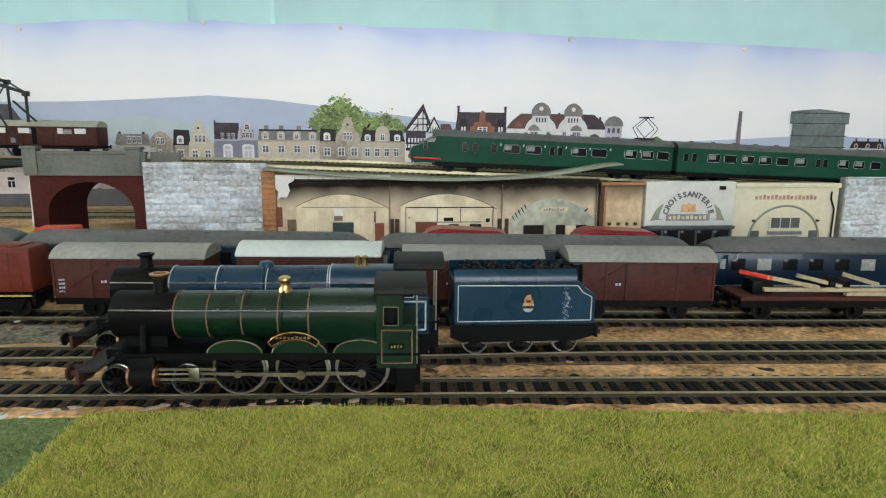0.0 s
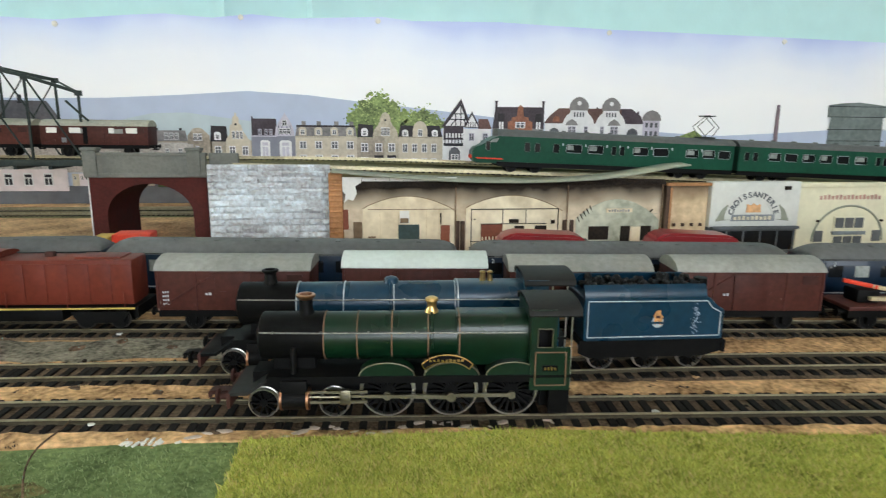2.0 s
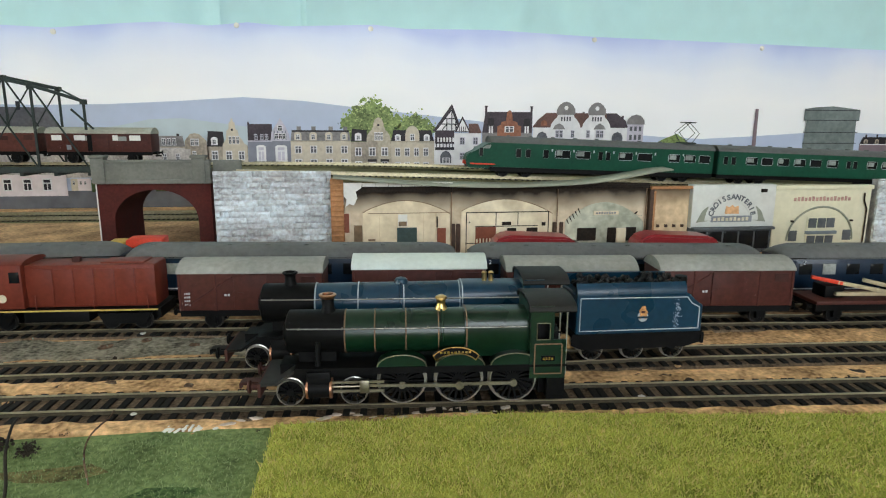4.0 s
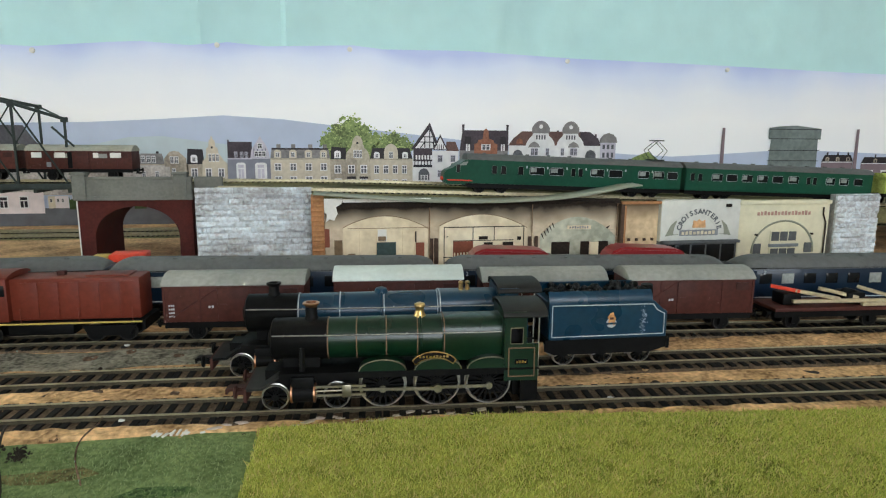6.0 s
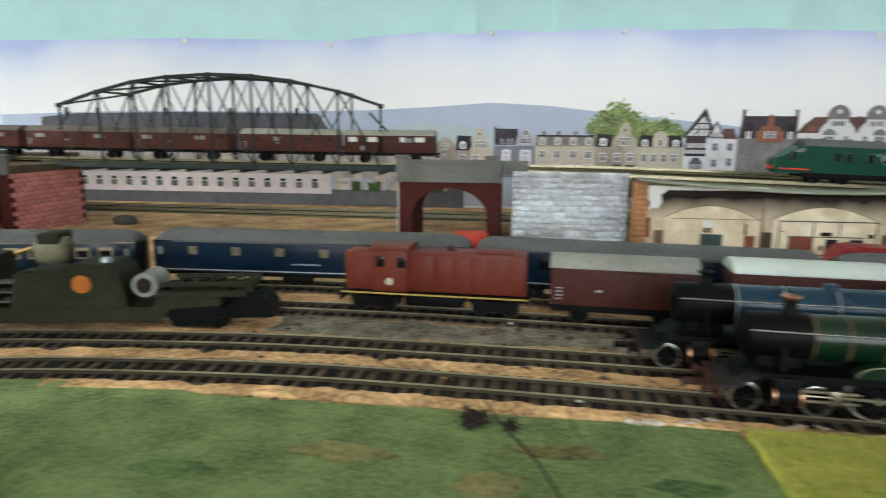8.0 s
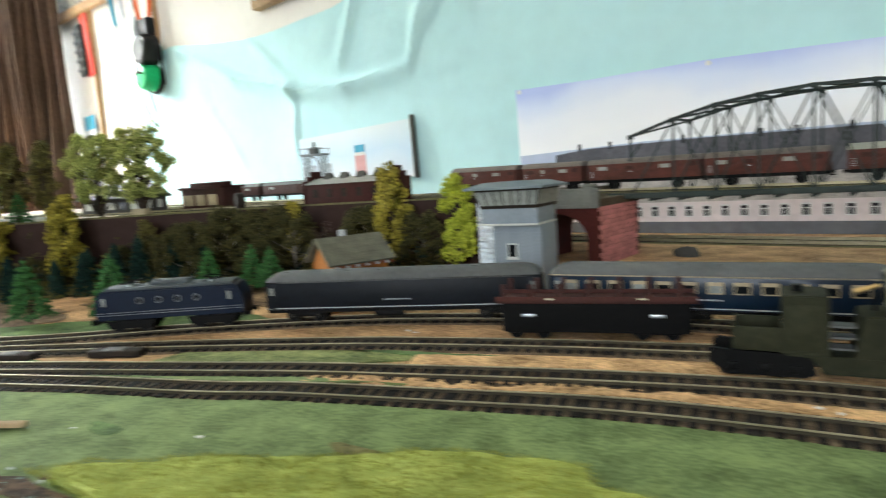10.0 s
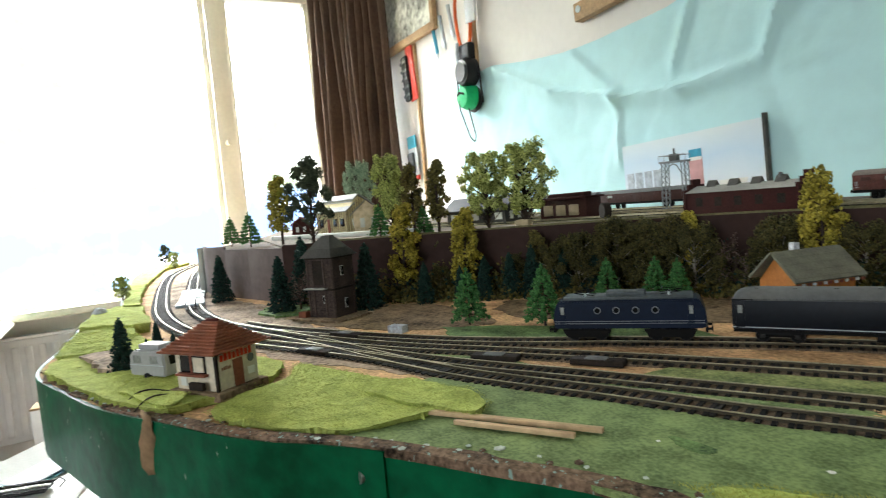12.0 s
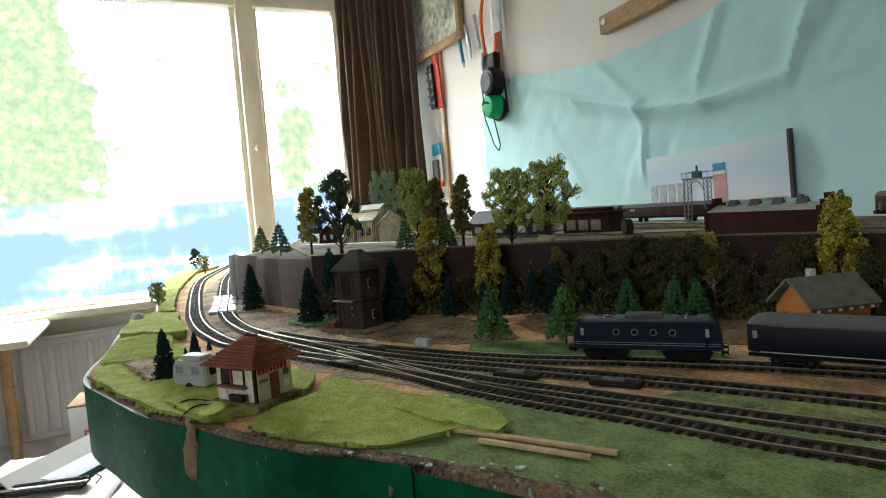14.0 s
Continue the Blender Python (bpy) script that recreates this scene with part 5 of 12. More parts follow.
    part("drag_box", box(rear - 0.012, rear + 0.001, -0.009, 0.009, 0.004, foot - 0.001), "loco_black", L)
    return L


GREEN = dict(zc=0.0338, r=0.0104, foot=0.0205, sb=-0.0008, joint=0.0258, firebox=0.0825, cab=0.1128, rear=0.1305, chimney=0.0178, dome=0.0718, top=0.0522, cap="copper", valve=True,
             bands=(0.0262, 0.0402, 0.0548, 0.0702), beam=-0.0128, bogie2=0.0300, drivers=(0.0528, 0.0800, 0.1060), R=0.0113, cabtop=0.0512)
BLUE = dict(zc=0.0345, r=0.0108, foot=0.0200, sb=0.0035, joint=0.0316, firebox=0.1110, cab=0.1450, rear=0.1660, chimney=0.0180, dome=0.0785, top=0.0520, cap="loco_black", valve=False,
            bands=(0.0322, 0.0552, 0.0800, 0.1105), beam=-0.0145, bogie2=0.0300, drivers=(0.0480, 0.0765, 0.1055), R=0.0110, cabtop=0.0515)


def aim(line, x, y_shift=0.0):
    m = on_track(line, x)
    return m @ Matrix.Translation((0, y_shift, 0))


front, second, third, fourth = LINES["front"], LINES["second"], LINES["third"], LINES["fourth"]
g = aim(front, 1.345) @ Matrix.Translation((-0.0545, 0, 0))
steam_loco("green_locomotive", g, "dark green steam locomotive with copper chimney cap, no tender", "loco_green", "lining_orange", GREEN)
b = aim(second, 1.345) @ Matrix.Translation((-0.0765, 0, 0))
steam_loco("blue_locomotive", b, "blue steam locomotive with white lining and black smokebox", "loco_blue", "lining_white", BLUE)

# blue tender
T = thing("tender", "blue six-wheeled tender with white lining and coal load", "tender", aim(second, 1.478))
side = [(-0.0345, 0.0175), (0.0385, 0.0175), (0.0385, 0.0330), (0.0335, 0.0355), (0.0305, 0.0395), (-0.0345, 0.0400)]
tank = prism(side, -0.0158, 0.0158, "y")
bmesh.ops.bevel(tank, geom=list(tank.edges), offset=0.0005, segments=1, affect="EDGES")
tk = part("tank", tank, "loco_blue", T)
flare = [(-0.0158, 0.0396), (-0.0157, 0.0415), (-0.0150, 0.0435), (-0.0138, 0.0452), (-0.0126, 0.0460), (-0.0122, 0.0456), (-0.0132, 0.0440), (-0.0140, 0.0396)]
for s in (-1, 1):
    part("coping", prism([(s * a, z) for a, z in flare], -0.0345, 0.0285, "x"), "loco_blue", tk)
rnd = random.Random(4)
coal = bmesh.new()
for i in range(150):
    c = Vector((rnd.uniform(-0.031, 0.027), rnd.uniform(-0.0112, 0.0112), rnd.uniform(0.041, 0.0452)))
    q = rnd.uniform(0.0012, 0.0026)
    bmesh.ops.create_icosphere(coal, subdivisions=1, radius=q, matrix=Matrix.Translation(c) @ Euler((rnd.random() * 6, rnd.random() * 6, 0)).to_matrix().to_4x4() @ Matrix.Diagonal((1, rnd.uniform(0.6, 1.2), rnd.uniform(0.6, 1), 1)))
tagged(part("coal", coal, "coal", T, "heap of black coal"), kind="stuff")
part("filler", tube((0.0325, 0, 0.036), (0.0325, 0, 0.046), 0.004, 0.0034, 16), "loco_black", T)
for s in (-1, 1):
    inset = [(-0.0325, 0.0195), (0.0365, 0.0195), (0.0365, 0.0318), (0.0318, 0.0342), (0.0290, 0.0378), (-0.0325, 0.0383)]
    lined_panel(tk, inset, s * 0.0159, "lining_white", 0.00032)
    cr = part("crest", lathe([(0.0030, -0.0002), (0.0030, 0.0002)], (0.0035, s * 0.0160, 0.0272), "y", 16), "lining_white", tk, "round white and gold crest")
    part("crest_beast", prism([(0.0012, 0.0262), (0.0018, 0.0290), (0.0010, 0.0306), (0.0026, 0.0330), (0.0046, 0.0334), (0.0050, 0.0312), (0.0062, 0.0300), (0.0056, 0.0280), (0.0060, 0.0262), (0.0046, 0.0256), (0.0040, 0.0276), (0.0028, 0.0276), (0.0024, 0.0258)], s * 0.01605, s * 0.01640, "y"), "crest", cr)
    part("crest_shield", box(0.0024, 0.0046, s * 0.01635 - 0.0001, s * 0.01635 + 0.0001, 0.0292, 0.0306), "buffer_red", cr)
    part("crest_ring", prism([(0.0004, 0.0262), (0.0066, 0.0262), (0.0066, 0.0274), (0.0004, 0.0274)], s * 0.01630, s * 0.01645, "y"), "loco_blue", cr)
    flecks = bmesh.new()
    for k in range(70):
        fx, fz = 0.0232 + rnd.gauss(0, 0.0010), 0.0205 + 0.0165 * rnd.random()
        fq = rnd.uniform(0.00008, 0.00032)
        prism([(fx - fq, fz - fq), (fx + fq * 0.8, fz - fq * 1.4), (fx + fq, fz + fq), (fx - fq * 0.7, fz + fq * 1.3)], s * 0.01586, s * (0.01592 + 0.0000004 * k), "y", flecks)
    tagged(part("scuff", flecks, "scratch", tk, "pale rubbed patch"), kind="stuff")
    part("frame", prism([(-0.036, 0.0165), (0.0395, 0.0165), (0.0395, 0.0105), (0.030, 0.0078), (-0.030, 0.0078), (-0.036, 0.0105)], s * 0.0138, s * 0.0130, "y"), "loco_black", T)
for x in (-0.0225, 0.0015, 0.0255):
    axle_pair(T, x, 0.0066, 14)
part("underframe", box(-0.036, 0.0395, -0.0150, 0.0150, 0.0150, 0.0176), "loco_black", T)
part("buffer_beam", box(0.0395, 0.0410, -0.0150, 0.0150, 0.0100, 0.0165), "loco_black", T)
part("coupling_hook", box(0.041, 0.047, -0.0025, 0.0025, 0.0075, 0.0095, 0.0004), "buffer_red", T)


def under(parent, half, y=0.0135, wheels=(), r=0.0058, z=0.0135):
    part("underframe", box(-half, half, -y, y, z - 0.003, z), "loco_black", parent)
    for s in (-1, 1):
        part("sole_bar", box(-half, half, s * y - 0.0006, s * y + 0.0006, z - 0.0042, z), "loco_black", parent)
        for e in (-1, 1):
            part("buffer", lathe([(0.0012, 0), (0.0012, e * 0.004), (0.0026, e * 0.0042), (0.0026, e * 0.005)], (e * half, s * 0.0098, z - 0.0018), "x", 12), "loco_black", parent)
    for x in wheels:
        axle_pair(parent, x, r, 0)
        for s in (-1, 1):
            part("axle_box", box(x - 0.0025, x + 0.0025, s * 0.0108 - 0.0012, s * 0.0108 + 0.0012, r - 0.002, z - 0.003, 0.0004), "loco_black", parent)


def arc_roof(half, w, z0, rise, t=0.0008, n=14, over=0.0008):
    top = [(w * math.sin(a), z0 + rise * (math.cos(a) - math.cos(1.2)) / (1 - math.cos(1.2))) for a in [(-1.2 + 2.4 * k / n) for k in range(n + 1)]]
    wmax = top[-1][0]
    top = [(y * w / wmax, z) for y, z in top]
    return prism(top + [(w, z0 - t), (-w, z0 - t)], -half - over, half + over, "x")


def dome_roof(half, w, z0, rise, end=0.016, n=16):
    """A coach roof whose ends curve down to the eaves."""
    bm = bmesh.new()
    xs = [-half + end * (1 - math.cos(math.pi / 2 * k / 6)) for k in range(7)]
    xs = xs + [-x for x in xs[::-1]]
    rows = []
    for x in xs:
        q = max(0.0, (abs(x) - (half - end)) / end)
        f = math.sqrt(max(0.0, 1 - q * q)) * 0.86 + 0.14
        row = []
        for k in range(n + 1):
            a = -1.25 + 2.5 * k / n
            y = w * math.sin(a) / math.sin(1.25) * (1 - 0.10 * q * q)
            row.append(bm.verts.new((x, y, z0 + rise * f * (math.cos(a) - math.cos(1.25)) / (1 - math.cos(1.25)))))
        rows.append(row)
    for a, b in zip(rows, rows[1:]):
        for k in range(n):
            bm.faces.new((a[k], a[k + 1], b[k + 1], b[k]))
    low = [bm.verts.new((v.co.x, v.co.y, z0 - 0.001)) for v in [r[0] for r in rows] + [r[-1] for r in rows[::-1]]]
    ring = [r[0] for r in rows] + [r[-1] for r in rows[::-1]]
    m_ = len(rows)
    for i in range(len(ring)):
        k = (i + 1) % len(ring)
        if i in (m_ - 1, 2 * m_ - 1):
            continue
        bm.faces.new((ring[i], ring[k], low[k], low[i]))
    bm.faces.new(low)
    bm.faces.new(rows[0] + [low[-1], low[0]])
    bm.faces.new(rows[-1] + [low[m_], low[m_ - 1]])
    return bm


def van(m, length, label, body="van_brown", roof="roof_pale", height=0.0385, bays=4, group="goods vans", marks=True):
    v = thing("goods_van", label, "goods wagon", m, group)
    h = length / 2
    bd = part("body", box(-h, h, -0.0148, 0.0148, 0.0135, height, 0.0004), body, v)
    for s in (-1, 1):
        for i in range(bays + 1):
            x = -h + 0.0006 + (length - 0.0012) * i / bays
            part("post", box(x - 0.0007, x + 0.0007, s * 0.0150 - 0.0004, s * 0.0150 + 0.0004, 0.0135, height - 0.0005), body, bd)
        door = part("door", box(-0.0105, 0.0105, s * 0.0153 - 0.0005, s * 0.0153 + 0.0005, 0.0140, height - 0.0012, 0.0003), body, bd)
        part("door_rail", box(-0.0125, 0.0225, s * 0.0158 - 0.0003, s * 0.0158 + 0.0003, height - 0.0022, height - 0.0014), body, door)
        part("latch", box(-0.0085, -0.0045, s * 0.0160 - 0.0003, s * 0.0160 + 0.0003, 0.0250, 0.0256), body, door)
        brace = [(-h + 0.002, 0.015), (-0.0115, height - 0.003)]
        part("brace", tube((brace[0][0], s * 0.0150, brace[0][1]), (brace[1][0], s * 0.0150, brace[1][1]), 0.0005, 0.0005, 5), body, bd)
        part("vent", box(h - 0.013, h - 0.004, s * 0.0150 - 0.0003, s * 0.0150 + 0.0003, height - 0.0085, height - 0.0030), "van_brown_dark", bd)
        if group == "upper line vans":
            for x in (-h * 0.72, -h * 0.20, h * 0.42):
                part("hatch", box(x - 0.0065, x + 0.0065, s * 0.0153 - 0.0003, s * 0.0153 + 0.0003, height - 0.0090, height - 0.0040, 0.0002), "roof_pale" if (x * 977) % 1 > 0.45 else "van_brown_dark", bd)
        if marks:
            for k in range(4):
                bars(bd, -h + 0.0035, -h + 0.0075, s * 0.0152, 0.0170 + k * 0.0024, 0.0013, 3, "lining_white")
            bars(bd, -0.0165, -0.0125, s * 0.0152, 0.0230, 0.0018, 2, "lining_white")
    part("roof", arc_roof(h, 0.0156, height, 0.0065), roof, v)
    under(v, h, wheels=(-h * 0.58, h * 0.58))
    part("coupling_hook", box(h, h + 0.006, -0.0022, 0.0022, 0.0075, 0.0092), "loco_black", v)
    return v


# third track, left to right: diesel, vans, loaded flat
# flat wagon and crane stand off it, placed to fit the camera's view
F = thing("flat_wagon", "reddish-brown bogie flat wagon with stake sides", "goods wagon", pose(0.711, 1.192, -0.0045, 0, 0, 20.5))
part("deck", box(-0.070, 0.070, -0.0140, 0.0140, 0.0270, 0.0295, 0.0004), "van_brown_dark", F)
part("frame_box", box(-0.066, 0.066, -0.0132, 0.0132, 0.0055, 0.0270, 0.0010), "matt_black", F)
for s in (-1, 1):
    part("side_rail", box(-0.070, 0.070, s * 0.0142 - 0.0006, s * 0.0142 + 0.0006, 0.0290, 0.0322), "van_brown", F)
    for i in range(7):
        x = -0.064 + i * 0.0205
        part("stake", box(x - 0.0017, x + 0.0017, s * 0.0140 - 0.0007, s * 0.0140 + 0.0007, 0.0300, 0.0415), "van_brown_dark", F)
    for x in (-0.030, 0.034):
        part("label_plate", box(x - 0.003, x + 0.003, s * 0.0150 - 0.0002, s * 0.0150 + 0.0002, 0.0300, 0.0312), "pale_plate", F)
for c in (-0.046, 0.044):
    bg_ = part("bogie", box(c - 0.017, c + 0.017, -0.0128, 0.0128, 0.0045, 0.0120, 0.001), "loco_black", F)
    for x in (c - 0.010, c + 0.010):
        axle_pair(F, x, 0.0055, 0)
    part("axle_spring", box(c - 0.005, c + 0.005, -0.0142, -0.0126, 0.0170, 0.0195, 0.0006), "silver", bg_)
for e in (-1, 1):
    for q in (-0.0098, 0.0098):
        part("buffer", lathe([(0.0012, 0), (0.0012, e * 0.004), (0.0026, e * 0.0042), (0.0026, e * 0.005)], (e * 0.070, q, 0.0200), "x", 12), "loco_black", F)

C = thing("crane_wagon", "olive-green army crane wagon with lamp and coiled drum", "crane wagon", pose(0.902, 1.1685, -0.0045, 0, 0, 10.3))
low = [(-0.0640, 0.0165), (-0.0638, 0.0490), (-0.0417, 0.0487), (-0.0417, 0.0165), (-0.0300, 0.0165), (-0.0273, 0.0385), (-0.0228, 0.0395), (0.0050, 0.0400), (0.0082, 0.0447), (0.0318, 0.0442), (0.0374, 0.0380), (0.0393, 0.0160), (0.0560, 0.0160), (0.0586, 0.0225), (0.0980, 0.0225), (0.0980, 0.0165), (0.0660, 0.0160), (0.0600, 0.0070), (-0.0445, 0.0070), (-0.0465, 0.0120), (-0.0500, 0.0160)]
hull = prism(low, -0.0145, 0.0145, "y")
bmesh.ops.bevel(hull, geom=list(hull.edges), offset=0.0006, segments=2, affect="EDGES")
hl = part("hull", hull, "olive", C)
for s in (-1, 1):
    part("disc", lathe([(0.0058, -0.0003), (0.0058, 0.0003)], (0.0136, s * 0.0148, 0.0320), "y", 22), "orange", hl, "orange round marking")
    part("rib", box(-0.062, 0.060, s * 0.0147 - 0.0004, s * 0.0147 + 0.0004, 0.0160, 0.0168), "olive", hl)
    part("rib", box(-0.027, 0.036, s * 0.0147 - 0.0004, s * 0.0147 + 0.0004, 0.0372, 0.0380), "olive", hl)
    part("cab_door", box(-0.061, -0.045, s * 0.0147 - 0.0003, s * 0.0147 + 0.0003, 0.0190, 0.0440, 0.0003), "olive", hl)
    for c, w_ in ((-0.0735, 0.0265), (0.083, 0.020)):
        part("bogie_side", prism([(c - w_, 0.0150), (c - w_ * 0.92, 0.0178), (c - w_ * 0.70, 0.0172), (c + w_ * 0.85, 0.0165), (c + w_ * 0.98, 0.0120), (c + w_, 0.0060), (c + w_ * 0.82, 0.0040), (c - w_ * 0.62, 0.0035), (c - w_ * 0.88, 0.0075), (c - w_, 0.0100)], s * 0.0140, s * 0.0112, "y"), "loco_black", C)
        for q in (-0.55, 0.05, 0.62):
            part("axle_box", box(c + w_ * q - 0.0024, c + w_ * q + 0.0024, s * 0.0146 - 0.0008, s * 0.0146 + 0.0008, 0.0060, 0.0108, 0.0005), "loco_black", C)
tub = part("tub", box(-0.0873, -0.0640, -0.0140, 0.0140, 0.0175, 0.0195, 0.0003), "olive", C, "open olive tub at the end")
for s in (-1, 1):
    part("tub_side", box(-0.0873, -0.0640, s * 0.0140 - 0.0006, s * 0.0140 + 0.0006, 0.0178, 0.0310, 0.0003), "olive", tub)
part("tub_end", box(-0.0880, -0.0868, -0.0142, 0.0142, 0.0178, 0.0320, 0.0003), "olive", tub)
# dark sheet paints the shade inside the open tub
part("tub_shade", sheet([(-0.0862, -0.0128), (-0.0645, -0.0128), (-0.0645, 0.0128), (-0.0862, 0.0128)], 0.0235, 0.004, 0.001, 7), "tuft_dark", tub, "dark sheet painting the shade inside the tub")
for s in (-1, 1):
    for x in (-0.0862, -0.0740):
        part("tub_rib", box(x - 0.0007, x + 0.0007, s * 0.0149 - 0.0004, s * 0.0149 + 0.0004, 0.0180, 0.0305), "olive", tub)
for z in (0.020, 0.026, 0.032):
    part("step", box(-0.0410, -0.0295, -0.0120, -0.0020, z, z + 0.0010), "roof_grey", hl)
for c in (-0.078, 0.082):
    for x in (c - 0.012, c, c + 0.012):
        axle_pair(C, x, 0.0053, 0)
lamp = part("searchlight", lathe([(0.0090, -0.0085), (0.0102, -0.0075), (0.0098, 0.0050), (0.0070, 0.0085), (0.0020, 0.0095)], (-0.0080, 0, 0.0520), "x", 24), "lamp_olive", C, "olive searchlight on a yoke")
part("lens", lathe([(0.0082, -0.0094), (0.0082, -0.0084)], (-0.0080, 0, 0.0520), "x", 24), "glass_dark", lamp)
part("visor", box(-0.0140, -0.0010, -0.0095, 0.0095, 0.0560, 0.0632, 0.0016), "olive", lamp)
for x in (-0.0205, 0.0015):
    part("yoke", tube((x, 0, 0.0395), (x, 0, 0.0550), 0.0010, 0.0010, 8), "loco_black", lamp)
part("jib", tube((-0.0300, -0.004, 0.0500), (-0.0190, -0.002, 0.0535), 0.0016, 0.0010, 8), "brass", lamp)
part("hatch", lathe([(0.0034, 0.0), (0.0032, 0.0024), (0.0018, 0.0030)], (0.0260, -0.006, 0.0445), "z", 14), "silver", C)
part("exhaust", tube((-0.0560, 0, 0.0485), (-0.0560, 0, 0.0525), 0.0022, 0.0030, 12), "loco_black", C)
drum = part("drum", lathe([(0.0058, -0.0115), (0.0078, -0.0110), (0.0078, -0.0095), (0.0072, -0.0090), (0.0072, 0.0090), (0.0078, 0.0095), (0.0078, 0.0115)], (0.0500, 0, 0.0300), "y", 28), "roof_pale", C, "pale grey drum with a dark disc for its bore")
# dark disc paints the shaded bore, the drum itself is closed
part("bore_disc", lathe([(0.0050, -0.0119), (0.0050, -0.0112)], (0.0500, 0, 0.0300), "y", 22), "beam_dark", drum)
jb = bmesh.new()
for s in (-1, 1):
    box(0.062, 0.118, s * 0.0125 - 0.001, s * 0.0125 + 0.001, 0.0300, 0.0322, 0, jb)
    box(0.058, 0.114, s * 0.0125 - 0.001, s * 0.0125 + 0.001, 0.0225, 0.0262, 0, jb)
for i in range(5):
    x = 0.064 + i * 0.0104
    tube((x, -0.0125, 0.0300), (x + 0.009, 0.0125, 0.0300), 0.0010, 0.0010, 5, jb)
    tube((x, 0.0125, 0.0300), (x + 0.009, -0.0125, 0.0300), 0.0010, 0.0010, 5, jb)
tube((0.116, -0.0135, 0.0290), (0.116, 0.0135, 0.0290), 0.0030, 0.0030, 10, jb)
part("crane_jib", jb, "olive", C, "flat lattice jib")
part("runner_truck", prism([(0.098, 0.0160), (0.124, 0.0230), (0.130, 0.0150), (0.130, 0.0080), (0.102, 0.0080)], -0.0115, 0.0115, "y"), "loco_black", C)

D_ = thing("diesel_locomotive", "brick-red diesel shunter with yellow-edged walkway", "locomotive", aim(third, 1.1335))
part("walkway", box(-0.0640, 0.0640, -0.0150, 0.0150, 0.0138, 0.0152, 0.0003), "loco_black", D_)
for s in (-1, 1):
    part("edge_stripe", box(-0.0640, 0.0640, s * 0.0152 - 0.0004, s * 0.0152 + 0.0004, 0.0139, 0.0149), "yellow", D_)
long_ = part("long_hood", box(-0.0175, 0.0625, -0.0108, 0.0108, 0.0152, 0.0432, 0.0016), "diesel_red", D_)
short = part("short_hood", box(-0.0625, -0.0420, -0.0108, 0.0108, 0.0152, 0.0420, 0.0016), "diesel_red", D_)
cabd = part("cab", box(-0.0425, -0.0172, -0.0140, 0.0140, 0.0152, 0.0450, 0.0012), "diesel_red", D_)
part("cab_roof", arc_roof(0.0130, 0.0142, 0.0445, 0.0026), "diesel_red", cabd).location.x = -0.0298
for s in (-1, 1):
    for x in (-0.0395, -0.0245):
        part("cab_window", box(x, x + 0.0060, s * 0.0141 - 0.0003, s * 0.0141 + 0.0003, 0.0325, 0.0395, 0.0002), "glass_dark", cabd)
    part("badge", lathe([(0.0026, -0.0002), (0.0026, 0.0002)], (-0.0300, s * 0.0143, 0.0225), "y", 16), "pale_plate", cabd)
    for i in range(6):
        x = -0.012 + i * 0.0125
        part("panel_door", box(x, x + 0.0115, s * 0.0109 - 0.0003, s * 0.0109 + 0.0003, 0.0170, 0.0405, 0.0002), "diesel_red", long_)
    for x in (-0.058, -0.046, -0.010, 0.025, 0.058):
        part("rail_post", tube((x, s * 0.0146, 0.015), (x, s * 0.0146, 0.024), 0.0003, 0.0003, 5), "diesel_red", D_)
    for c in (-0.042, 0.042):
        part("bogie_side", prism([(c - 0.017, 0.0115), (c + 0.017, 0.0115), (c + 0.013, 0.0045), (c - 0.013, 0.0045)], s * 0.0125, s * 0.0108, "y"), "loco_black", D_)
part("exhaust", box(0.008, 0.013, -0.002, 0.002, 0.0430, 0.0462, 0.0004), "van_brown_dark", long_)
for z in (0.0438,):
    part("roof_hatch", box(0.028, 0.055, -0.0075, 0.0075, z - 0.001, z + 0.0004, 0.0004), "diesel_red", long_)
for c in (-0.042, 0.042):
    for x in (c - 0.010, c + 0.010):
        axle_pair(D_, x, 0.0056, 0)
part("fuel_tank", box(-0.020, 0.020, -0.012, 0.012, 0.0055, 0.0135, 0.001), "loco_black", D_)
part("buffer_beam", box(-0.0655, -0.0635, -0.0145, 0.0145, 0.0085, 0.0150), "loco_black", D_)
part("buffer_beam", box(0.0635, 0.0655, -0.0145, 0.0145, 0.0085, 0.0150), "loco_black", D_)

van(aim(third, 1.2585), 0.0905, "brown wooden goods van with grey arched roof")
van(aim(third, 1.3640), 0.0860, "brown goods van with a clean white roof", roof="roof_white", height=0.0405)
van(aim(third, 1.4650), 0.0860, "brown goods van with pale grey roof")
van(aim(third, 1.5680), 0.0900, "brown goods van with pale grey roof and plain sides")

W = thing("flat_wagon", "brown flat wagon loaded with planks and scrap", "goods wagon", aim(third, 1.676))
part("deck", box(-0.047, 0.047, -0.0145, 0.0145, 0.0135, 0.0160, 0.0004), "van_brown", W)
under(W, 0.047, wheels=(-0.030, 0.030))
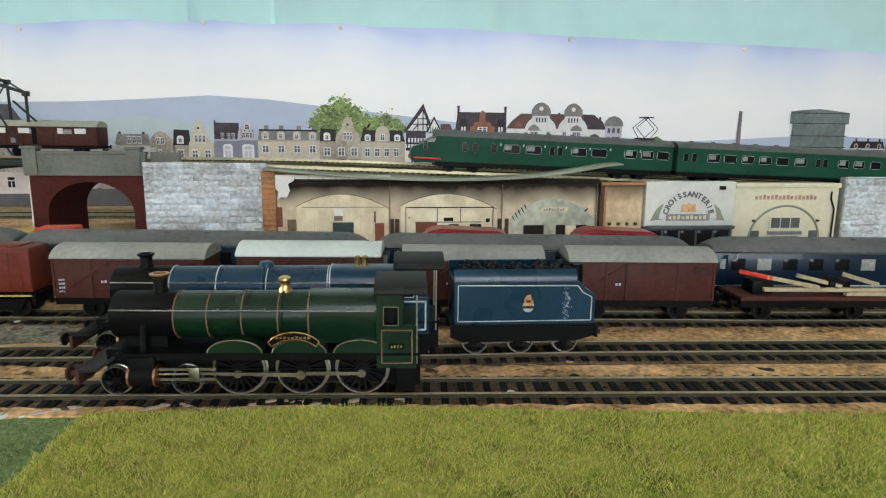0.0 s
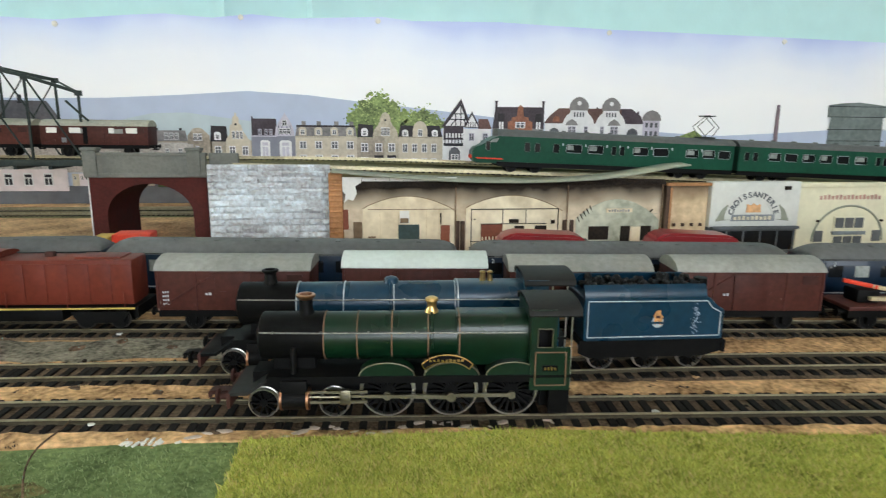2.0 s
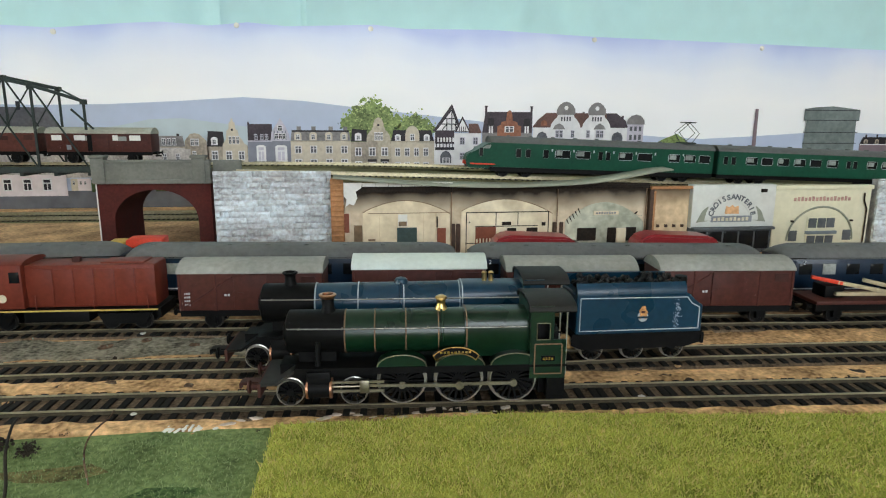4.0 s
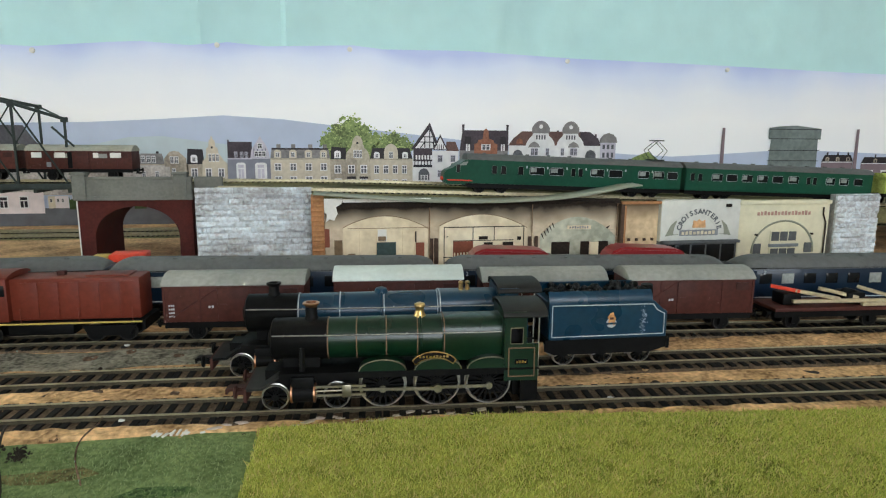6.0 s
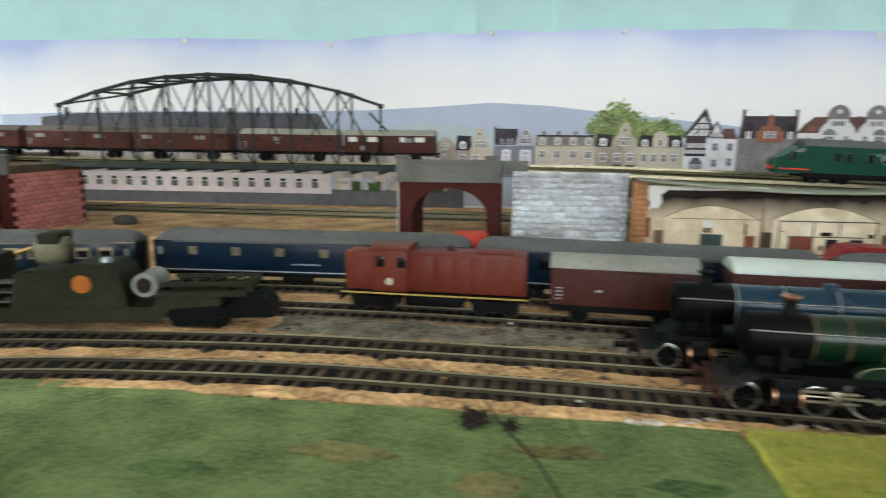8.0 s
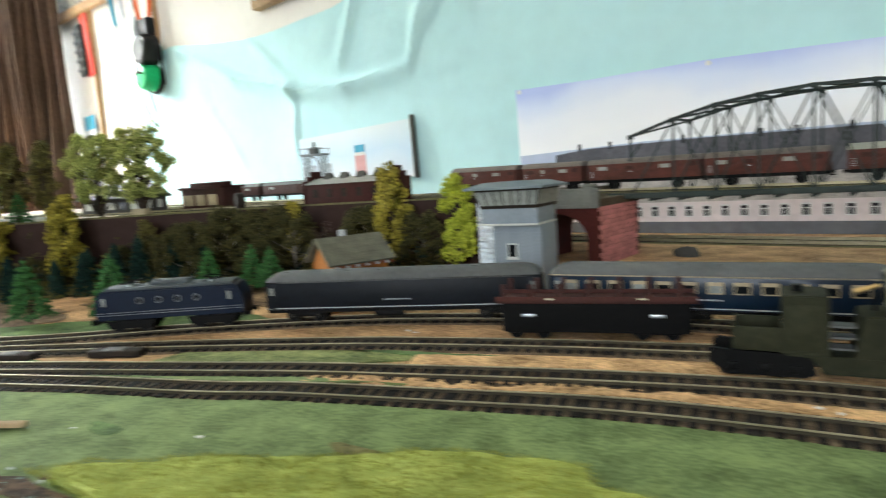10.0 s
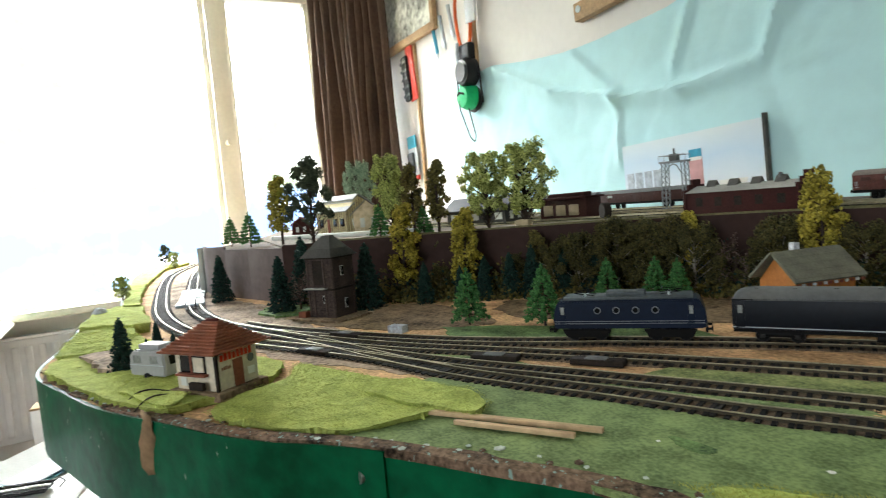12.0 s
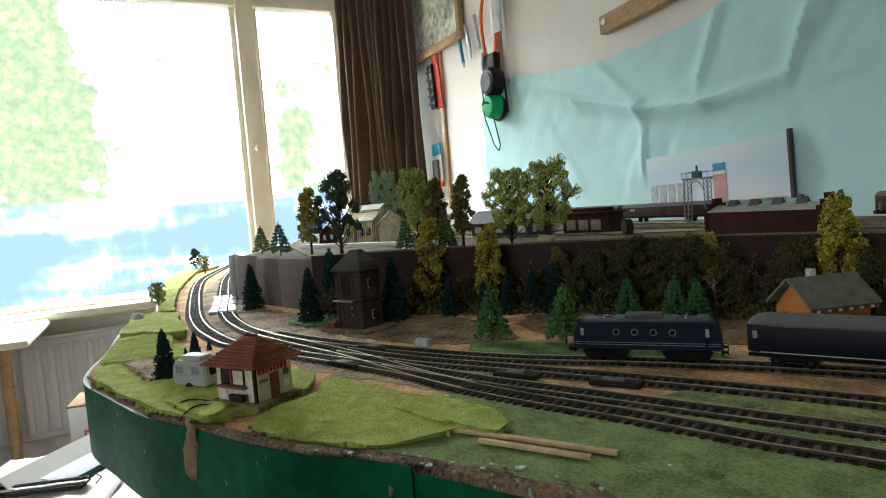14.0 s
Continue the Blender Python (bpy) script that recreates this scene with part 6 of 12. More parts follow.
for x0, y0, z0, x1, y1, z1, q in ((-0.030, -0.008, 0.0195, 0.048, -0.0095, 0.0195, "cream"), (-0.025, -0.002, 0.026, 0.005, -0.009, 0.021, "cream"), (-0.002, 0.004, 0.026, 0.022, -0.006, 0.021, "cream"), (0.028, 0.003, 0.027, 0.046, -0.006, 0.022, "cream"), (-0.040, 0.004, 0.0285, -0.022, -0.003, 0.0255, "signal_red"), (0.02, -0.0125, 0.0178, 0.047, -0.0125, 0.0178, "cream")):
    d = Vector((x1 - x0, y1 - y0, z1 - z0))
    bmq = box(-d.length / 2, d.length / 2, -0.0016, 0.0016, -0.0012, 0.0012, 0.0002)
    bmesh.ops.transform(bmq, matrix=Matrix.Translation(((x0 + x1) / 2, (y0 + y1) / 2, (z0 + z1) / 2)) @ d.to_track_quat("X", "Z").to_matrix().to_4x4(), verts=bmq.verts)
    part("load_plank", bmq, q, W, "pale loose plank" if q == "cream" else "red-tipped plank")
for x in (-0.036, 0.014):
    part("load_block", box(x, x + 0.014, -0.006, 0.008, 0.016, 0.0245, 0.001), "loco_black", W, "dark scrap block")
part("load_wheel", tube((0.018, -0.004, 0.0215), (0.018, 0.002, 0.0215), 0.0052, 0.0052, 18), "loco_black", W)


# ---------------- coaches on the fourth track ----------------
def coach(x, length, label, body="coach_blue", windows="cream", stripe=True, group="coaches", digit=False):
    h = length / 2
    # both bogies stand on the track
    p0, p1 = on_track(fourth, x - (h - 0.034) * 0.95).translation, on_track(fourth, x + (h - 0.034) * 0.95).translation
    mid_ = (p0 + p1) / 2
    c = thing("coach", label, "railway coach", pose(mid_.x, mid_.y, mid_.z, 0, 0, math.degrees(math.atan2(p1.y - p0.y, p1.x - p0.x))), group)
    bd = part("body", box(-h, h, -0.0150, 0.0150, 0.0115, 0.0365, 0.0006), body, c)
    roof = dome_roof(h - 0.0005, 0.0156, 0.0365, 0.0082)
    rf = part("roof", roof, "roof_grey", c)
    for i in range(8):
        part("roof_vent", box(-h + 0.016 + i * (length - 0.03) / 7.5, -h + 0.0195 + i * (length - 0.03) / 7.5, -0.0065, -0.0035, 0.0420, 0.0446, 0.0005), "roof_grey", rf)
    n = int(length / 0.0185)
    for s in (-1, 1):
        if windows:
            for i in range(n):
                x0 = -h + 0.012 + i * (length - 0.022) / n
                if windows == "small":
                    if i % 2 == 0 or i > n - 3:
                        continue
                    part("pane", box(x0, x0 + 0.0070, s * 0.0151 - 0.0003, s * 0.0151 + 0.0003, 0.0255, 0.0320, 0.0002), "blind_tan", bd)
                elif windows == "cream":
                    fr = part("window_frame", box(x0, x0 + 0.0108, s * 0.0151 - 0.0003, s * 0.0151 + 0.0003, 0.0238, 0.0325, 0.0002), "cream", bd)
                    part("pane", box(x0 + 0.0012, x0 + 0.0096, s * 0.0153 - 0.0003, s * 0.0153 + 0.0003, 0.0248, 0.0300), "glass_dark" if i % 3 else "glass_pale", fr)
                else:
                    part("pane", box(x0, x0 + 0.0098, s * 0.0151 - 0.0003, s * 0.0151 + 0.0003, 0.0240, 0.0320, 0.0002), "glass_pale" if i % 4 == 1 else "glass_dark", bd)
        if stripe:
            part("stripe", box(-h, h, s * 0.0151 - 0.0002, s * 0.0151 + 0.0002, 0.0128, 0.0136), "lining_white", bd)
            part("gutter", box(-h, h, s * 0.0153 - 0.0003, s * 0.0153 + 0.0003, 0.0358, 0.0366), "cream" if windows == "cream" else "loco_black", bd)
        for e in (-1, 1):
            dr_ = part("door", box(e * (h - 0.006) - 0.0035, e * (h - 0.006) + 0.0035, s * 0.0151 - 0.0003, s * 0.0151 + 0.0003, 0.0130, 0.0345, 0.0002), body, bd)
            part("door_window", box(e * (h - 0.006) - 0.0018, e * (h - 0.006) + 0.0018, s * 0.0154 - 0.0003, s * 0.0154 + 0.0003, 0.0250, 0.0315), "glass_pale", dr_)
    if digit:
        for xd in (-h + 0.0155, h - 0.0125):
            cu = bpy.data.curves.new("class_digit", "FONT")
            cu.body, cu.size, cu.extrude, cu.align_x = "2", 0.0042, 0.0001, "CENTER"
            cu.materials.append(M["lining_white"])
            ob = new("class_digit", cu)
            ob.parent = bd
            ob.matrix_local = pose(xd, -0.0156, 0.0318, 90, 0, 0)
    else:
        bars(bd, -0.012, 0.012, -0.0153, 0.0190, 0.0012, 7, "lining_white")
    part("underframe", box(-h, h, -0.0125, 0.0125, 0.0085, 0.0118), "loco_black", c)
    for e in (-1, 1):
        b_ = part("bogie", box(e * (h - 0.034) - 0.016, e * (h - 0.034) + 0.016, -0.0120, 0.0120, 0.0048, 0.0090, 0.001), "loco_black", c)
        for q in (-0.0125, 0.0125):
            axle_pair(c, e * (h - 0.034) + q, 0.0055, 0)
            part("axle_box", box(e * (h - 0.034) + q - 0.002, e * (h - 0.034) + q + 0.002, -0.0130, -0.0118, 0.0040, 0.0072, 0.0004), "cab_roof", b_)
        part("gangway", box(e * h - 0.002, e * h + 0.002, -0.006, 0.006, 0.0125, 0.0350, 0.0006), "loco_black", c)
    part("battery_box", box(-0.022, 0.004, -0.0128, -0.0085, 0.0045, 0.0088, 0.0006), "loco_black", c)
    return c


coach(0.5465, 0.2400, "dark blue-black luggage coach with grey roof and white line", "coach_dark", None)
coach(0.7745, 0.2300, "blue coach with cream window band and grey roof", "coach_blue", "cream")
coach(1.0250, 0.2540, "dark blue coach with small tan windows and grey roof", "coach_blue", "small")
coach(1.2790, 0.2400, "dark blue coach with grey roof behind the vans", "coach_blue", "plain", digit=True)
coach(1.5142, 0.2180, "dark blue coach with grey roof behind the vans", "coach_blue", "plain", digit=True)
coach(1.7530, 0.2400, "dark blue coach with grey roof and small windows", "coach_blue", "plain", digit=True)

# electric locomotive at the head of the coaches
E_ = thing("electric_locomotive", "dark blue electric locomotive with round side windows", "locomotive", aim(fourth, 0.3725))
prof = [(-0.0640, 0.0120), (-0.0655, 0.0200), (-0.0640, 0.0290), (-0.0600, 0.0375), (0.0600, 0.0375), (0.0640, 0.0290), (0.0655, 0.0200), (0.0640, 0.0120)]
eb = prism(prof, -0.0148, 0.0148, "y")
bmesh.ops.bevel(eb, geom=list(eb.edges), offset=0.0009, segments=2, affect="EDGES")
body = part("body", eb, "rail_blue", E_)
rf = part("roof", box(-0.056, 0.056, -0.0125, 0.0125, 0.0368, 0.0405, 0.0015), "loco_roof", E_)
part("roof_cover", box(-0.018, 0.016, -0.008, 0.008, 0.0400, 0.0440, 0.0012), "loco_roof", rf)
for s in (-1, 1):
    for x in (-0.0250, -0.0085, 0.0080, 0.0245):
        w = part("round_window", lathe([(0.0031, -0.0004), (0.0031, 0.0004)], (x, s * 0.0150, 0.0285), "y", 18), "dull_line", body)
        part("pane", lathe([(0.0024, -0.0006), (0.0024, 0.0006)], (x, s * 0.0150, 0.0285), "y", 18), "glass_dark", w)
    for x in (-0.0565, 0.0535):
        dr_ = part("door", box(x - 0.0028, x + 0.0028, s * 0.0150 - 0.0003, s * 0.0150 + 0.0003, 0.0145, 0.0340, 0.0002), "rail_blue", body)
        part("door_window", box(x - 0.0015, x + 0.0015, s * 0.0153 - 0.0003, s * 0.0153 + 0.0003, 0.0250, 0.0320), "glass_pale", dr_)
    for z in (0.0165, 0.0185):
        part("stripe", box(-0.0640, 0.0640, s * 0.0151 - 0.0002, s * 0.0151 + 0.0002, z, z + 0.0005), "dull_line", body)
    for c in (-0.036, 0.036):
        part("bogie_side", prism([(c - 0.022, 0.0110), (c + 0.022, 0.0110), (c + 0.018, 0.0040), (c - 0.018, 0.0040)], s * 0.0130, s * 0.0110, "y"), "loco_black", E_)
for c in (-0.036, 0.036):
    for x in (c - 0.012, c + 0.012):
        axle_pair(E_, x, 0.0066, 0)
    pa = bmesh.new()
    for s in (-0.006, 0.006):
        wire([(c + (0.008 if c < 0 else -0.008), s, 0.0408), (c - (0.010 if c < 0 else -0.010), s, 0.0432), (c + (0.006 if c < 0 else -0.006), s, 0.0450)], 0.0004, 5, pa)
    tube((c + (0.006 if c < 0 else -0.006), -0.009, 0.0450), (c + (0.006 if c < 0 else -0.006), 0.009, 0.0450), 0.0006, 0.0006, 6, pa)
    part("pantograph", pa, "loco_black", rf, "folded black pantograph")
    for s in (-0.008, 0.008):
        part("insulator", tube((c, s, 0.0400), (c, s, 0.0425), 0.0012, 0.0009, 8), "silver", rf)
for e in (-1, 1):
    bbm = part("buffer_beam", box(e * 0.0650 - 0.001, e * 0.0650 + 0.001, -0.0140, 0.0140, 0.0085, 0.0130), "loco_black", E_)
    for s in (-1, 1):
        part("buffer", lathe([(0.0012, 0), (0.0012, e * 0.004), (0.0026, e * 0.0042), (0.0026, e * 0.005)], (e * 0.065, s * 0.0098, 0.0105), "x", 12), "loco_black", bbm)

# ---------------- the printed background on the wall ----------------
def gradient(name, stops, lo, hi):
    m = bpy.data.materials.new(name)
    m.use_nodes = True
    n, l = m.node_tree.nodes, m.node_tree.links
    tc, sep, rng, ramp = n.new("ShaderNodeTexCoord"), n.new("ShaderNodeSeparateXYZ"), n.new("ShaderNodeMapRange"), n.new("ShaderNodeValToRGB")
    cloud, add = n.new("ShaderNodeTexNoise"), n.new("ShaderNodeMath")
    cloud.inputs["Scale"].default_value, cloud.inputs["Detail"].default_value = 5.0, 2
    add.operation = "MULTIPLY_ADD"
    add.inputs[1].default_value, add.inputs[2].default_value = 0.05, -0.025
    l.new(tc.outputs["Object"], cloud.inputs["Vector"])
    l.new(cloud.outputs["Fac"], add.inputs[0])
    tot = n.new("ShaderNodeMath")
    l.new(tc.outputs["Object"], sep.inputs[0])
    l.new(sep.outputs["Z"], tot.inputs[0])
    l.new(add.outputs[0], tot.inputs[1])
    rng.inputs[1].default_value, rng.inputs[2].default_value = lo, hi
    l.new(tot.outputs[0], rng.inputs[0])
    haze, mixer = n.new("ShaderNodeTexNoise"), n.new("ShaderNodeMath")  # soft printed cloud
    haze.inputs["Scale"].default_value, haze.inputs["Detail"].default_value = 4.5, 3
    l.new(tc.outputs["Object"], haze.inputs["Vector"])
    mixer.operation = "MULTIPLY_ADD"
    mixer.inputs[1].default_value = 0.5
    l.new(haze.outputs["Fac"], mixer.inputs[0])
    less = n.new("ShaderNodeMath")
    less.operation = "SUBTRACT"
    less.inputs[1].default_value = 0.27
    l.new(rng.outputs[0], less.inputs[0])
    l.new(less.outputs[0], mixer.inputs[2])
    l.new(mixer.outputs[0], ramp.inputs[0])
    e = ramp.color_ramp.elements
    while len(e) < len(stops):
        e.new(0.5)
    for el, (p, c) in zip(e, stops):
        el.position, el.color = p, (*c, 1)
    l.new(ramp.outputs[0], n["Principled BSDF"].inputs["Base Color"])
    n["Principled BSDF"].inputs["Roughness"].default_value = 0.45
    return m


SKY = gradient("printed_sky", [(0.0, (0.90, 0.92, 0.94)), (0.40, (0.92, 0.93, 0.95)), (0.66, (0.83, 0.87, 0.95)), (0.86, (0.67, 0.75, 0.94)), (1.0, (0.47, 0.56, 0.86))], 0.10, 0.285)
PY = 1.8660
top_edge = [(0.245, 0.281), (0.40, 0.279), (0.61, 0.281), (0.75, 0.277), (0.87, 0.273), (0.98, 0.283), (1.03, 0.286), (1.10, 0.282), (1.16, 0.2885), (1.22, 0.284), (1.36, 0.290), (1.41, 0.285), (1.55, 0.287), (1.74, 0.280), (2.0, 0.276), (2.3, 0.270), (2.6, 0.265)]
card = prism(top_edge + [(2.6, -0.004), (0.25, -0.004)], PY, PY + 0.0015, "y")
PR = thing("printed_backdrop", "printed card background with blue sky and a town", "backdrop print")
part("card", card, SKY, PR)


def ink(name, c, var=0.12, scale=90):
    return mat(name, c, 0.5, 0, var, scale, 0)


INK = {
    "hill": ink("ink_hill", (0.47, 0.54, 0.69), 0.06, 30), "hill2": ink("ink_hill_near", (0.46, 0.54, 0.58), 0.08, 40), "far_town": ink("ink_town", (0.45, 0.42, 0.40), 0.4, 300),
    "roof": ink("ink_roof", (0.026, 0.022, 0.025), 0.4, 300), "roof_red": ink("ink_roof_red", (0.13, 0.07, 0.06), 0.3, 300), "roof_grey": ink("ink_roof_grey", (0.10, 0.10, 0.115), 0.25, 200),
    "cream": ink("ink_cream", (0.46, 0.41, 0.32), 0.3, 220), "beige": ink("ink_beige", (0.36, 0.31, 0.25), 0.35, 220), "white": ink("ink_white", (0.74, 0.74, 0.75)), "grey": ink("ink_grey", (0.22, 0.23, 0.28)),
    "pink": ink("ink_pink", (0.74, 0.66, 0.68)), "dark": ink("ink_dark", (0.022, 0.022, 0.028)), "tree": ink("ink_tree", (0.17, 0.23, 0.08), 0.6, 300), "gas": ink("ink_gas", (0.17, 0.205, 0.20), 0.25, 120), "stack": ink("ink_stack", (0.20, 0.15, 0.17)), "road": ink("ink_road", (0.13, 0.135, 0.15), 0.2, 60),
}


def printed(name, pts, material, layer, parent=None):
    y = PY - 0.0006 * layer
    return part(name, prism(pts, y, y - 0.0004, "y"), INK[material], parent or PR)


PANE = {}


def printed_window(parent, x, z, w, h, layer, material="dark"):
    key = (w, h, material)
    if key not in PANE:
        PANE[key] = finish(box(-w / 2, w / 2, -0.0002, 0.0002, 0, h), "printed_window", INK[material], 0)
    if material == "dark" and h > 0.004:
        k2 = (w, h, "surround")
        if k2 not in PANE:
            PANE[k2] = finish(box(-w * 0.68, w * 0.68, -0.0002, 0.0002, -h * 0.10, h * 1.14), "printed_surround", INK["white"], 0)
            bm = box(-w / 2, -w * 0.08, -0.0002, 0.0002, 0, h * 0.62)
            for a, b_, c, d in ((w * 0.08, w / 2, 0, h * 0.62), (-w / 2, w / 2, h * 0.72, h)):
                box(a, b_, -0.0002, 0.0002, c, d, 0, bm)
            PANE[key] = finish(bm, "printed_window", INK["dark"], 0)
        sr = new("printed_surround", PANE[k2])
        sr.parent = parent
        sr.location = (x, PY - 0.0006 * layer, z)
    ob = new("printed_window", PANE[key])
    ob.parent = parent
    ob.location = (x, PY - 0.0006 * layer - 0.0003, z)
    return ob


def printed_house(x0, x1, eave, ridge, wall, roof, gables=(), rows=2, cols=4, base=0.05, frames="dark"):
    h = printed("printed_house", [(x0, base), (x1, base), (x1, eave), (x0, eave)], wall, 3)
    if ridge > eave:
        q = min(0.006, (x1 - x0) * 0.08)
        printed("printed_roof", [(x0 - 0.001, eave), (x1 + 0.001, eave), (x1 - q, ridge), (x0 + q, ridge)], roof, 4, h)
    for gx, gw, gz in gables:
        gpts = [(gx - gw / 2, base), (gx + gw / 2, base), (gx + gw / 2, eave + 0.001), (gx + gw * 0.28, eave + (gz - eave) * 0.45), (gx + gw * 0.22, eave + (gz - eave) * 0.62), (gx, gz), (gx - gw * 0.22, eave + (gz - eave) * 0.62), (gx - gw * 0.28, eave + (gz - eave) * 0.45), (gx - gw / 2, eave + 0.001)]
        gb = printed("printed_gable", gpts, wall, 5, h)
        printed_window(gb, gx, eave + (gz - eave) * 0.1, gw * 0.32, (gz - eave) * 0.38, 6, frames)
        for r in range(rows):
            printed_window(gb, gx, base + (eave - base) * (0.15 + 0.85 * r / rows), gw * 0.42, (eave - base) / rows * 0.52, 6, frames)
    if x1 - x0 > 0.05:
        printed("printed_cornice", [(x0, eave - 0.0006), (x1, eave - 0.0006), (x1, eave + 0.0010), (x0, eave + 0.0010)], "white", 4.6, h)
        for k in range(3):
            dx = x0 + (x1 - x0) * (k + 0.5) / 3
            printed("printed_chimney", [(dx - 0.0016, ridge - 0.001), (dx + 0.0016, ridge - 0.001), (dx + 0.0016, ridge + 0.005), (dx - 0.0016, ridge + 0.005)], "roof", 3.6, h)
            if wall != "roof_red" and ridge - eave > 0.010:
                printed("printed_dormer", [(dx - 0.004, eave + 0.002), (dx + 0.004, eave + 0.002), (dx + 0.004, eave + 0.0085), (dx, eave + 0.0105), (dx - 0.004, eave + 0.0085)], "beige", 4.7, h)
                printed_window(h, dx, eave + 0.0030, 0.0036, 0.0046, 5)
    for r in range(rows):
        for c in range(cols):
            printed_window(h, x0 + (x1 - x0) * (c + 0.5) / cols, base + (eave - base) * (0.15 + 0.85 * r / rows), (x1 - x0) / cols * 0.38, (eave - base) / rows * 0.5, 4.5, frames)
    return h


hills = [(0.25, 0.150), (0.5, 0.158), (0.85, 0.158), (0.94, 0.160), (1.05, 0.166), (1.146, 0.173), (1.24, 0.168), (1.33, 0.158), (1.45, 0.146), (1.6, 0.130), (1.86, 0.112), (1.95, 0.108), (2.05, 0.113), (2.2, 0.122), (2.4, 0.115), (2.6, 0.11), (2.6, 0.0), (0.25, 0.0)]
printed("printed_hills", hills, "hill", 1)
printed("printed_hills", [(0.88, 0.05), (0.88, 0.118), (0.95, 0.126), (1.0, 0.137), (1.05, 0.139), (1.12, 0.130), (1.2, 0.12), (1.2, 0.05)], "hill2", 2)
INK["leaf_light"], INK["leaf_dark"] = ink("ink_leaf_light", (0.36, 0.44, 0.16), 0.3, 400), ink("ink_leaf_dark", (0.06, 0.10, 0.03), 0.4, 400)
INK["leaf_mid"] = ink("ink_leaf_mid", (0.19, 0.27, 0.08), 0.4, 400)
INK["brick"], INK["lilac"], INK["plum"] = ink("ink_brick", (0.27, 0.11, 0.065), 0.35, 300), ink("ink_lilac", (0.50, 0.48, 0.56), 0.15, 200), ink("ink_plum", (0.055, 0.042, 0.052), 0.35, 300)
INK["mansard"], INK["sand"], INK["pane"], INK["trim"] = ink("ink_mansard", (0.21, 0.20, 0.20), 0.3, 260), ink("ink_sand", (0.56, 0.50, 0.40), 0.16, 160), ink("ink_pane", (0.10, 0.105, 0.12), 0.4, 300), ink("ink_trim", (0.22, 0.21, 0.21), 0.2, 200)
for cx, cz, rx, rz in ((1.352, 0.126, 0.046, 0.040), (1.425, 0.118, 0.033, 0.027)):
    printed("printed_tree", [(cx + rx * (1 + 0.10 * math.sin(a * 7) + 0.06 * math.sin(a * 17 + 1)) * math.cos(a), cz + rz * (1 + 0.10 * math.sin(a * 9) + 0.05 * math.sin(a * 19)) * math.sin(a)) for a in [2 * math.pi * k / 70 for k in range(70)]], "tree", 2.05)
rnd = random.Random(4)
for tone, lift, count, sh in (("leaf_mid", 2.2, 420, 0.0), ("leaf_dark", 2.45, 260, -0.006), ("leaf_light", 2.7, 330, 0.006)):
    bm = bmesh.new()
    for k in range(count):
        cx, cz, rx, rz = ((1.352, 0.128, 0.047, 0.044), (1.352, 0.128, 0.047, 0.044), (1.425, 0.120, 0.034, 0.030))[k % 3]
        a, q = rnd.uniform(0, 6.283), math.sqrt(rnd.random())
        q *= 1 + 0.10 * math.sin(a * 5) + 0.06 * math.sin(a * 11)
        s_ = rnd.uniform(0.0014, 0.0040) if tone == "leaf_mid" else rnd.uniform(0.0006, 0.0022)
        x_, z_ = cx + rx * q * math.cos(a) + sh * 0.6, cz + rz * q * math.sin(a) + sh
        prism([(x_ + s_ * rnd.uniform(0.5, 1.3) * math.cos(b_), z_ + s_ * rnd.uniform(0.5, 1.1) * math.sin(b_)) for b_ in [k2 * 1.047 for k2 in range(6)]], PY - 0.0006 * lift, PY - 0.0006 * lift - 0.0001 - 0.0000003 * k, "y", bm)
    tagged(part("printed_leaves", bm, INK[tone], PR), kind="stuff")


def bell(cx, w, z0, z1, cap=0.30):
    """Outline of a curved Dutch gable: shoulders, waist and a round head."""
    h = z1 - z0
    side = [(0.50, 0.0), (0.49, 0.16), (0.45, 0.30), (0.37, 0.42), (0.28, 0.50), (0.26, 0.58), (cap * 0.72, 0.62), (cap * 0.70, 0.76), (cap * 0.5, 0.90), (cap * 0.22, 0.98)]
    return [(cx - w * a, z0 + h * b_) for a, b_ in side] + [(cx, z1)] + [(cx + w * a, z0 + h * b_) for a, b_ in side[::-1]]


def rect(x0, x1, z0, z1):
    return [(x0, z0), (x1, z0), (x1, z1), (x0, z1)]


def sash(parent, x, z, w, h, layer, trim="white"):
    """A printed window: pale surround, glazing in two lights and a fanlight, a sill."""
    f = printed("printed_frame", rect(x - w * 0.64, x + w * 0.64, z - h * 0.06, z + h * 1.10), trim, layer, parent)
    for a, b_, c, d in ((-0.48, -0.07, 0.04, 0.60), (0.07, 0.48, 0.04, 0.60), (-0.48, -0.07, 0.68, 0.98), (0.07, 0.48, 0.68, 0.98)):
        printed("printed_pane", rect(x + w * a, x + w * b_, z + h * c, z + h * d), "pane", layer + 0.7, f)
    return f


def dormer(parent, x, z, w, h, wall="cream"):
    d = printed("printed_dormer", [(x - w / 2, z), (x + w / 2, z), (x + w / 2, z + h * 0.78), (x + w * 0.3, z + h * 0.95), (x, z + h), (x - w * 0.3, z + h * 0.95), (x - w / 2, z + h * 0.78)], wall, 5, parent)
    sash(d, x, z + h * 0.12, w * 0.42, h * 0.52, 5.6)
    return d


BASE = 0.050
# low brown house with a mansard, and one with a round pediment
h = printed("printed_house", rect(1.000, 1.088, BASE, 0.094), "beige", 3)
printed("printed_roof", [(0.998, 0.094), (1.052, 0.094), (1.049, 0.1110), (1.002, 0.1110)], "mansard", 4, h)
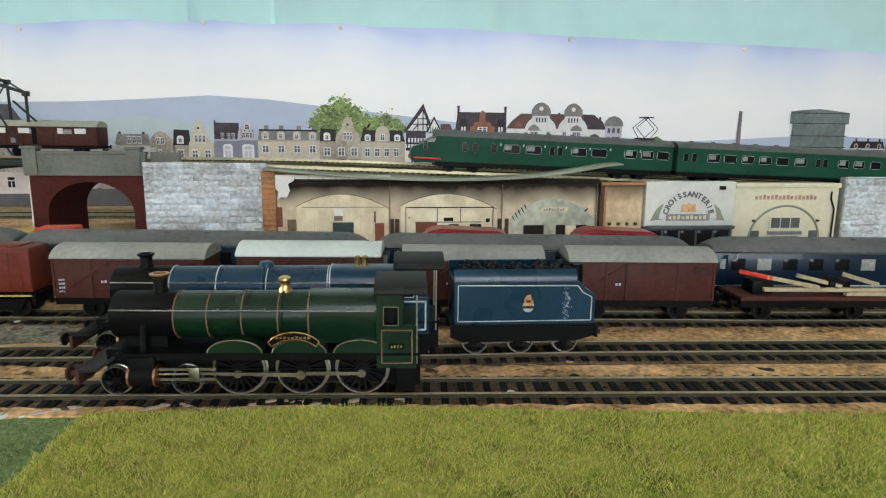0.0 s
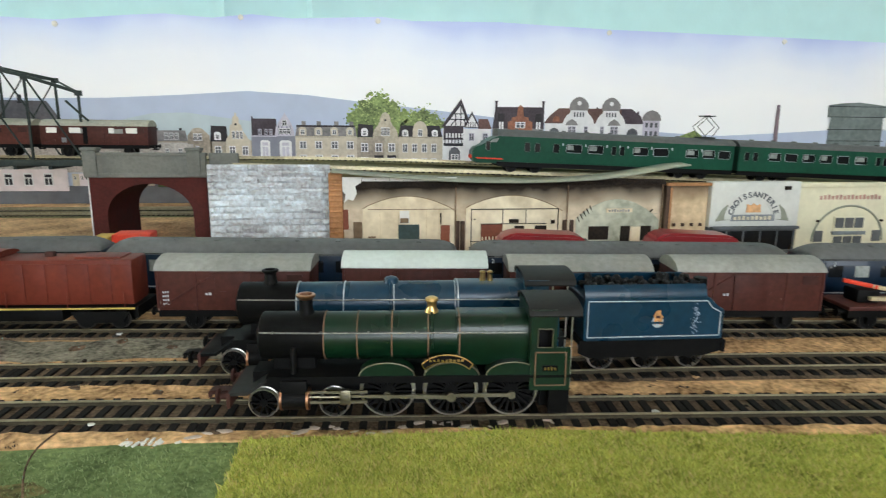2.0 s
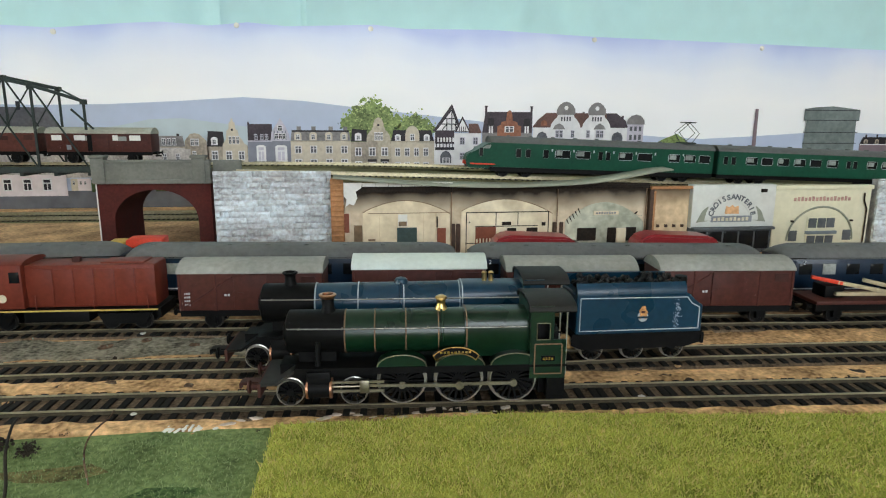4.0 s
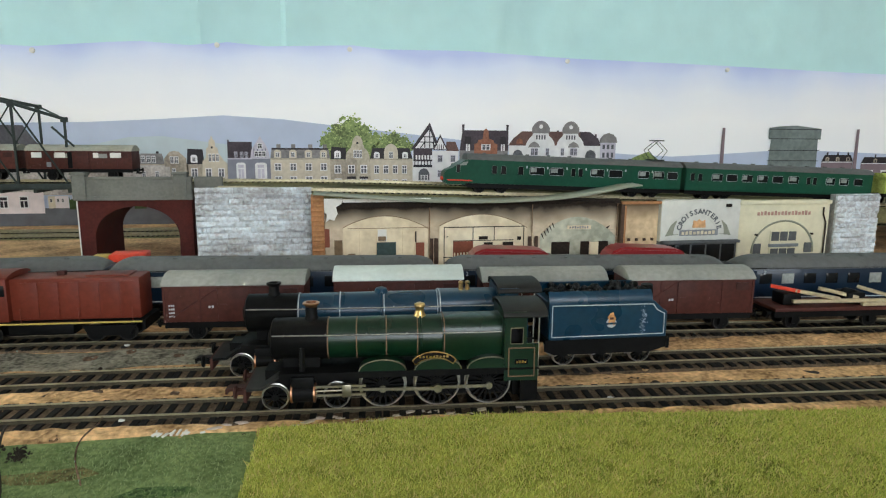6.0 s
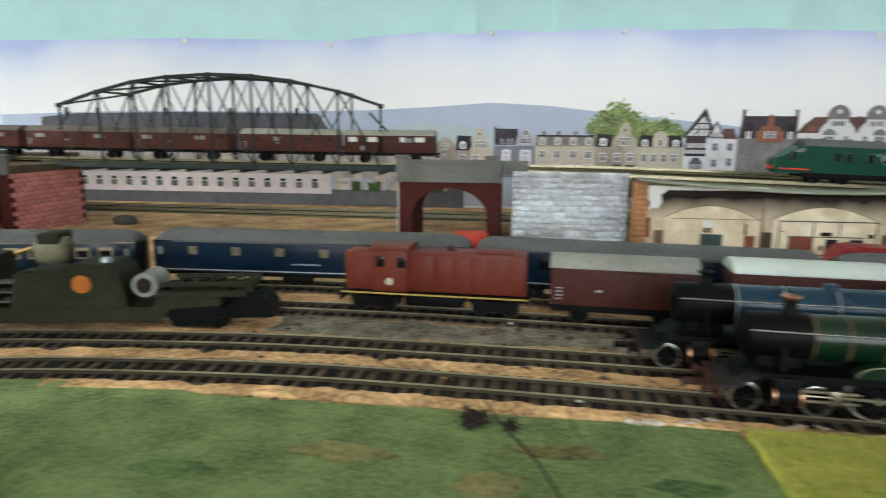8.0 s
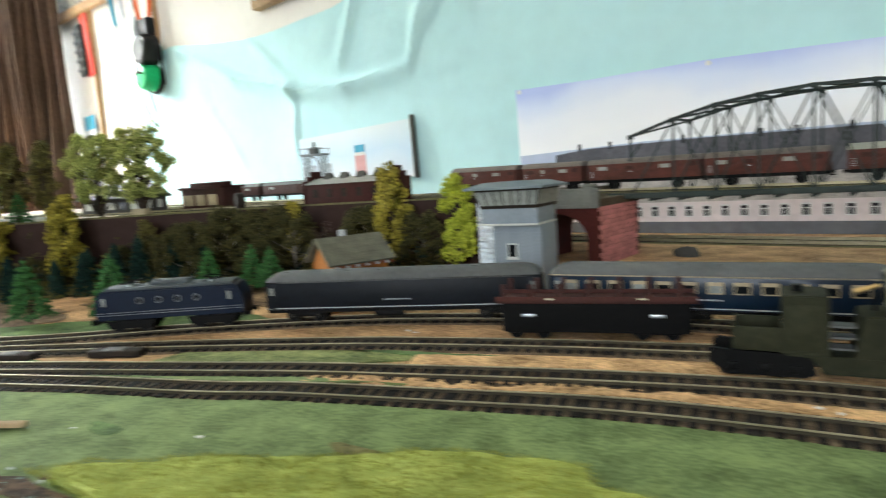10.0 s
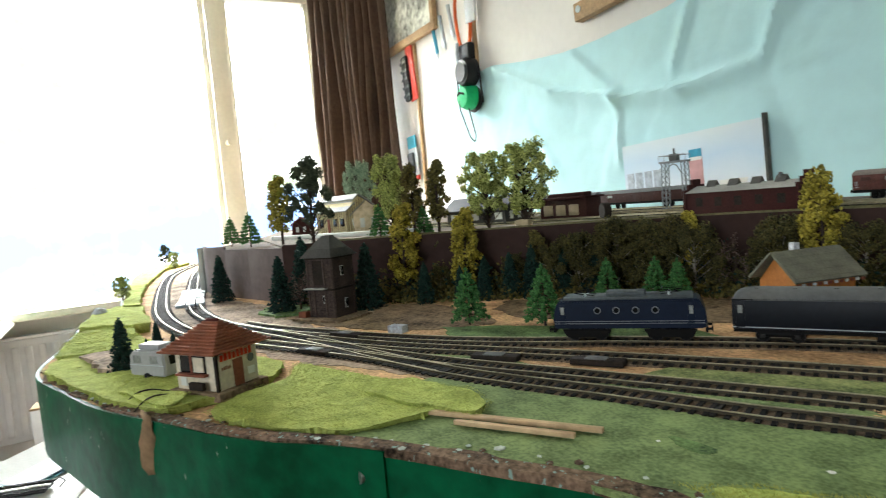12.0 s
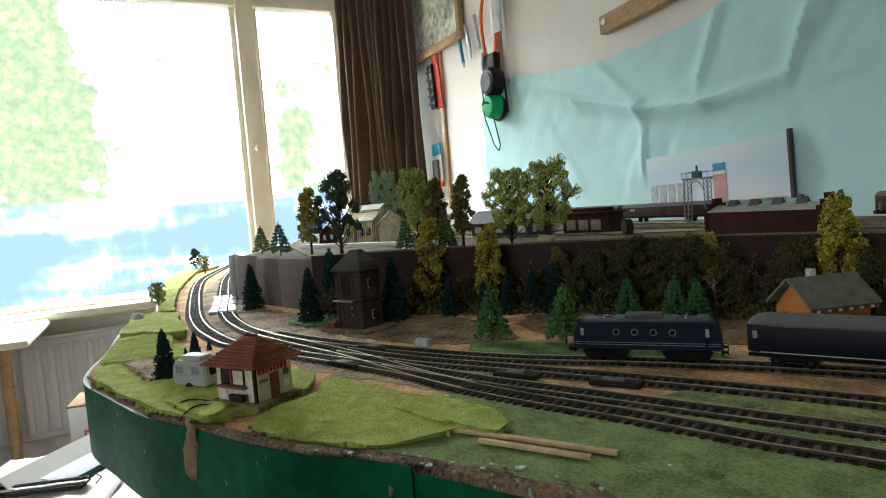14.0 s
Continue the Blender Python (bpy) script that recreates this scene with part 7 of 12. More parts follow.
printed("printed_gable", [(1.052, 0.090), (1.086, 0.090), (1.086, 0.1030), (1.081, 0.1080), (1.075, 0.1140), (1.068, 0.1155), (1.061, 0.1140), (1.056, 0.1080), (1.052, 0.1030)], "beige", 5, h)
for x, z in ((1.020, 0.0965), (1.028, 0.0965), (1.036, 0.0965), (1.064, 0.0955), (1.071, 0.0955), (1.020, 0.072), (1.040, 0.072), (1.066, 0.076)):
    sash(h, x, z, 0.0048, 0.0100, 6)
for x in (1.004, 1.040):
    printed("printed_chimney", rect(x, x + 0.004, 0.110, 0.1145), "roof", 3.6, h)
# dark roof beside a tall stepped gable
h = printed("printed_house", rect(1.086, 1.150, BASE, 0.096), "beige", 3)
printed("printed_roof", [(1.0865, 0.094), (1.114, 0.094), (1.112, 0.1180), (1.0885, 0.1190)], "roof", 4, h)
dormer(h, 1.098, 0.0965, 0.0105, 0.0130, "white")
g_ = printed("printed_gable", [(1.1090, 0.060), (1.1490, 0.060), (1.1490, 0.0960), (1.1450, 0.0990), (1.1410, 0.1060), (1.1370, 0.1110), (1.1355, 0.1200), (1.1320, 0.1225), (1.1315, 0.1320), (1.1285, 0.1345), (1.1280, 0.1390), (1.1258, 0.1390), (1.1250, 0.1345), (1.1222, 0.1320), (1.1215, 0.1225), (1.1180, 0.1190), (1.1165, 0.1050), (1.1110, 0.0980)], "sand", 5, h)
for x in (1.1230, 1.1290, 1.1350):
    sash(g_, x, 0.0985, 0.0036, 0.0115, 6)
printed_window(g_, 1.1268, 0.1195, 0.0030, 0.0034, 6.2)
for x in (1.098, 1.120, 1.140):
    sash(g_, x, 0.073, 0.0080, 0.0130, 6)
# slate-blue house with white dressings and a fretted gable
h = printed("printed_house", rect(1.1505, 1.2190, BASE, 0.1030), "grey", 5.4)
printed("printed_roof", [(1.1510, 0.1030), (1.1910, 0.1030), (1.1900, 0.1305), (1.1545, 0.1305), (1.1535, 0.1340), (1.1515, 0.1340)], "plum", 5.8, h)
printed("printed_cornice", rect(1.1505, 1.1900, 0.1020, 0.1040), "lilac", 6.4, h)
g_ = printed("printed_gable", [(1.1870, 0.1030), (1.2185, 0.1030), (1.2165, 0.1160), (1.2110, 0.1280), (1.2070, 0.1340), (1.2035, 0.1405), (1.2000, 0.1340), (1.1950, 0.1270), (1.1890, 0.1170)], "lilac", 6, h)
for x in (1.1935, 1.1990, 1.2065, 1.2120):
    printed("printed_timber", rect(x - 0.0009, x + 0.0009, 0.1050, 0.1200), "grey", 6.6, g_)
for x, z, w_ in ((1.1970, 0.1070, 0.0046), (1.2030, 0.1070, 0.0046), (1.2090, 0.1070, 0.0046), (1.2030, 0.1200, 0.0060)):
    printed_window(g_, x, z, w_, 0.0075, 7)
for x in (1.1640, 1.1735, 1.1810):
    sash(h, x, 0.1055, 0.0040, 0.0080, 6.6, "lilac")
for x, w_ in ((1.1715, 0.0150), (1.2035, 0.0190)):
    f = printed("printed_frame", [(x - w_ * 0.5, 0.0690), (x - w_ * 0.3, 0.0660), (x + w_ * 0.3, 0.0660), (x + w_ * 0.5, 0.0690), (x + w_ * 0.5, 0.0940), (x + w_ * 0.3, 0.0965), (x - w_ * 0.3, 0.0965), (x - w_ * 0.5, 0.0940)], "white", 6.6, h)
    for a, b_ in ((-0.28, -0.04), (0.04, 0.28)):
        printed("printed_pane", rect(x + w_ * a, x + w_ * b_, 0.0715, 0.0860), "lilac", 7.2, f)
    printed("printed_pane", rect(x - w_ * 0.28, x + w_ * 0.28, 0.0880, 0.0930), "lilac", 7.2, f)
# long terrace with dormers
h = printed("printed_house", rect(1.2190, 1.3175, BASE, 0.1030), "sand", 3)
printed("printed_roof", [(1.2190, 0.1030), (1.3175, 0.1030), (1.3150, 0.1190), (1.2215, 0.1190)], "mansard", 4, h)
printed("printed_roof", rect(1.2215, 1.3150, 0.1182, 0.1208), "roof", 4.6, h)
printed("printed_cornice", rect(1.2185, 1.3178, 0.1012, 0.1036), "cream", 4.8, h)
for x in (1.2310, 1.2560, 1.2815, 1.3065):
    dormer(h, x, 0.1045, 0.0120, 0.0135, "sand")
    sash(h, x, 0.0835, 0.0090, 0.0110, 4.6)
    sash(h, x, 0.0605, 0.0095, 0.0120, 4.6)
for x in (1.2330, 1.2570, 1.2850, 1.3090):
    printed("printed_chimney", rect(x - 0.0034, x + 0.0034, 0.1200, 0.1270), "mansard", 3.6, h)
# dark roof and bell gable in grey stone
h = printed("printed_house", rect(1.3175, 1.3850, BASE, 0.1020), "beige", 3)
printed("printed_roof", [(1.3180, 0.1025), (1.3450, 0.1025), (1.3440, 0.1215), (1.3200, 0.1235)], "roof", 4, h)
dormer(h, 1.3300, 0.1040, 0.0110, 0.0130, "white")
g_ = printed("printed_gable", [(1.3440, BASE)] + [(1.3440, 0.1000)] + bell(1.3640, 0.0410, 0.1010, 0.1425)[1:-1] + [(1.3845, 0.1000), (1.3845, BASE)], "cream", 5, h)
for x in (1.3590, 1.3640, 1.3690):
    sash(g_, x, 0.1050, 0.0034, 0.0120, 6)
printed_window(g_, 1.3638, 0.1280, 0.0034, 0.0036, 6.2)
printed("printed_oriel", [(1.3440, 0.0700), (1.3460, 0.0665), (1.3600, 0.0665), (1.3620, 0.0700), (1.3620, 0.1000), (1.3590, 0.1040), (1.3470, 0.1040), (1.3440, 0.1000)], "beige", 6, g_)
for x, z in ((1.3300, 0.0790), (1.3530, 0.0790), (1.3740, 0.0790), (1.3300, 0.0560), (1.3530, 0.0540), (1.3740, 0.0560)):
    sash(g_, x, z, 0.0090, 0.0125, 6.6)
for x in (1.3530, 1.3740):
    printed("printed_box", rect(x - 0.0075, x + 0.0075, 0.0690, 0.0730), "roof", 7, g_)
# cream house with a round pediment
h = printed("printed_house", rect(1.3850, 1.4585, BASE, 0.1030), "sand", 3)
printed("printed_roof", [(1.3850, 0.1030), (1.4585, 0.1030), (1.4530, 0.1215), (1.3890, 0.1215)], "roof", 4, h)
g_ = printed("printed_gable", [(1.4090, 0.1000), (1.4330, 0.1000), (1.4330, 0.1150), (1.4310, 0.1225), (1.4270, 0.1270), (1.4210, 0.1290), (1.4150, 0.1270), (1.4110, 0.1225), (1.4090, 0.1150)], "sand", 5, h)
sash(g_, 1.4210, 0.1045, 0.0060, 0.0100, 6)
for x in (1.3965, 1.4455):
    dormer(h, x, 0.1040, 0.0100, 0.0110, "white")
printed("printed_cornice", rect(1.3850, 1.4585, 0.1012, 0.1034), "cream", 5.5, h)
for x in (1.3960, 1.4120, 1.4280, 1.4440):
    sash(h, x, 0.0785, 0.0070, 0.0125, 5.6)
    sash(h, x, 0.0545, 0.0075, 0.0125, 5.6)
# half-timbered house with a steep gable
h = printed("printed_house", rect(1.4585, 1.5400, 0.040, 0.1170), "white", 3)
printed("printed_roof", [(1.4560, 0.1200), (1.5070, 0.1200), (1.4888, 0.1655)], "plum", 4, h)
g_ = printed("printed_gable", [(1.4620, 0.1215), (1.5020, 0.1215), (1.4885, 0.1570)], "white", 5, h)
for a, b_ in (((1.4620, 0.1220), (1.4885, 0.1560)), ((1.5020, 0.1220), (1.4885, 0.1560)), ((1.4885, 0.1220), (1.4885, 0.1560)), ((1.4700, 0.1320), (1.4990, 0.1320)), ((1.4760, 0.1410), (1.4955, 0.1410)), ((1.4800, 0.1220), (1.4800, 0.1410)), ((1.4955, 0.1220), (1.4955, 0.1410)), ((1.4720, 0.1220), (1.4800, 0.1320)), ((1.5000, 0.1220), (1.4930, 0.1320))):
    d_ = Vector((b_[0] - a[0], b_[1] - a[1])).normalized() * 0.0008
    printed("printed_timber", [(a[0] - d_.y, a[1] + d_.x), (a[0] + d_.y, a[1] - d_.x), (b_[0] + d_.y, b_[1] - d_.x), (b_[0] - d_.y, b_[1] + d_.x)], "dark", 6, g_)
printed("printed_loggia", rect(1.4600, 1.4930, 0.0990, 0.1215), "plum", 5, h)
for i in range(6):
    printed("printed_post", rect(1.4618 + i * 0.0056, 1.4632 + i * 0.0056, 0.0900, 0.1100), "dark", 6, h)
    printed_window(h, 1.4652 + i * 0.0052, 0.1020, 0.0030, 0.0075, 6.6, "white")
printed("printed_loggia", rect(1.4600, 1.4930, 0.0885, 0.0930), "dark", 5.5, h)
printed("printed_arch", [(1.4690, 0.0660), (1.4880, 0.0660), (1.4880, 0.0790), (1.4840, 0.0850), (1.4785, 0.0870), (1.4730, 0.0850), (1.4690, 0.0790)], "pane", 5, h)
sash(h, 1.4790, 0.0665, 0.0100, 0.0080, 6)
printed("printed_roof", [(1.4935, 0.1190), (1.5210, 0.1190), (1.5070, 0.1455)], "plum", 6.4, h)
g_ = printed("printed_gable", [(1.4970, 0.1200), (1.5180, 0.1200), (1.5070, 0.1400)], "white", 7, h)
for x in (1.5015, 1.5050, 1.5090, 1.5125):
    printed("printed_timber", rect(x - 0.0006, x + 0.0006, 0.1180, 0.1280), "dark", 7.6, g_)
printed("printed_roof", [(1.5180, 0.1170), (1.5410, 0.1170), (1.5340, 0.1330), (1.5180, 0.1330)], "roof_red", 5, h)
for x, z in ((1.5070, 0.0980), (1.5070, 0.0720), (1.5300, 0.0980), (1.5300, 0.0740)):
    sash(h, x, z, 0.0070, 0.0110, 5, "lilac")
# dark-roofed house with a red brick gable and chimneys
h = printed("printed_house", rect(1.5420, 1.6300, 0.060, 0.1200), "mansard", 3)
printed("printed_roof", [(1.5420, 0.1180), (1.6300, 0.1180), (1.6285, 0.1530), (1.5470, 0.1530)], "plum", 4, h)
for x in (1.5480, 1.6280):
    printed("printed_chimney", [(x - 0.0020, 0.1180), (x + 0.0020, 0.1180), (x + 0.0018, 0.1590), (x + 0.0026, 0.1630), (x - 0.0026, 0.1630), (x - 0.0018, 0.1590)], "plum", 5, h)
g_ = printed("printed_gable", [(1.5680, 0.1120), (1.6100, 0.1120), (1.6100, 0.1290), (1.6040, 0.1310), (1.6030, 0.1360), (1.5950, 0.1380), (1.5930, 0.1530), (1.5890, 0.1565), (1.5850, 0.1530), (1.5830, 0.1380), (1.5750, 0.1360), (1.5740, 0.1310), (1.5680, 0.1290)], "brick", 6, h)
sash(g_, 1.5890, 0.1190, 0.0130, 0.0090, 6.8)
for x in (1.5545, 1.5590, 1.6180, 1.6225):
    printed("printed_plaster", rect(x - 0.0014, x + 0.0014, 0.1170, 0.1290), "white", 5.4, h)
for x in (1.5565, 1.6200):
    printed("printed_dormer", [(x - 0.0065, 0.1290), (x + 0.0065, 0.1290), (x + 0.0050, 0.1420), (x - 0.0050, 0.1420)], "roof", 5.2, h)
# white villa with two curved gables and a corner turret
h = printed("printed_house", rect(1.6315, 1.8350, 0.060, 0.1285), "white", 3)
printed("printed_roof", [(1.6300, 0.1270), (1.8030, 0.1270), (1.8000, 0.1400), (1.7830, 0.1520), (1.6550, 0.1520), (1.6400, 0.1400)], "roof_red", 4, h)
printed("printed_roof", [(1.7650, 0.1270), (1.8060, 0.1270), (1.8000, 0.1400), (1.7830, 0.1520), (1.7650, 0.1520)], "plum", 4.5, h)
for cx, w_, zt in ((1.6900, 0.0560, 0.1710), (1.7465, 0.0540, 0.1705)):
    g_ = printed("printed_gable", bell(cx, w_, 0.1180, zt, 0.42), "white", 5, h)
    printed("printed_coping", [(x, z) for x, z in bell(cx, w_, 0.1180, zt, 0.42) if z > 0.1478], "trim", 5.7, g_)
    printed("printed_roundel", [(cx + 0.0036 * math.cos(a), zt - 0.0105 + 0.0036 * math.sin(a)) for a in [k * 0.5236 for k in range(12)]], "white", 6.2, g_)
    for k in range(4):
        printed_window(g_, cx - 0.0075 + k * 0.0050, 0.1380, 0.0026, 0.0075, 6.2, "pane")
    bay_x = cx - 0.0120 if cx < 1.72 else cx + 0.0060
    printed("printed_hood", [(bay_x - 0.0110, 0.1240), (bay_x + 0.0110, 0.1240), (bay_x + 0.0080, 0.1300), (bay_x, 0.1345), (bay_x - 0.0080, 0.1300)], "trim", 6.4, g_)
    for x in (bay_x - 0.0030, bay_x + 0.0040, cx + 0.0130 if cx < 1.72 else cx - 0.0150):
        sash(g_, x, 0.1100, 0.0050, 0.0115, 6.8, "lilac")
printed("printed_dormer", [(1.6450, 0.1300), (1.6570, 0.1300), (1.6560, 0.1370), (1.6510, 0.1400), (1.6460, 0.1370)], "brick", 5.2, h)
for x, w_ in ((1.6480, 0.0190), (1.7860, 0.0200)):
    printed("printed_arch", [(x - w_ / 2, 0.0950), (x + w_ / 2, 0.0950), (x + w_ / 2, 0.1110), (x + w_ * 0.36, 0.1170), (x, 0.1200), (x - w_ * 0.36, 0.1170), (x - w_ / 2, 0.1110)], "pane", 6, h)
for x, z in ((1.7610, 0.1560), (1.7220, 0.1500), (1.7950, 0.1440)):
    printed("printed_chimney", rect(x - 0.0018, x + 0.0018, z - 0.010, z + 0.0040), "plum", 3.6, h)
t_ = printed("printed_turret", rect(1.8045, 1.8345, 0.060, 0.1330), "lilac", 5, h)
printed("printed_roof", [(1.8025, 0.1330), (1.8365, 0.1330), (1.8350, 0.1410), (1.8290, 0.1475), (1.8195, 0.1505), (1.8100, 0.1475), (1.8040, 0.1410)], "trim", 6, t_)
for x in (1.8110, 1.8195, 1.8280):
    printed_window(t_, x, 0.1215, 0.0045, 0.0080, 6, "pane")
    printed_window(t_, x, 0.1060, 0.0045, 0.0090, 6, "pane")
printed("printed_tree", [(1.86, 0.06), (1.93, 0.06), (1.925, 0.10), (1.90, 0.117), (1.875, 0.108), (1.86, 0.10)], "tree", 4)
for dx in (2.052, 2.345):
    printed("printed_chimney", [(dx - 0.0042, 0.07), (dx + 0.0042, 0.07), (dx + 0.0028, 0.162), (dx - 0.0028, 0.162)], "stack", 4)
gs = printed("printed_gasometer", [(2.150, 0.07), (2.258, 0.07), (2.256, 0.142), (2.262, 0.142), (2.262, 0.162), (2.235, 0.165), (2.205, 0.168), (2.170, 0.166), (2.148, 0.163), (2.148, 0.142), (2.154, 0.142)], "gas", 4)
for dz in (0.100, 0.120, 0.142, 0.160):
    printed("printed_band", [(2.149, dz), (2.261, dz), (2.261, dz + 0.0012), (2.149, dz + 0.0012)], "dark", 5, gs)
printed_house(2.27, 2.34, 0.098, 0.112, "stack", "roof", rows=1, cols=3)
printed_house(2.36, 2.55, 0.095, 0.108, "stack", "roof", rows=1, cols=5)
# station hall roof and white terrace left of the bridge
hall = printed("printed_hall", [(0.325, 0.09), (0.90, 0.09), (0.862, 0.132), (0.848, 0.154), (0.60, 0.156), (0.40, 0.153), (0.330, 0.146)], "roof_grey", 3)
for dx in (0.38, 0.44, 0.57, 0.69, 0.74, 0.81):
    printed("printed_vent", [(dx - 0.003, 0.15), (dx + 0.003, 0.15), (dx + 0.003, 0.163), (dx - 0.003, 0.163)], "dark", 4, hall)
printed("printed_town", [(0.30, 0.045), (1.06, 0.045), (1.06, 0.092), (0.30, 0.092)], "far_town", 3.5)
ter = printed("printed_terrace", [(0.36, 0.016), (0.868, 0.016), (0.868, 0.050), (0.36, 0.050)], "pink", 5)
for i in range(17):
    printed_window(ter, 0.375 + i * 0.029, 0.026, 0.010, 0.016, 6)
rnd = random.Random(31)
x = 0.874
while x < 1.075:
    w_, top_ = rnd.uniform(0.010, 0.024), rnd.uniform(0.042, 0.053)
    hs = printed("printed_house", rect(x, x + w_, 0.024, top_), rnd.choice(("pink", "sand", "lilac")), 5)
    for k in range(int(w_ / 0.007)):
        printed_window(hs, x + 0.0045 + k * 0.0068, 0.034, 0.0024, 0.0050, 6)
    x += w_ + rnd.choice((0.0, 0.001, 0.006))
for x, w_, top_ in ((0.905, 0.016, 0.044), (0.934, 0.022, 0.041), (1.002, 0.018, 0.043), (1.040, 0.026, 0.040)):
    printed("printed_hedge", [(x + w_ * q / 9, 0.024 + (top_ - 0.024) * (0.55 + 0.45 * rnd.random())) for q in range(10)] + [(x + w_, 0.022), (x, 0.022)], "leaf_dark", 7)
printed("printed_road", [(0.30, -0.004), (1.10, -0.004), (1.10, 0.030), (1.0, 0.026), (0.30, 0.016)], "road", 4)
for px, pz in ((0.612, 0.2755), (0.872, 0.267), (1.143, 0.2835), (1.354, 0.2835), (1.736, 0.275), (0.253, 0.276), (2.05, 0.268)):
    lone("pin", lathe([(0.0042, 0.0), (0.0040, -0.0016), (0.0022, -0.0026)], (px, PY - 0.0004, pz), "y", 14), "paper_white", "white-headed pin holding the printed card", "pin", None, "pins")

# ---------------- upper level on the right ----------------
def up_z(x):
    """Rail height of the upper line: level over the bridges, then falling gently."""
    return 0.084 if x < 1.25 else 0.084 - 0.036 * (x - 1.25)


UPPER = smooth_line([(1.20, 1.470, up_z(1.20)), (1.45, 1.472, up_z(1.45)), (1.75, 1.476, up_z(1.75)), (2.1, 1.48, up_z(2.1)), (2.5, 1.48, up_z(2.5))], 0.004)
BACK = smooth_line([(-0.75, 1.60, 0.0935), (-0.3, 1.618, 0.092), (0.1, 1.618, 0.091), (0.5, 1.610, 0.087), (1.0, 1.606, 0.084), (1.3, 1.603, 0.083), (1.6, 1.60, 0.074), (2.2, 1.60, 0.05)], 0.004)
deck = structure("upper_deck", prism([(1.186, 0.062), (1.30, 0.060), (2.5, 0.018), (2.5, up_z(2.5) - 0.0045), (1.30, up_z(1.30) - 0.0045), (1.186, 0.0795)], 1.446, 1.70, "y"), "deck_moss", "moss-brown sloping deck of the upper line")
far_track("upper_track", [(p.x, p.y, p.z) for p in UPPER[::20]], 0.0, "upper track sloping along the low buildings")
far_track("upper_track", [(p.x, p.y, p.z) for p in BACK[::20]], 0.0, "upper track over the bridge")
ground_track = [(-0.2, 1.76), (0.5, 1.745), (1.0, 1.73), (1.6, 1.72), (2.4, 1.70)]
far_track("rear_track", ground_track, 0.0, "rusty track at ground level behind the bridge")
far_track("rear_track", [(0.3, 1.80), (0.8, 1.785), (1.4, 1.775), (2.4, 1.76)], 0.0, "rusty track at ground level behind the bridge")

# green electric unit of two cars
def emu_car(x, length, label, nose):
    c = thing("railcar", label, "electric railcar", on_track(UPPER, x), "green railcars")
    h = length / 2
    side_ = [(-h, 0.010), (h, 0.010), (h, 0.0375), (-h, 0.0375)]
    if nose:
        side_ = [(-h + 0.004, 0.0085), (h, 0.010), (h, 0.0375), (-h + 0.030, 0.0375), (-h + 0.022, 0.0352), (-h + 0.014, 0.0300), (-h + 0.010, 0.0268), (-h + 0.002, 0.0240), (-h, 0.0185), (-h + 0.0008, 0.0120)]
    bmq = prism(side_, -0.0148, 0.0148, "y")
    if nose:
        for v in bmq.verts:
            if v.co.x < -h + 0.013:
                v.co.y *= 0.62
    bmesh.ops.bevel(bmq, geom=list(bmq.edges), offset=0.0009, segments=2, affect="EDGES")
    body = part("body", bmq, "emu_green", c)
    r0 = -h + 0.026 if nose else -h
    rf = arc_roof((h - r0) / 2, 0.0149, 0.0372, 0.0062)
    bmesh.ops.translate(rf, verts=rf.verts, vec=((r0 + h) / 2, 0, 0))
    roof = part("roof", rf, "roof_grey", c)
    for i in range(9):
        x0 = r0 + 0.02 + i * (h - r0 - 0.03) / 9
        part("roof_vent", box(x0, x0 + 0.003, -0.002, 0.002, 0.0425, 0.0445), "roof_grey", roof)
    wide = ((0.045, 0.016), (0.187, 0.021), (0.224, 0.021), (0.293, 0.023), (0.341, 0.061), (0.424, 0.059), (0.514, 0.019), (0.545, 0.019), (0.597, 0.059), (0.676, 0.060), (0.805, 0.049), (0.872, 0.049), (0.935, 0.048)) if nose else ((0.022, 0.022), (0.060, 0.022), (0.130, 0.056), (0.205, 0.056), (0.285, 0.056), (0.365, 0.056), (0.445, 0.056), (0.530, 0.056), (0.628, 0.022), (0.662, 0.022), (0.735, 0.050), (0.810, 0.050), (0.890, 0.050))
    for s in (-1, 1):
        for i, (u, w_) in enumerate(wide):
            x0, w_ = -h + u * length, w_ * length
            low = 0.0222 if w_ > 0.010 else 0.0215
            bmw = box(x0, x0 + w_, s * 0.0150 - 0.0003, s * 0.0150 + 0.0003, low, 0.0310)
            bmesh.ops.bevel(bmw, geom=[e for e in bmw.edges if abs(e.verts[0].co.y - e.verts[1].co.y) > 0.0004], offset=0.0010, segments=2, affect="EDGES")
            fr = part("window_frame", bmw, "lining_white" if w_ > 0.010 else "window_dull", body)
            part("pane", box(x0 + 0.0004, x0 + w_ - 0.0004, s * 0.0152 - 0.0003, s * 0.0152 + 0.0003, low + 0.0004, 0.0306), "glass_dark", fr)
            if w_ > 0.010 and i % 3:
                # pale strip paints the light showing in the dark glass
                part("pane_light", box(x0 + 0.0012, x0 + w_ * (0.45 + 0.1 * (i % 4)), s * 0.0154 - 0.0002, s * 0.0154 + 0.0002, low + 0.0030, 0.0300), "glass_pale", fr)
            if nose and 3 <= i <= 10:
                part("white_mark", box(x0 + w_ + 0.0030, x0 + w_ + 0.0044, s * 0.0150 - 0.0003, s * 0.0150 + 0.0003, 0.0292, 0.0318), "lining_white", body)
        part("skirt", box(r0, h, s * 0.0135 - 0.0004, s * 0.0135 + 0.0004, 0.0058, 0.0105), "loco_black", c)
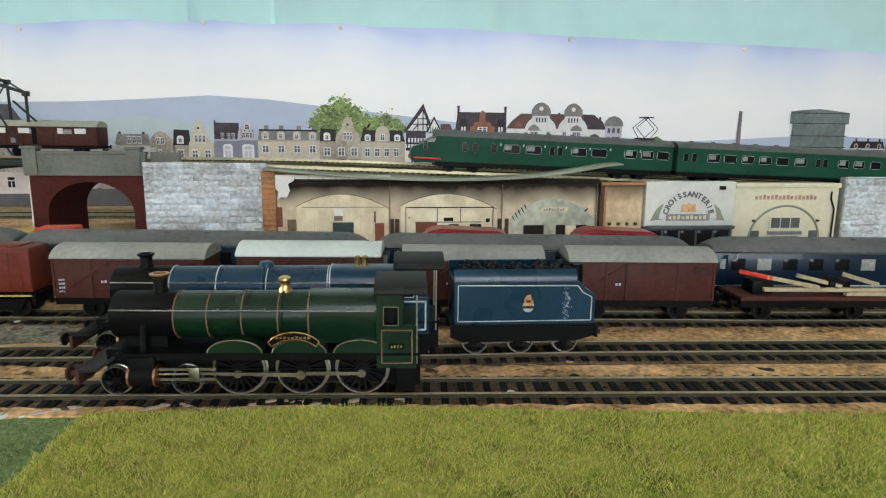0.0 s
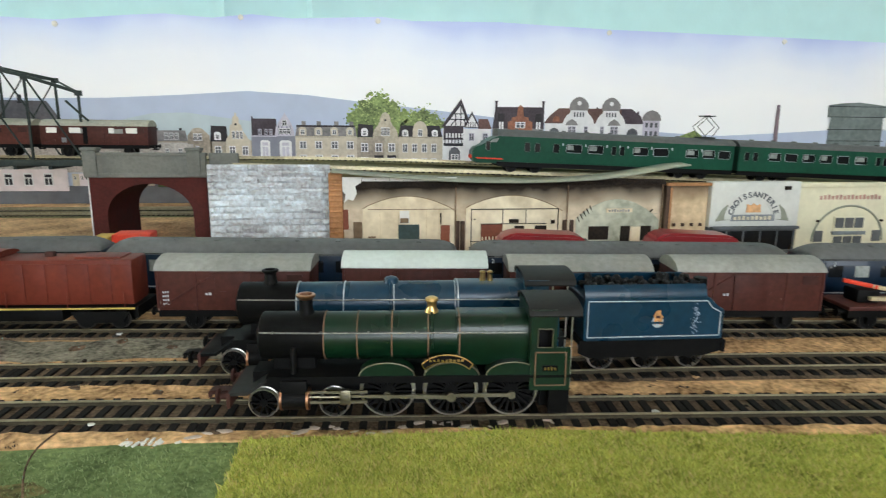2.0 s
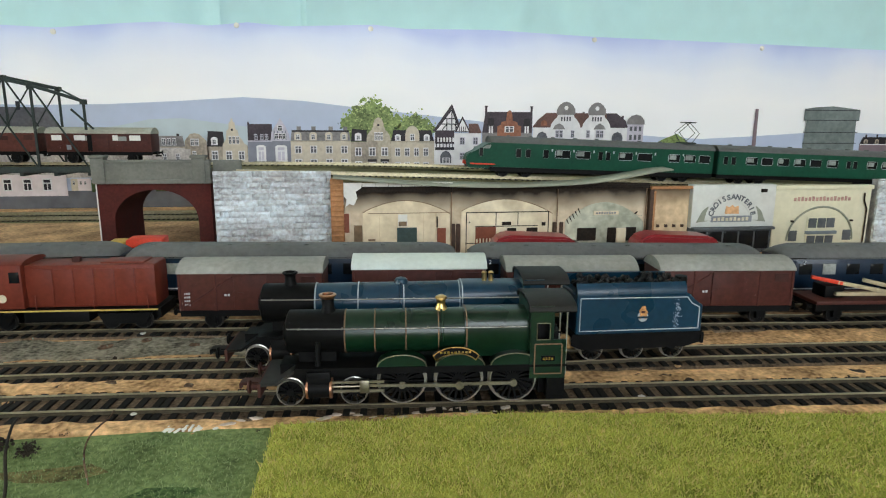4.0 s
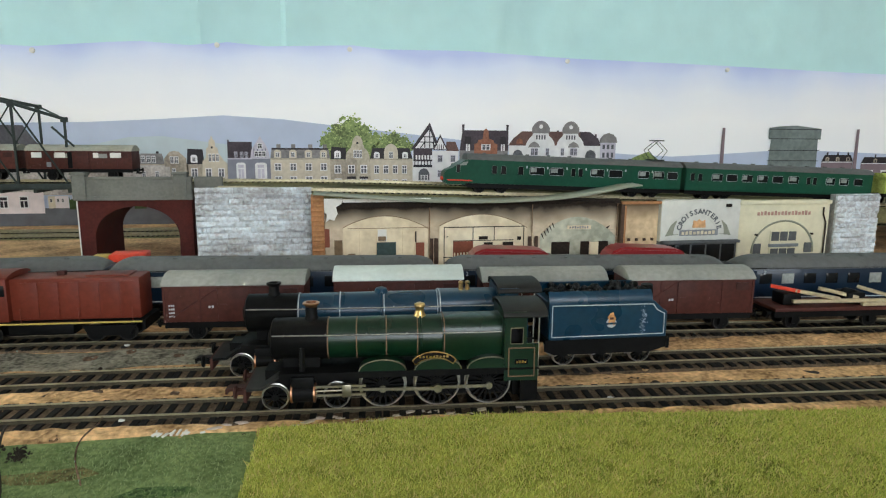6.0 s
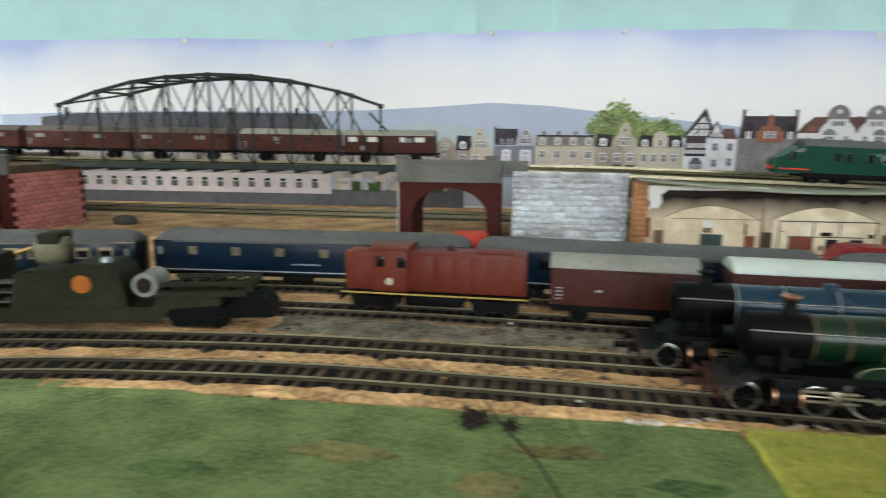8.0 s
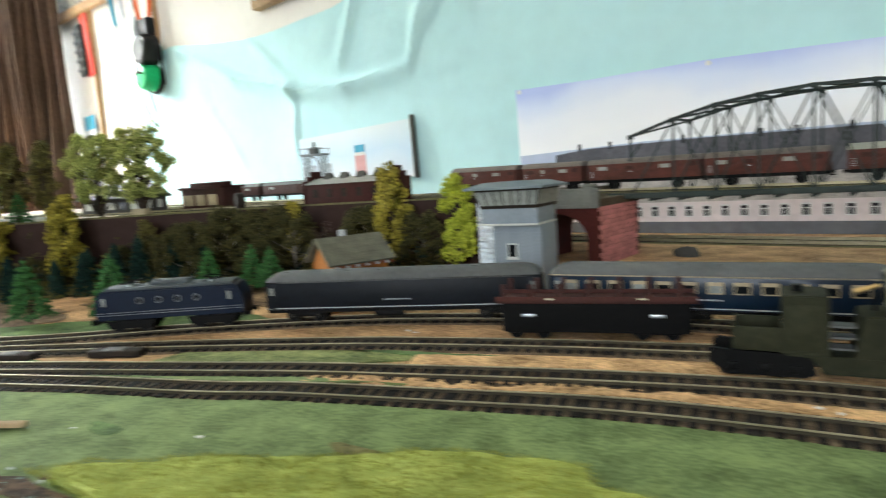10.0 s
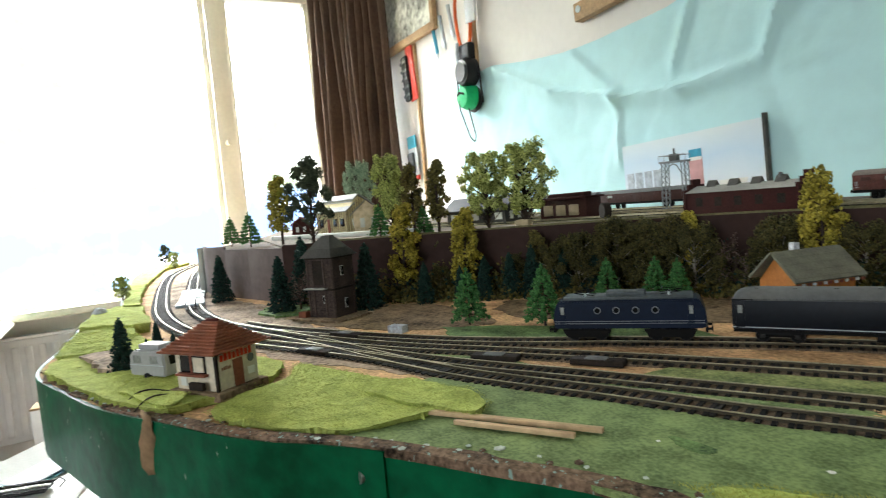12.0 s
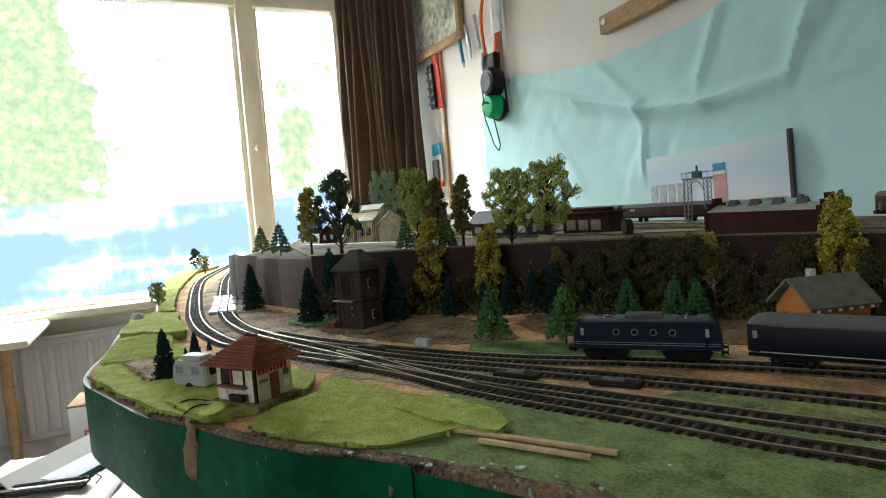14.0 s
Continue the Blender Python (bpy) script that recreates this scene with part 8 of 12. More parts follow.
        if nose:
            part("red_band", prism([(-h + 0.004, 0.0128), (r0 + 0.006, 0.0128), (r0 + 0.004, 0.0142), (-h + 0.003, 0.0142)], s * 0.0146, s * 0.0153, "y"), "signal_red", body)
            part("cab_window", prism([(-h + 0.016, 0.0300), (-h + 0.024, 0.0300), (-h + 0.026, 0.0342), (-h + 0.0205, 0.0335)], s * 0.0146, s * 0.0152, "y"), "glass_pale", body)
    if nose:
        part("nose_cap", box(-h - 0.001, -h + 0.003, -0.006, 0.006, 0.0125, 0.0165, 0.0008), "signal_red", body, "red nose cap")
        pan = bmesh.new()
        px = h - 0.028
        for s in (-0.008, 0.008):
            wire([(px - 0.003, s, 0.0445), (px - 0.0125, s * 0.6, 0.0555), (px, s * 0.5, 0.0665)], 0.0004, 5, pan)
            wire([(px + 0.003, s, 0.0445), (px + 0.0125, s * 0.6, 0.0555), (px, s * 0.5, 0.0665)], 0.0004, 5, pan)
        for q in (-0.003, 0.003):
            tube((px + q, -0.011, 0.067), (px + q, 0.011, 0.067), 0.0007, 0.0007, 6, pan)
        box(px - 0.008, px + 0.008, -0.008, 0.008, 0.0432, 0.0450, 0, pan)
        part("pantograph", pan, "truss_green", roof, "raised diamond pantograph")
    for e in (-1, 1):
        cx = e * (h - 0.045) + (0.01 if nose and e < 0 else 0)
        bg_ = part("bogie", box(cx - 0.020, cx + 0.020, -0.0118, 0.0118, 0.0045, 0.0090, 0.001), "loco_black", c)
        for q in (-0.013, 0.013):
            axle_pair(c, cx + q, 0.0056, 0)
    part("underframe", box(r0, h, -0.0120, 0.0120, 0.0075, 0.0105), "loco_black", c)
    return c


emu_car(1.583, 0.286, "dark green streamlined electric railcar with red nose band", True)
emu_car(1.862, 0.262, "dark green electric railcar with white window frames", False)
# lime-green wagon just behind the second car
van(on_track(UPPER, 2.055), 0.085, "light green covered wagon behind the railcar", body="olive_grass", roof="olive_grass", height=0.033, group="", marks=False)

# brown goods train on the bridge line
for x0, x1 in ((0.275, 0.400), (0.412, 0.508), (0.520, 0.671), (0.681, 0.812), (0.828, 0.955)):
    van(on_track(BACK, (x0 + x1) / 2), x1 - x0, "dark brown goods van with weathered roof on the upper line", body="van_rust", roof="roof_brown" if x1 < 0.9 else "roof_cream", height=0.0355, bays=6, group="upper line vans")
V2 = van(on_track(BACK, 1.0255), 0.116, "red-brown goods van with pale upper hatches and a half-open door", body="van_brown", roof="roof_cream", height=0.0355, bays=7, group="upper line vans", marks=False)
bd = next(o for o in V2.children if o.name.startswith("body"))
for s in (-1, 1):
    for u, w_ in ((-0.046, 0.0055), (-0.021, 0.0060), (0.0185, 0.0030), (0.0405, 0.0062)):
        part("hatch", box(u - w_, u + w_, s * 0.0158 - 0.0003, s * 0.0158 + 0.0003, 0.0268, 0.0328, 0.0002), "paper_white", bd, "white painted hatch")
    part("door_gap", box(-0.0125, -0.0075, s * 0.0160 - 0.0003, s * 0.0160 + 0.0003, 0.0145, 0.0335), "loco_black", bd)
    part("chalk_mark", box(-0.036, -0.031, s * 0.0156 - 0.0002, s * 0.0156 + 0.0002, 0.0160, 0.0215), "dull_line", bd)
for x0, x1 in ((-0.56, -0.42), (-0.405, -0.27), (-0.255, -0.03)):
    van(on_track(BACK, (x0 + x1) / 2), x1 - x0, "dark brown open-sided goods van on the upper line", body="van_brown_dark", roof="roof_cream" if x1 > 0.2 else "roof_grey", height=0.033, bays=9, group="upper line vans", marks=False)

# ---------------- bridge portals and truss bridge ----------------
def portal(name, x0, x1, label, pink_side):
    p = thing(name, label, "bridge portal")
    y0, y1, top, spring = 1.487, 1.618 if pink_side else 1.575, 0.0700, 0.030
    cx, rad = (x0 + x1) / 2, (x1 - x0) * 0.372
    arch = [(cx - rad, -0.0045)] + [(cx - rad * math.cos(a), spring + (0.0625 - spring) * math.sin(a)) for a in [math.pi * k / 20 for k in range(21)]] + [(cx + rad, -0.0045)]
    outer = [(x0, -0.0045), (x0, top), (x1, top), (x1, -0.0045)]
    bm = bmesh.new()
    front_ = [bm.verts.new((x, y0, z)) for x, z in outer + arch[::-1]]
    back_ = [bm.verts.new((x, y1, z)) for x, z in outer + arch[::-1]]
    bm.faces.new(front_), bm.faces.new(back_)
    for i in range(len(front_)):
        k = (i + 1) % len(front_)
        bm.faces.new((front_[i], front_[k], back_[k], back_[i]))
    part("arch_wall", bm, "brick_red", p)
    part("parapet", box(x0 - 0.001, x1 + 0.001, y0 - 0.003, y0 + 0.004, top, 0.0915, 0.0005), "parapet_grey", p, "grey stone parapet")
    part("coping", box(x0 - 0.002, x1 + 0.002, y0 - 0.0045, y0 + 0.0050, 0.0905, 0.0935, 0.0005), "parapet_grey", p)
    part("string_course", box(x0 - 0.002, x1 + 0.002, y0 - 0.0045, y0 + 0.002, top - 0.001, top + 0.0035, 0.0004), "parapet_grey", p)
    for px in (x0 + 0.004, x1 - 0.010):
        post = part("parapet_post", box(px - 0.0065, px + 0.0065, y0 - 0.0055, y0 + 0.006, top, 0.0955, 0.0006), "parapet_grey", p)
        part("post_cap", box(px - 0.0078, px + 0.0078, y0 - 0.0068, y0 + 0.0072, 0.0955, 0.0985, 0.0008), "parapet_grey", post)
    part("parapet_end", box(x1 + 0.001, x1 + 0.030, y0 + 0.012, y0 + 0.020, 0.078, 0.0925, 0.0005), "parapet_grey", p) if not pink_side else None
    if not pink_side:
        part("card_edge", box(x0 - 0.0012, x0 - 0.0002, y0 - 0.0005, y0 + 0.003, -0.0045, top), "paper_white", p, "bare white card edge")
    side_mat, sx, sgn = ("brick_pink", x1, 1) if pink_side else ("brick_red", x1, 1)
    # brick courses on the end wall
    rows, cols_ = 13, 10
    bw, bh = (y1 - y0 - 0.004) / cols_, (top + 0.0045) / rows
    brick = finish(box(-0.0004, 0.0004, -bw * 0.485, bw * 0.485, -bh * 0.47, bh * 0.47), "brick", M[side_mat], 0)
    for r in range(rows):
        for c in range(cols_ - (r % 2)):
            ob = new("brick", brick)
            ob.parent = p
            ob.location = (sx, y0 + 0.002 + bw * (c + 0.5 + 0.5 * (r % 2)), -0.0045 + bh * (r + 0.5))
    part("deck", box(x0, x1, y0 + 0.004, 1.70, top, 0.0795), "deck_sand", p)
    return p


portal("bridge_portal", 1.058, 1.171, "dark red arched bridge portal with grey parapet", False)
portal("bridge_portal", 0.466, 0.583, "dark red arched portal with pink brick side", True)

B = thing("truss_bridge", "dark grey-green bowstring truss bridge", "bridge")
XA, XB, ZB = 0.560, 1.075, 0.0785
top_pts = [(0.593, 0.155), (0.648, 0.172), (0.698, 0.184), (0.745, 0.190), (0.800, 0.193), (0.855, 0.191), (0.905, 0.185), (0.966, 0.172), (1.020, 0.155)]
for y in (1.572, 1.640):
    # the far side has lost its end bays
    pts_ = top_pts if y < 1.6 else top_pts[1:-1]
    for (xa, za), (xb, zb) in zip(pts_, pts_[1:]):
        d = Vector((xb - xa, 0, zb - za))
        q = box(-d.length / 2 - 0.001, d.length / 2 + 0.001, -0.0021, 0.0021, -0.0017, 0.0017)
        bmesh.ops.transform(q, matrix=Matrix.Translation(((xa + xb) / 2, y, (za + zb) / 2)) @ Matrix.Rotation(-math.atan2(d.z, d.x), 4, "Y"), verts=q.verts)
        part("top_chord", q, "truss_green", B)
    part("bottom_chord", box(XA, XB, y - 0.003, y + 0.003, ZB - 0.004, ZB + 0.003, 0.0004), "truss_green", B)
    for i, (x, z) in enumerate(top_pts):
        if y > 1.6 and i in (0, len(top_pts) - 1):
            continue
        last = i in (0, len(top_pts) - 1)
        # the end posts are broken off halfway
        part("hanger", box(x - 0.0011, x + 0.0011, y - 0.0012, y + 0.0012, ZB if not last else z - 0.032, z), "truss_green", B)
        part("gusset", box(x - 0.0034, x + 0.0034, y - 0.0024, y + 0.0024, z - 0.0036, z + 0.0020, 0.0004), "truss_green", B)
        if i + 1 < len(top_pts) and (y < 1.6 or i + 2 < len(top_pts)):
            x2, z2 = top_pts[i + 1]
            rise = z2 > z
            a_, b_ = ((x, ZB), (x2, z2)) if rise else ((x, z), (x2, ZB))
            part("diagonal", tube((a_[0], y, a_[1]), (b_[0], y, b_[1]), 0.0011, 0.0011, 4), "truss_green", B)
            if 1 <= i <= 6:
                c_, d_ = ((x, z), (x2, ZB)) if rise else ((x, ZB), (x2, z2))
                part("counter_diagonal", tube((c_[0], y, c_[1]), (d_[0], y, d_[1]), 0.0008, 0.0008, 4), "truss_green", B)
    if y > 1.6:
        continue
    part("knee_brace", tube((1.006, y, 0.146), (1.028, y, 0.124), 0.0013, 0.0013, 5), "truss_green", B)
    part("knee_brace", tube((0.607, y, 0.146), (0.590, y, 0.124), 0.0013, 0.0013, 5), "truss_green", B)
for i, (x, z) in enumerate(top_pts):
    if 0 < i < len(top_pts) - 1:
        part("cross_strut", box(x - 0.0014, x + 0.0014, 1.572, 1.640, z - 0.0014, z + 0.0014), "truss_green", B)
    if i + 1 < len(top_pts):
        x2, z2 = top_pts[i + 1]
        if i + 2 < len(top_pts):
            part("top_brace", tube((x, 1.572, z), (x2, 1.640, z2), 0.0012, 0.0012, 4), "truss_green", B)
        if i > 0:
            part("top_brace", tube((x, 1.640, z), (x2, 1.572, z2), 0.0012, 0.0012, 4), "truss_green", B)
part("bridge_deck", box(XA, XB, 1.574, 1.638, ZB - 0.003, ZB + 0.0008), "deck_moss", B)
for i in range(14):
    x = XA + 0.02 + i * 0.0365
    part("floor_beam", box(x - 0.002, x + 0.002, 1.574, 1.638, ZB - 0.008, ZB - 0.003), "truss_green", B)

# ---------------- stone walls and low buildings ----------------
def rough_stone(x0, x1, y, z0, z1, rnd):
    """A hewn stone: a face of uneven facets with the sides running back."""
    bm = bmesh.new()
    g = []
    for k in range(4):
        row = []
        for i in range(5):
            rim_ = i in (0, 4) or k in (0, 3)
            row.append(bm.verts.new((x0 + (x1 - x0) * i / 4 + (0 if rim_ else rnd.uniform(-0.0008, 0.0008)), y - (rnd.uniform(-0.0004, 0.0005) if rim_ else rnd.uniform(0.0, 0.0032)), z0 + (z1 - z0) * k / 3)))
        g.append(row)
    for k in range(3):
        for i in range(4):
            bm.faces.new((g[k][i], g[k][i + 1], g[k + 1][i + 1], g[k + 1][i]))
    ring = g[0] + [g[1][4], g[2][4]] + g[3][::-1] + [g[2][0], g[1][0]]
    back = [bm.verts.new((v.co.x, y + 0.003, v.co.z)) for v in ring]
    for i in range(len(ring)):
        k = (i + 1) % len(ring)
        bm.faces.new((ring[i], ring[k], back[k], back[i]))
    return bm


def stone_wall(x0, x1, y, z1, label, seed, slope=0.0):
    w = thing("stone_wall", label, "stone wall", None, "stone walls")
    rnd = random.Random(seed)
    part("wall_core", box(x0 + 0.001, x1 - 0.001, y + 0.0012, y + 0.012, -0.0045, z1 - 0.002), "mortar", w)
    z, r = -0.0045, 0
    while z < z1 - 0.003:
        h = rnd.uniform(0.0048, 0.0070)
        h = min(h, z1 + rnd.uniform(-0.0015, 0.0010) - z)
        x = x0 - (0.004 if r % 2 else 0)
        while x < x1 - 0.002:
            b = rnd.uniform(0.008, 0.020)
            a, c = max(x, x0), min(x + b, x1)
            if c - a > 0.002:
                part("stone", rough_stone(a + 0.00012, c - 0.00012, y, z + 0.00010, z + h - 0.00010, rnd), "stone_grey", w)
            x += b
        z += h
        r += 1
    return w


stone_wall(1.184, 1.2990, 1.4395, 0.0860, "pale grey rough stone retaining wall", 7)
stone_wall(1.8920, 1.9490, 1.405, 0.0765, "pale blue-grey stone wall at the end of the row", 9)

H1 = thing("warehouse", "cream low-relief warehouse with three arched bays", "building")
HY = 1.412
part("back_wall", box(1.312, 1.630, HY + 0.006, HY + 0.009, -0.0045, 0.0720), "stucco_shaded_top", H1)
post = part("corner_post", box(1.2990, 1.3115, HY - 0.001, HY + 0.012, -0.0045, 0.0785), "timber_orange", H1, "orange corrugated corner post")
for i in range(16):
    part("corrugation", tube((1.3000, HY - 0.001, -0.002 + i * 0.005), (1.3105, HY - 0.001, -0.002 + i * 0.005), 0.0014, 0.0014, 6), "timber_orange", post)
torn = [(1.3118, 0.0752), (1.3300, 0.0752), (1.3290, 0.0700), (1.3235, 0.0665), (1.3250, 0.0600), (1.3215, 0.0530), (1.3170, 0.0545), (1.3130, 0.0510), (1.3145, 0.0590), (1.3118, 0.0620)]
part("torn_patch", prism(torn, HY - 0.0012, HY - 0.0006, "y"), "paper_white", H1, "torn white card patch")
part("torn_patch", prism([(1.3118, -0.003), (1.3255, -0.003), (1.3240, 0.0090), (1.3195, 0.0130), (1.3165, 0.0100), (1.3140, 0.0040)], HY - 0.0012, HY - 0.0006, "y"), "paper_white", H1)
def slab(name, x0, x1, z0, z1, material, parent, layer=1, label=""):
    """A flat fitting on the warehouse wall, each layer a little prouder."""
    return part(name, box(x0, x1, HY + 0.0058 - 0.0008 * layer, HY + 0.0062 - 0.0008 * (layer - 1), z0, z1), material, parent, label)


def segment_arch(x0, z0, xm, zm, x1, z1, steps=18):
    """Points of a low arch from one springing over its crown to the other."""
    return [(x0 + (x1 - x0) * k / steps, z0 + (z1 - z0) * k / steps + (zm - (z0 + z1) / 2) * math.sin(math.pi * k / steps) ** 0.85) for k in range(steps + 1)]


for k, (arc, m_) in enumerate(((segment_arch(1.3300, 0.0446, 1.3736, 0.0564, 1.4178, 0.0425), "stucco_pale"), (segment_arch(1.4295, 0.0449, 1.4767, 0.0567, 1.5255, 0.0412), "stucco_pale"), (segment_arch(1.5400, 0.0330, 1.5825, 0.0523, 1.6262, 0.0310), "stucco_mint"))):
    bay = part("bay", prism([(arc[0][0], -0.0045)] + arc + [(arc[-1][0], -0.0045)], HY + 0.0050, HY + 0.0061, "y"), m_, H1)
    if k < 2:
        bm = bmesh.new()
        wire([(x, HY + 0.0049, z) for x, z in arc], 0.00035, 5, bm)
        part("arch_line", bm, "joint_line", bay)
    if k == 0:
        slab("joint", 1.3350, 1.4170, 0.0436, 0.0441, "joint_line", bay, 2)
        for x in (1.3462, 1.3635, 1.3905, 1.4030):
            slab("joint", x, x + 0.0003, 0.0, 0.0436, "stucco", bay, 2)
        slab("double_door", 1.3639, 1.3839, -0.0045, 0.0291, "door_teal", bay, 3, "dark teal double door")
        slab("poster", 1.3651, 1.3742, 0.0305, 0.0425, "paper_white", bay, 3)
        slab("poster", 1.3655, 1.3735, 0.0310, 0.0355, "stucco_shade", bay, 4)
        slab("door", 1.4046, 1.4135, -0.0045, 0.0282, "kiosk_brown", bay, 3, "brown wooden door")
        slab("vent", 1.4040, 1.4052, 0.0290, 0.0400, "beam_dark", bay, 3)
        slab("graffiti", 1.3350, 1.3420, 0.0165, 0.0180, "joint_line", bay, 3)
    elif k == 1:
        bm = bmesh.new()
        for a, b_, c, d in ((1.4343, 1.5217, 0.0430, 0.0438), (1.4343, 1.4350, -0.004, 0.0438), (1.5210, 1.5217, -0.004, 0.0438), (1.4653, 1.4659, 0.0290, 0.0432), (1.4885, 1.4890, 0.0285, 0.0432), (1.4440, 1.5100, 0.0286, 0.0292), (1.4340, 1.5217, 0.0112, 0.0118)):
            box(a, b_, HY + 0.0040, HY + 0.0052, c, d, 0, bm)
        part("window_grid", bm, "beam_dark", bay)
        slab("door", 1.4442, 1.4655, -0.0045, 0.0284, "kiosk_brown", bay, 3, "worn brown wooden doors")
        for i in range(6):
            slab("baluster", 1.4450 + i * 0.0034, 1.4463 + i * 0.0034, 0.0120, 0.0165, "stucco_pale", bay, 4)
        for a, b_ in ((1.4774, 1.4869), (1.4982, 1.5097)):
            slab("doorway", a, b_, -0.0045, 0.0268, "beam_dark", bay, 3)
        for a in (1.4722, 1.4925):
            slab("slot_window", a, a + 0.0022, 0.0165, 0.0205, "beam_dark", bay, 3)
        slab("sign", 1.4720, 1.4815, 0.0300, 0.0334, "beam_dark", bay, 3)
        slab("hole", 1.5142, 1.5180, 0.0288, 0.0324, "beam_dark", bay, 3)
        slab("hole", 1.4372, 1.4384, 0.0330, 0.0342, "beam_dark", bay, 3)
    else:
        sg = slab("sign", 1.5701, 1.5973, 0.0393, 0.0432, "stucco_pale", bay, 3, "small pale sign board")
        bars(sg, 1.5725, 1.5950, HY + 0.0032, 0.0400, 0.0026, 8, "sign_grey")
        slab("joint", 1.5430, 1.6240, 0.0372, 0.0376, "stucco_mint", bay, 2)
        for a, b_, c in ((1.5530, 1.5734, 0.0120), (1.5863, 1.5957, -0.0045), (1.6071, 1.6179, 0.0110)):
            slab("doorway", a, b_, c, 0.0254, "beam_dark", bay, 3)
        slab("door", 1.5962, 1.6068, -0.0045, 0.0248, "stucco_pale", bay, 3)
        # palm shadows on the bay, painted as dark slivers
        for q in range(5):
            x_, z_ = 1.5405 + 0.0030 * q, 0.0345 + 0.0028 * q
            part("palm_shadow", prism([(x_, z_), (x_ + 0.0010, z_ + 0.0008), (x_ + 0.0034, z_ - 0.0052), (x_ + 0.0022, z_ - 0.0040)], HY + 0.0040, HY + 0.0046, "y"), "beam_dark", bay)
        part("palm_shadow", prism([(1.6150, 0.0400), (1.6185, 0.0425), (1.6190, 0.0418), (1.6168, 0.0392)], HY + 0.0040, HY + 0.0046, "y"), "beam_dark", bay)
for a, b_ in ((1.4190, 1.4230), (1.4240, 1.4282), (1.5262, 1.5300), (1.5335, 1.5372)):
    slab("pier_foot", a, b_, -0.0045, 0.0322, "pier_brown", H1, 3)
slab("pier_foot", 1.3210, 1.3292, -0.0045, 0.0320, "stucco_shade", H1, 2)
slab("window", 1.3100, 1.3165, 0.0250, 0.0440, "kiosk_brown", H1, 2)
for x in (1.4190, 1.5300, 1.6270):
    part("drain_pipe", tube((x, HY + 0.0030, 0.0), (x, HY + 0.0030, 0.0700), 0.0005, 0.0005, 8), "joint_line", H1)
part("eaves_beam", box(1.3240, 1.4195, HY + 0.001, HY + 0.0055, 0.0648, 0.0705, 0.0004), "beam_dark", H1, "dark beam under the roof")
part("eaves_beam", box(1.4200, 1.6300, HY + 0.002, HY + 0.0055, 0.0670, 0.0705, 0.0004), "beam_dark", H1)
bmf = bmesh.new()
for i in range(7):
    box(1.3300 + i * 0.0128, 1.3425 + i * 0.0128, HY - 0.0016, HY - 0.0006, 0.0712, 0.0748, 0, bmf)
part("eaves_boards", bmf, "paper_white", H1, "row of white boards along the eaves")
# curling sage-green roof strip
bm = bmesh.new()
rows_ = []
for i in range(61):
    u = i / 60
    x = 1.3020 + 0.345 * u
    sag = -0.0105 * math.sin(math.pi * min(1, u * 1.05)) + (0.0070 * max(0, (u - 0.72) / 0.28) ** 1.3 if u > 0.72 else 0)
    z0 = 0.0800 + sag * 0.9
    rows_.append([bm.verts.new((x, HY - 0.012 - 0.010 * u * (1 - max(0, (u - 0.8) / 0.2)), z0)), bm.verts.new((x, HY + 0.012, max(z0 + 0.001, 0.0770 - 0.010 * u)))])
for a, b_ in zip(rows_, rows_[1:]):
    bm.faces.new((a[0], b_[0], b_[1], a[1]))
rf = part("roof_strip", bm, "sage_card", H1, "curled sage-green card roof strip")
rf.modifiers.new("thick", "SOLIDIFY").thickness = 0.0014

H2 = thing("workshop_bay", "tan open bay with orange timber between the buildings", "building")
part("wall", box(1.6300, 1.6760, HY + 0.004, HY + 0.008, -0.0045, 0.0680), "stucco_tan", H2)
part("post", box(1.6290, 1.6330, HY - 0.002, HY + 0.004, -0.0045, 0.0658), "pier_brown", H2)
part("post", box(1.6332, 1.6362, HY, HY + 0.004, -0.0045, 0.0640), "timber_orange", H2)
part("lintel", box(1.6300, 1.6765, HY - 0.002, HY + 0.004, 0.0660, 0.0690, 0.0004), "timber_orange", H2)
for i in range(4):
    part("railing_post", box(1.6405 + i * 0.0092, 1.6428 + i * 0.0092, HY + 0.001, HY + 0.0038, 0.0250, 0.0278), "pier_brown", H2)

H3 = thing("shop_building", "white shop front with arched grey sign", "building")
part("wall", box(1.6765, 1.7725, HY - 0.002, HY + 0.010, 0.0240, 0.0700, 0.0004), "facade_white", H3)
sf = part("shop_front", box(1.6765, 1.7725, HY, HY + 0.010, -0.0045, 0.0240), "facade_grey", H3, "blue-grey shop windows")
part("awning", box(1.6775, 1.7715, HY - 0.008, HY, 0.0220, 0.0250, 0.0004), "facade_grey", H3)
for i in range(5):
    part("shop_window", box(1.6800 + i * 0.0185, 1.6960 + i * 0.0185, HY - 0.0008, HY + 0.0004, 0.0, 0.0195, 0.0002), "glass_dark", sf)
cx = 1.7225
arc = [(cx + 0.0310 * math.cos(t), 0.0320 + 0.0290 * math.sin(t)) for t in [math.pi * k / 20 for k in range(21)]]
arc2 = [(cx + 0.0215 * math.cos(t), 0.0320 + 0.0200 * math.sin(t)) for t in [math.pi * k / 20 for k in range(21)]]
sign = part("arched_sign", prism(arc + arc2[::-1], HY - 0.0028, HY - 0.0019, "y"), "facade_white", H3)
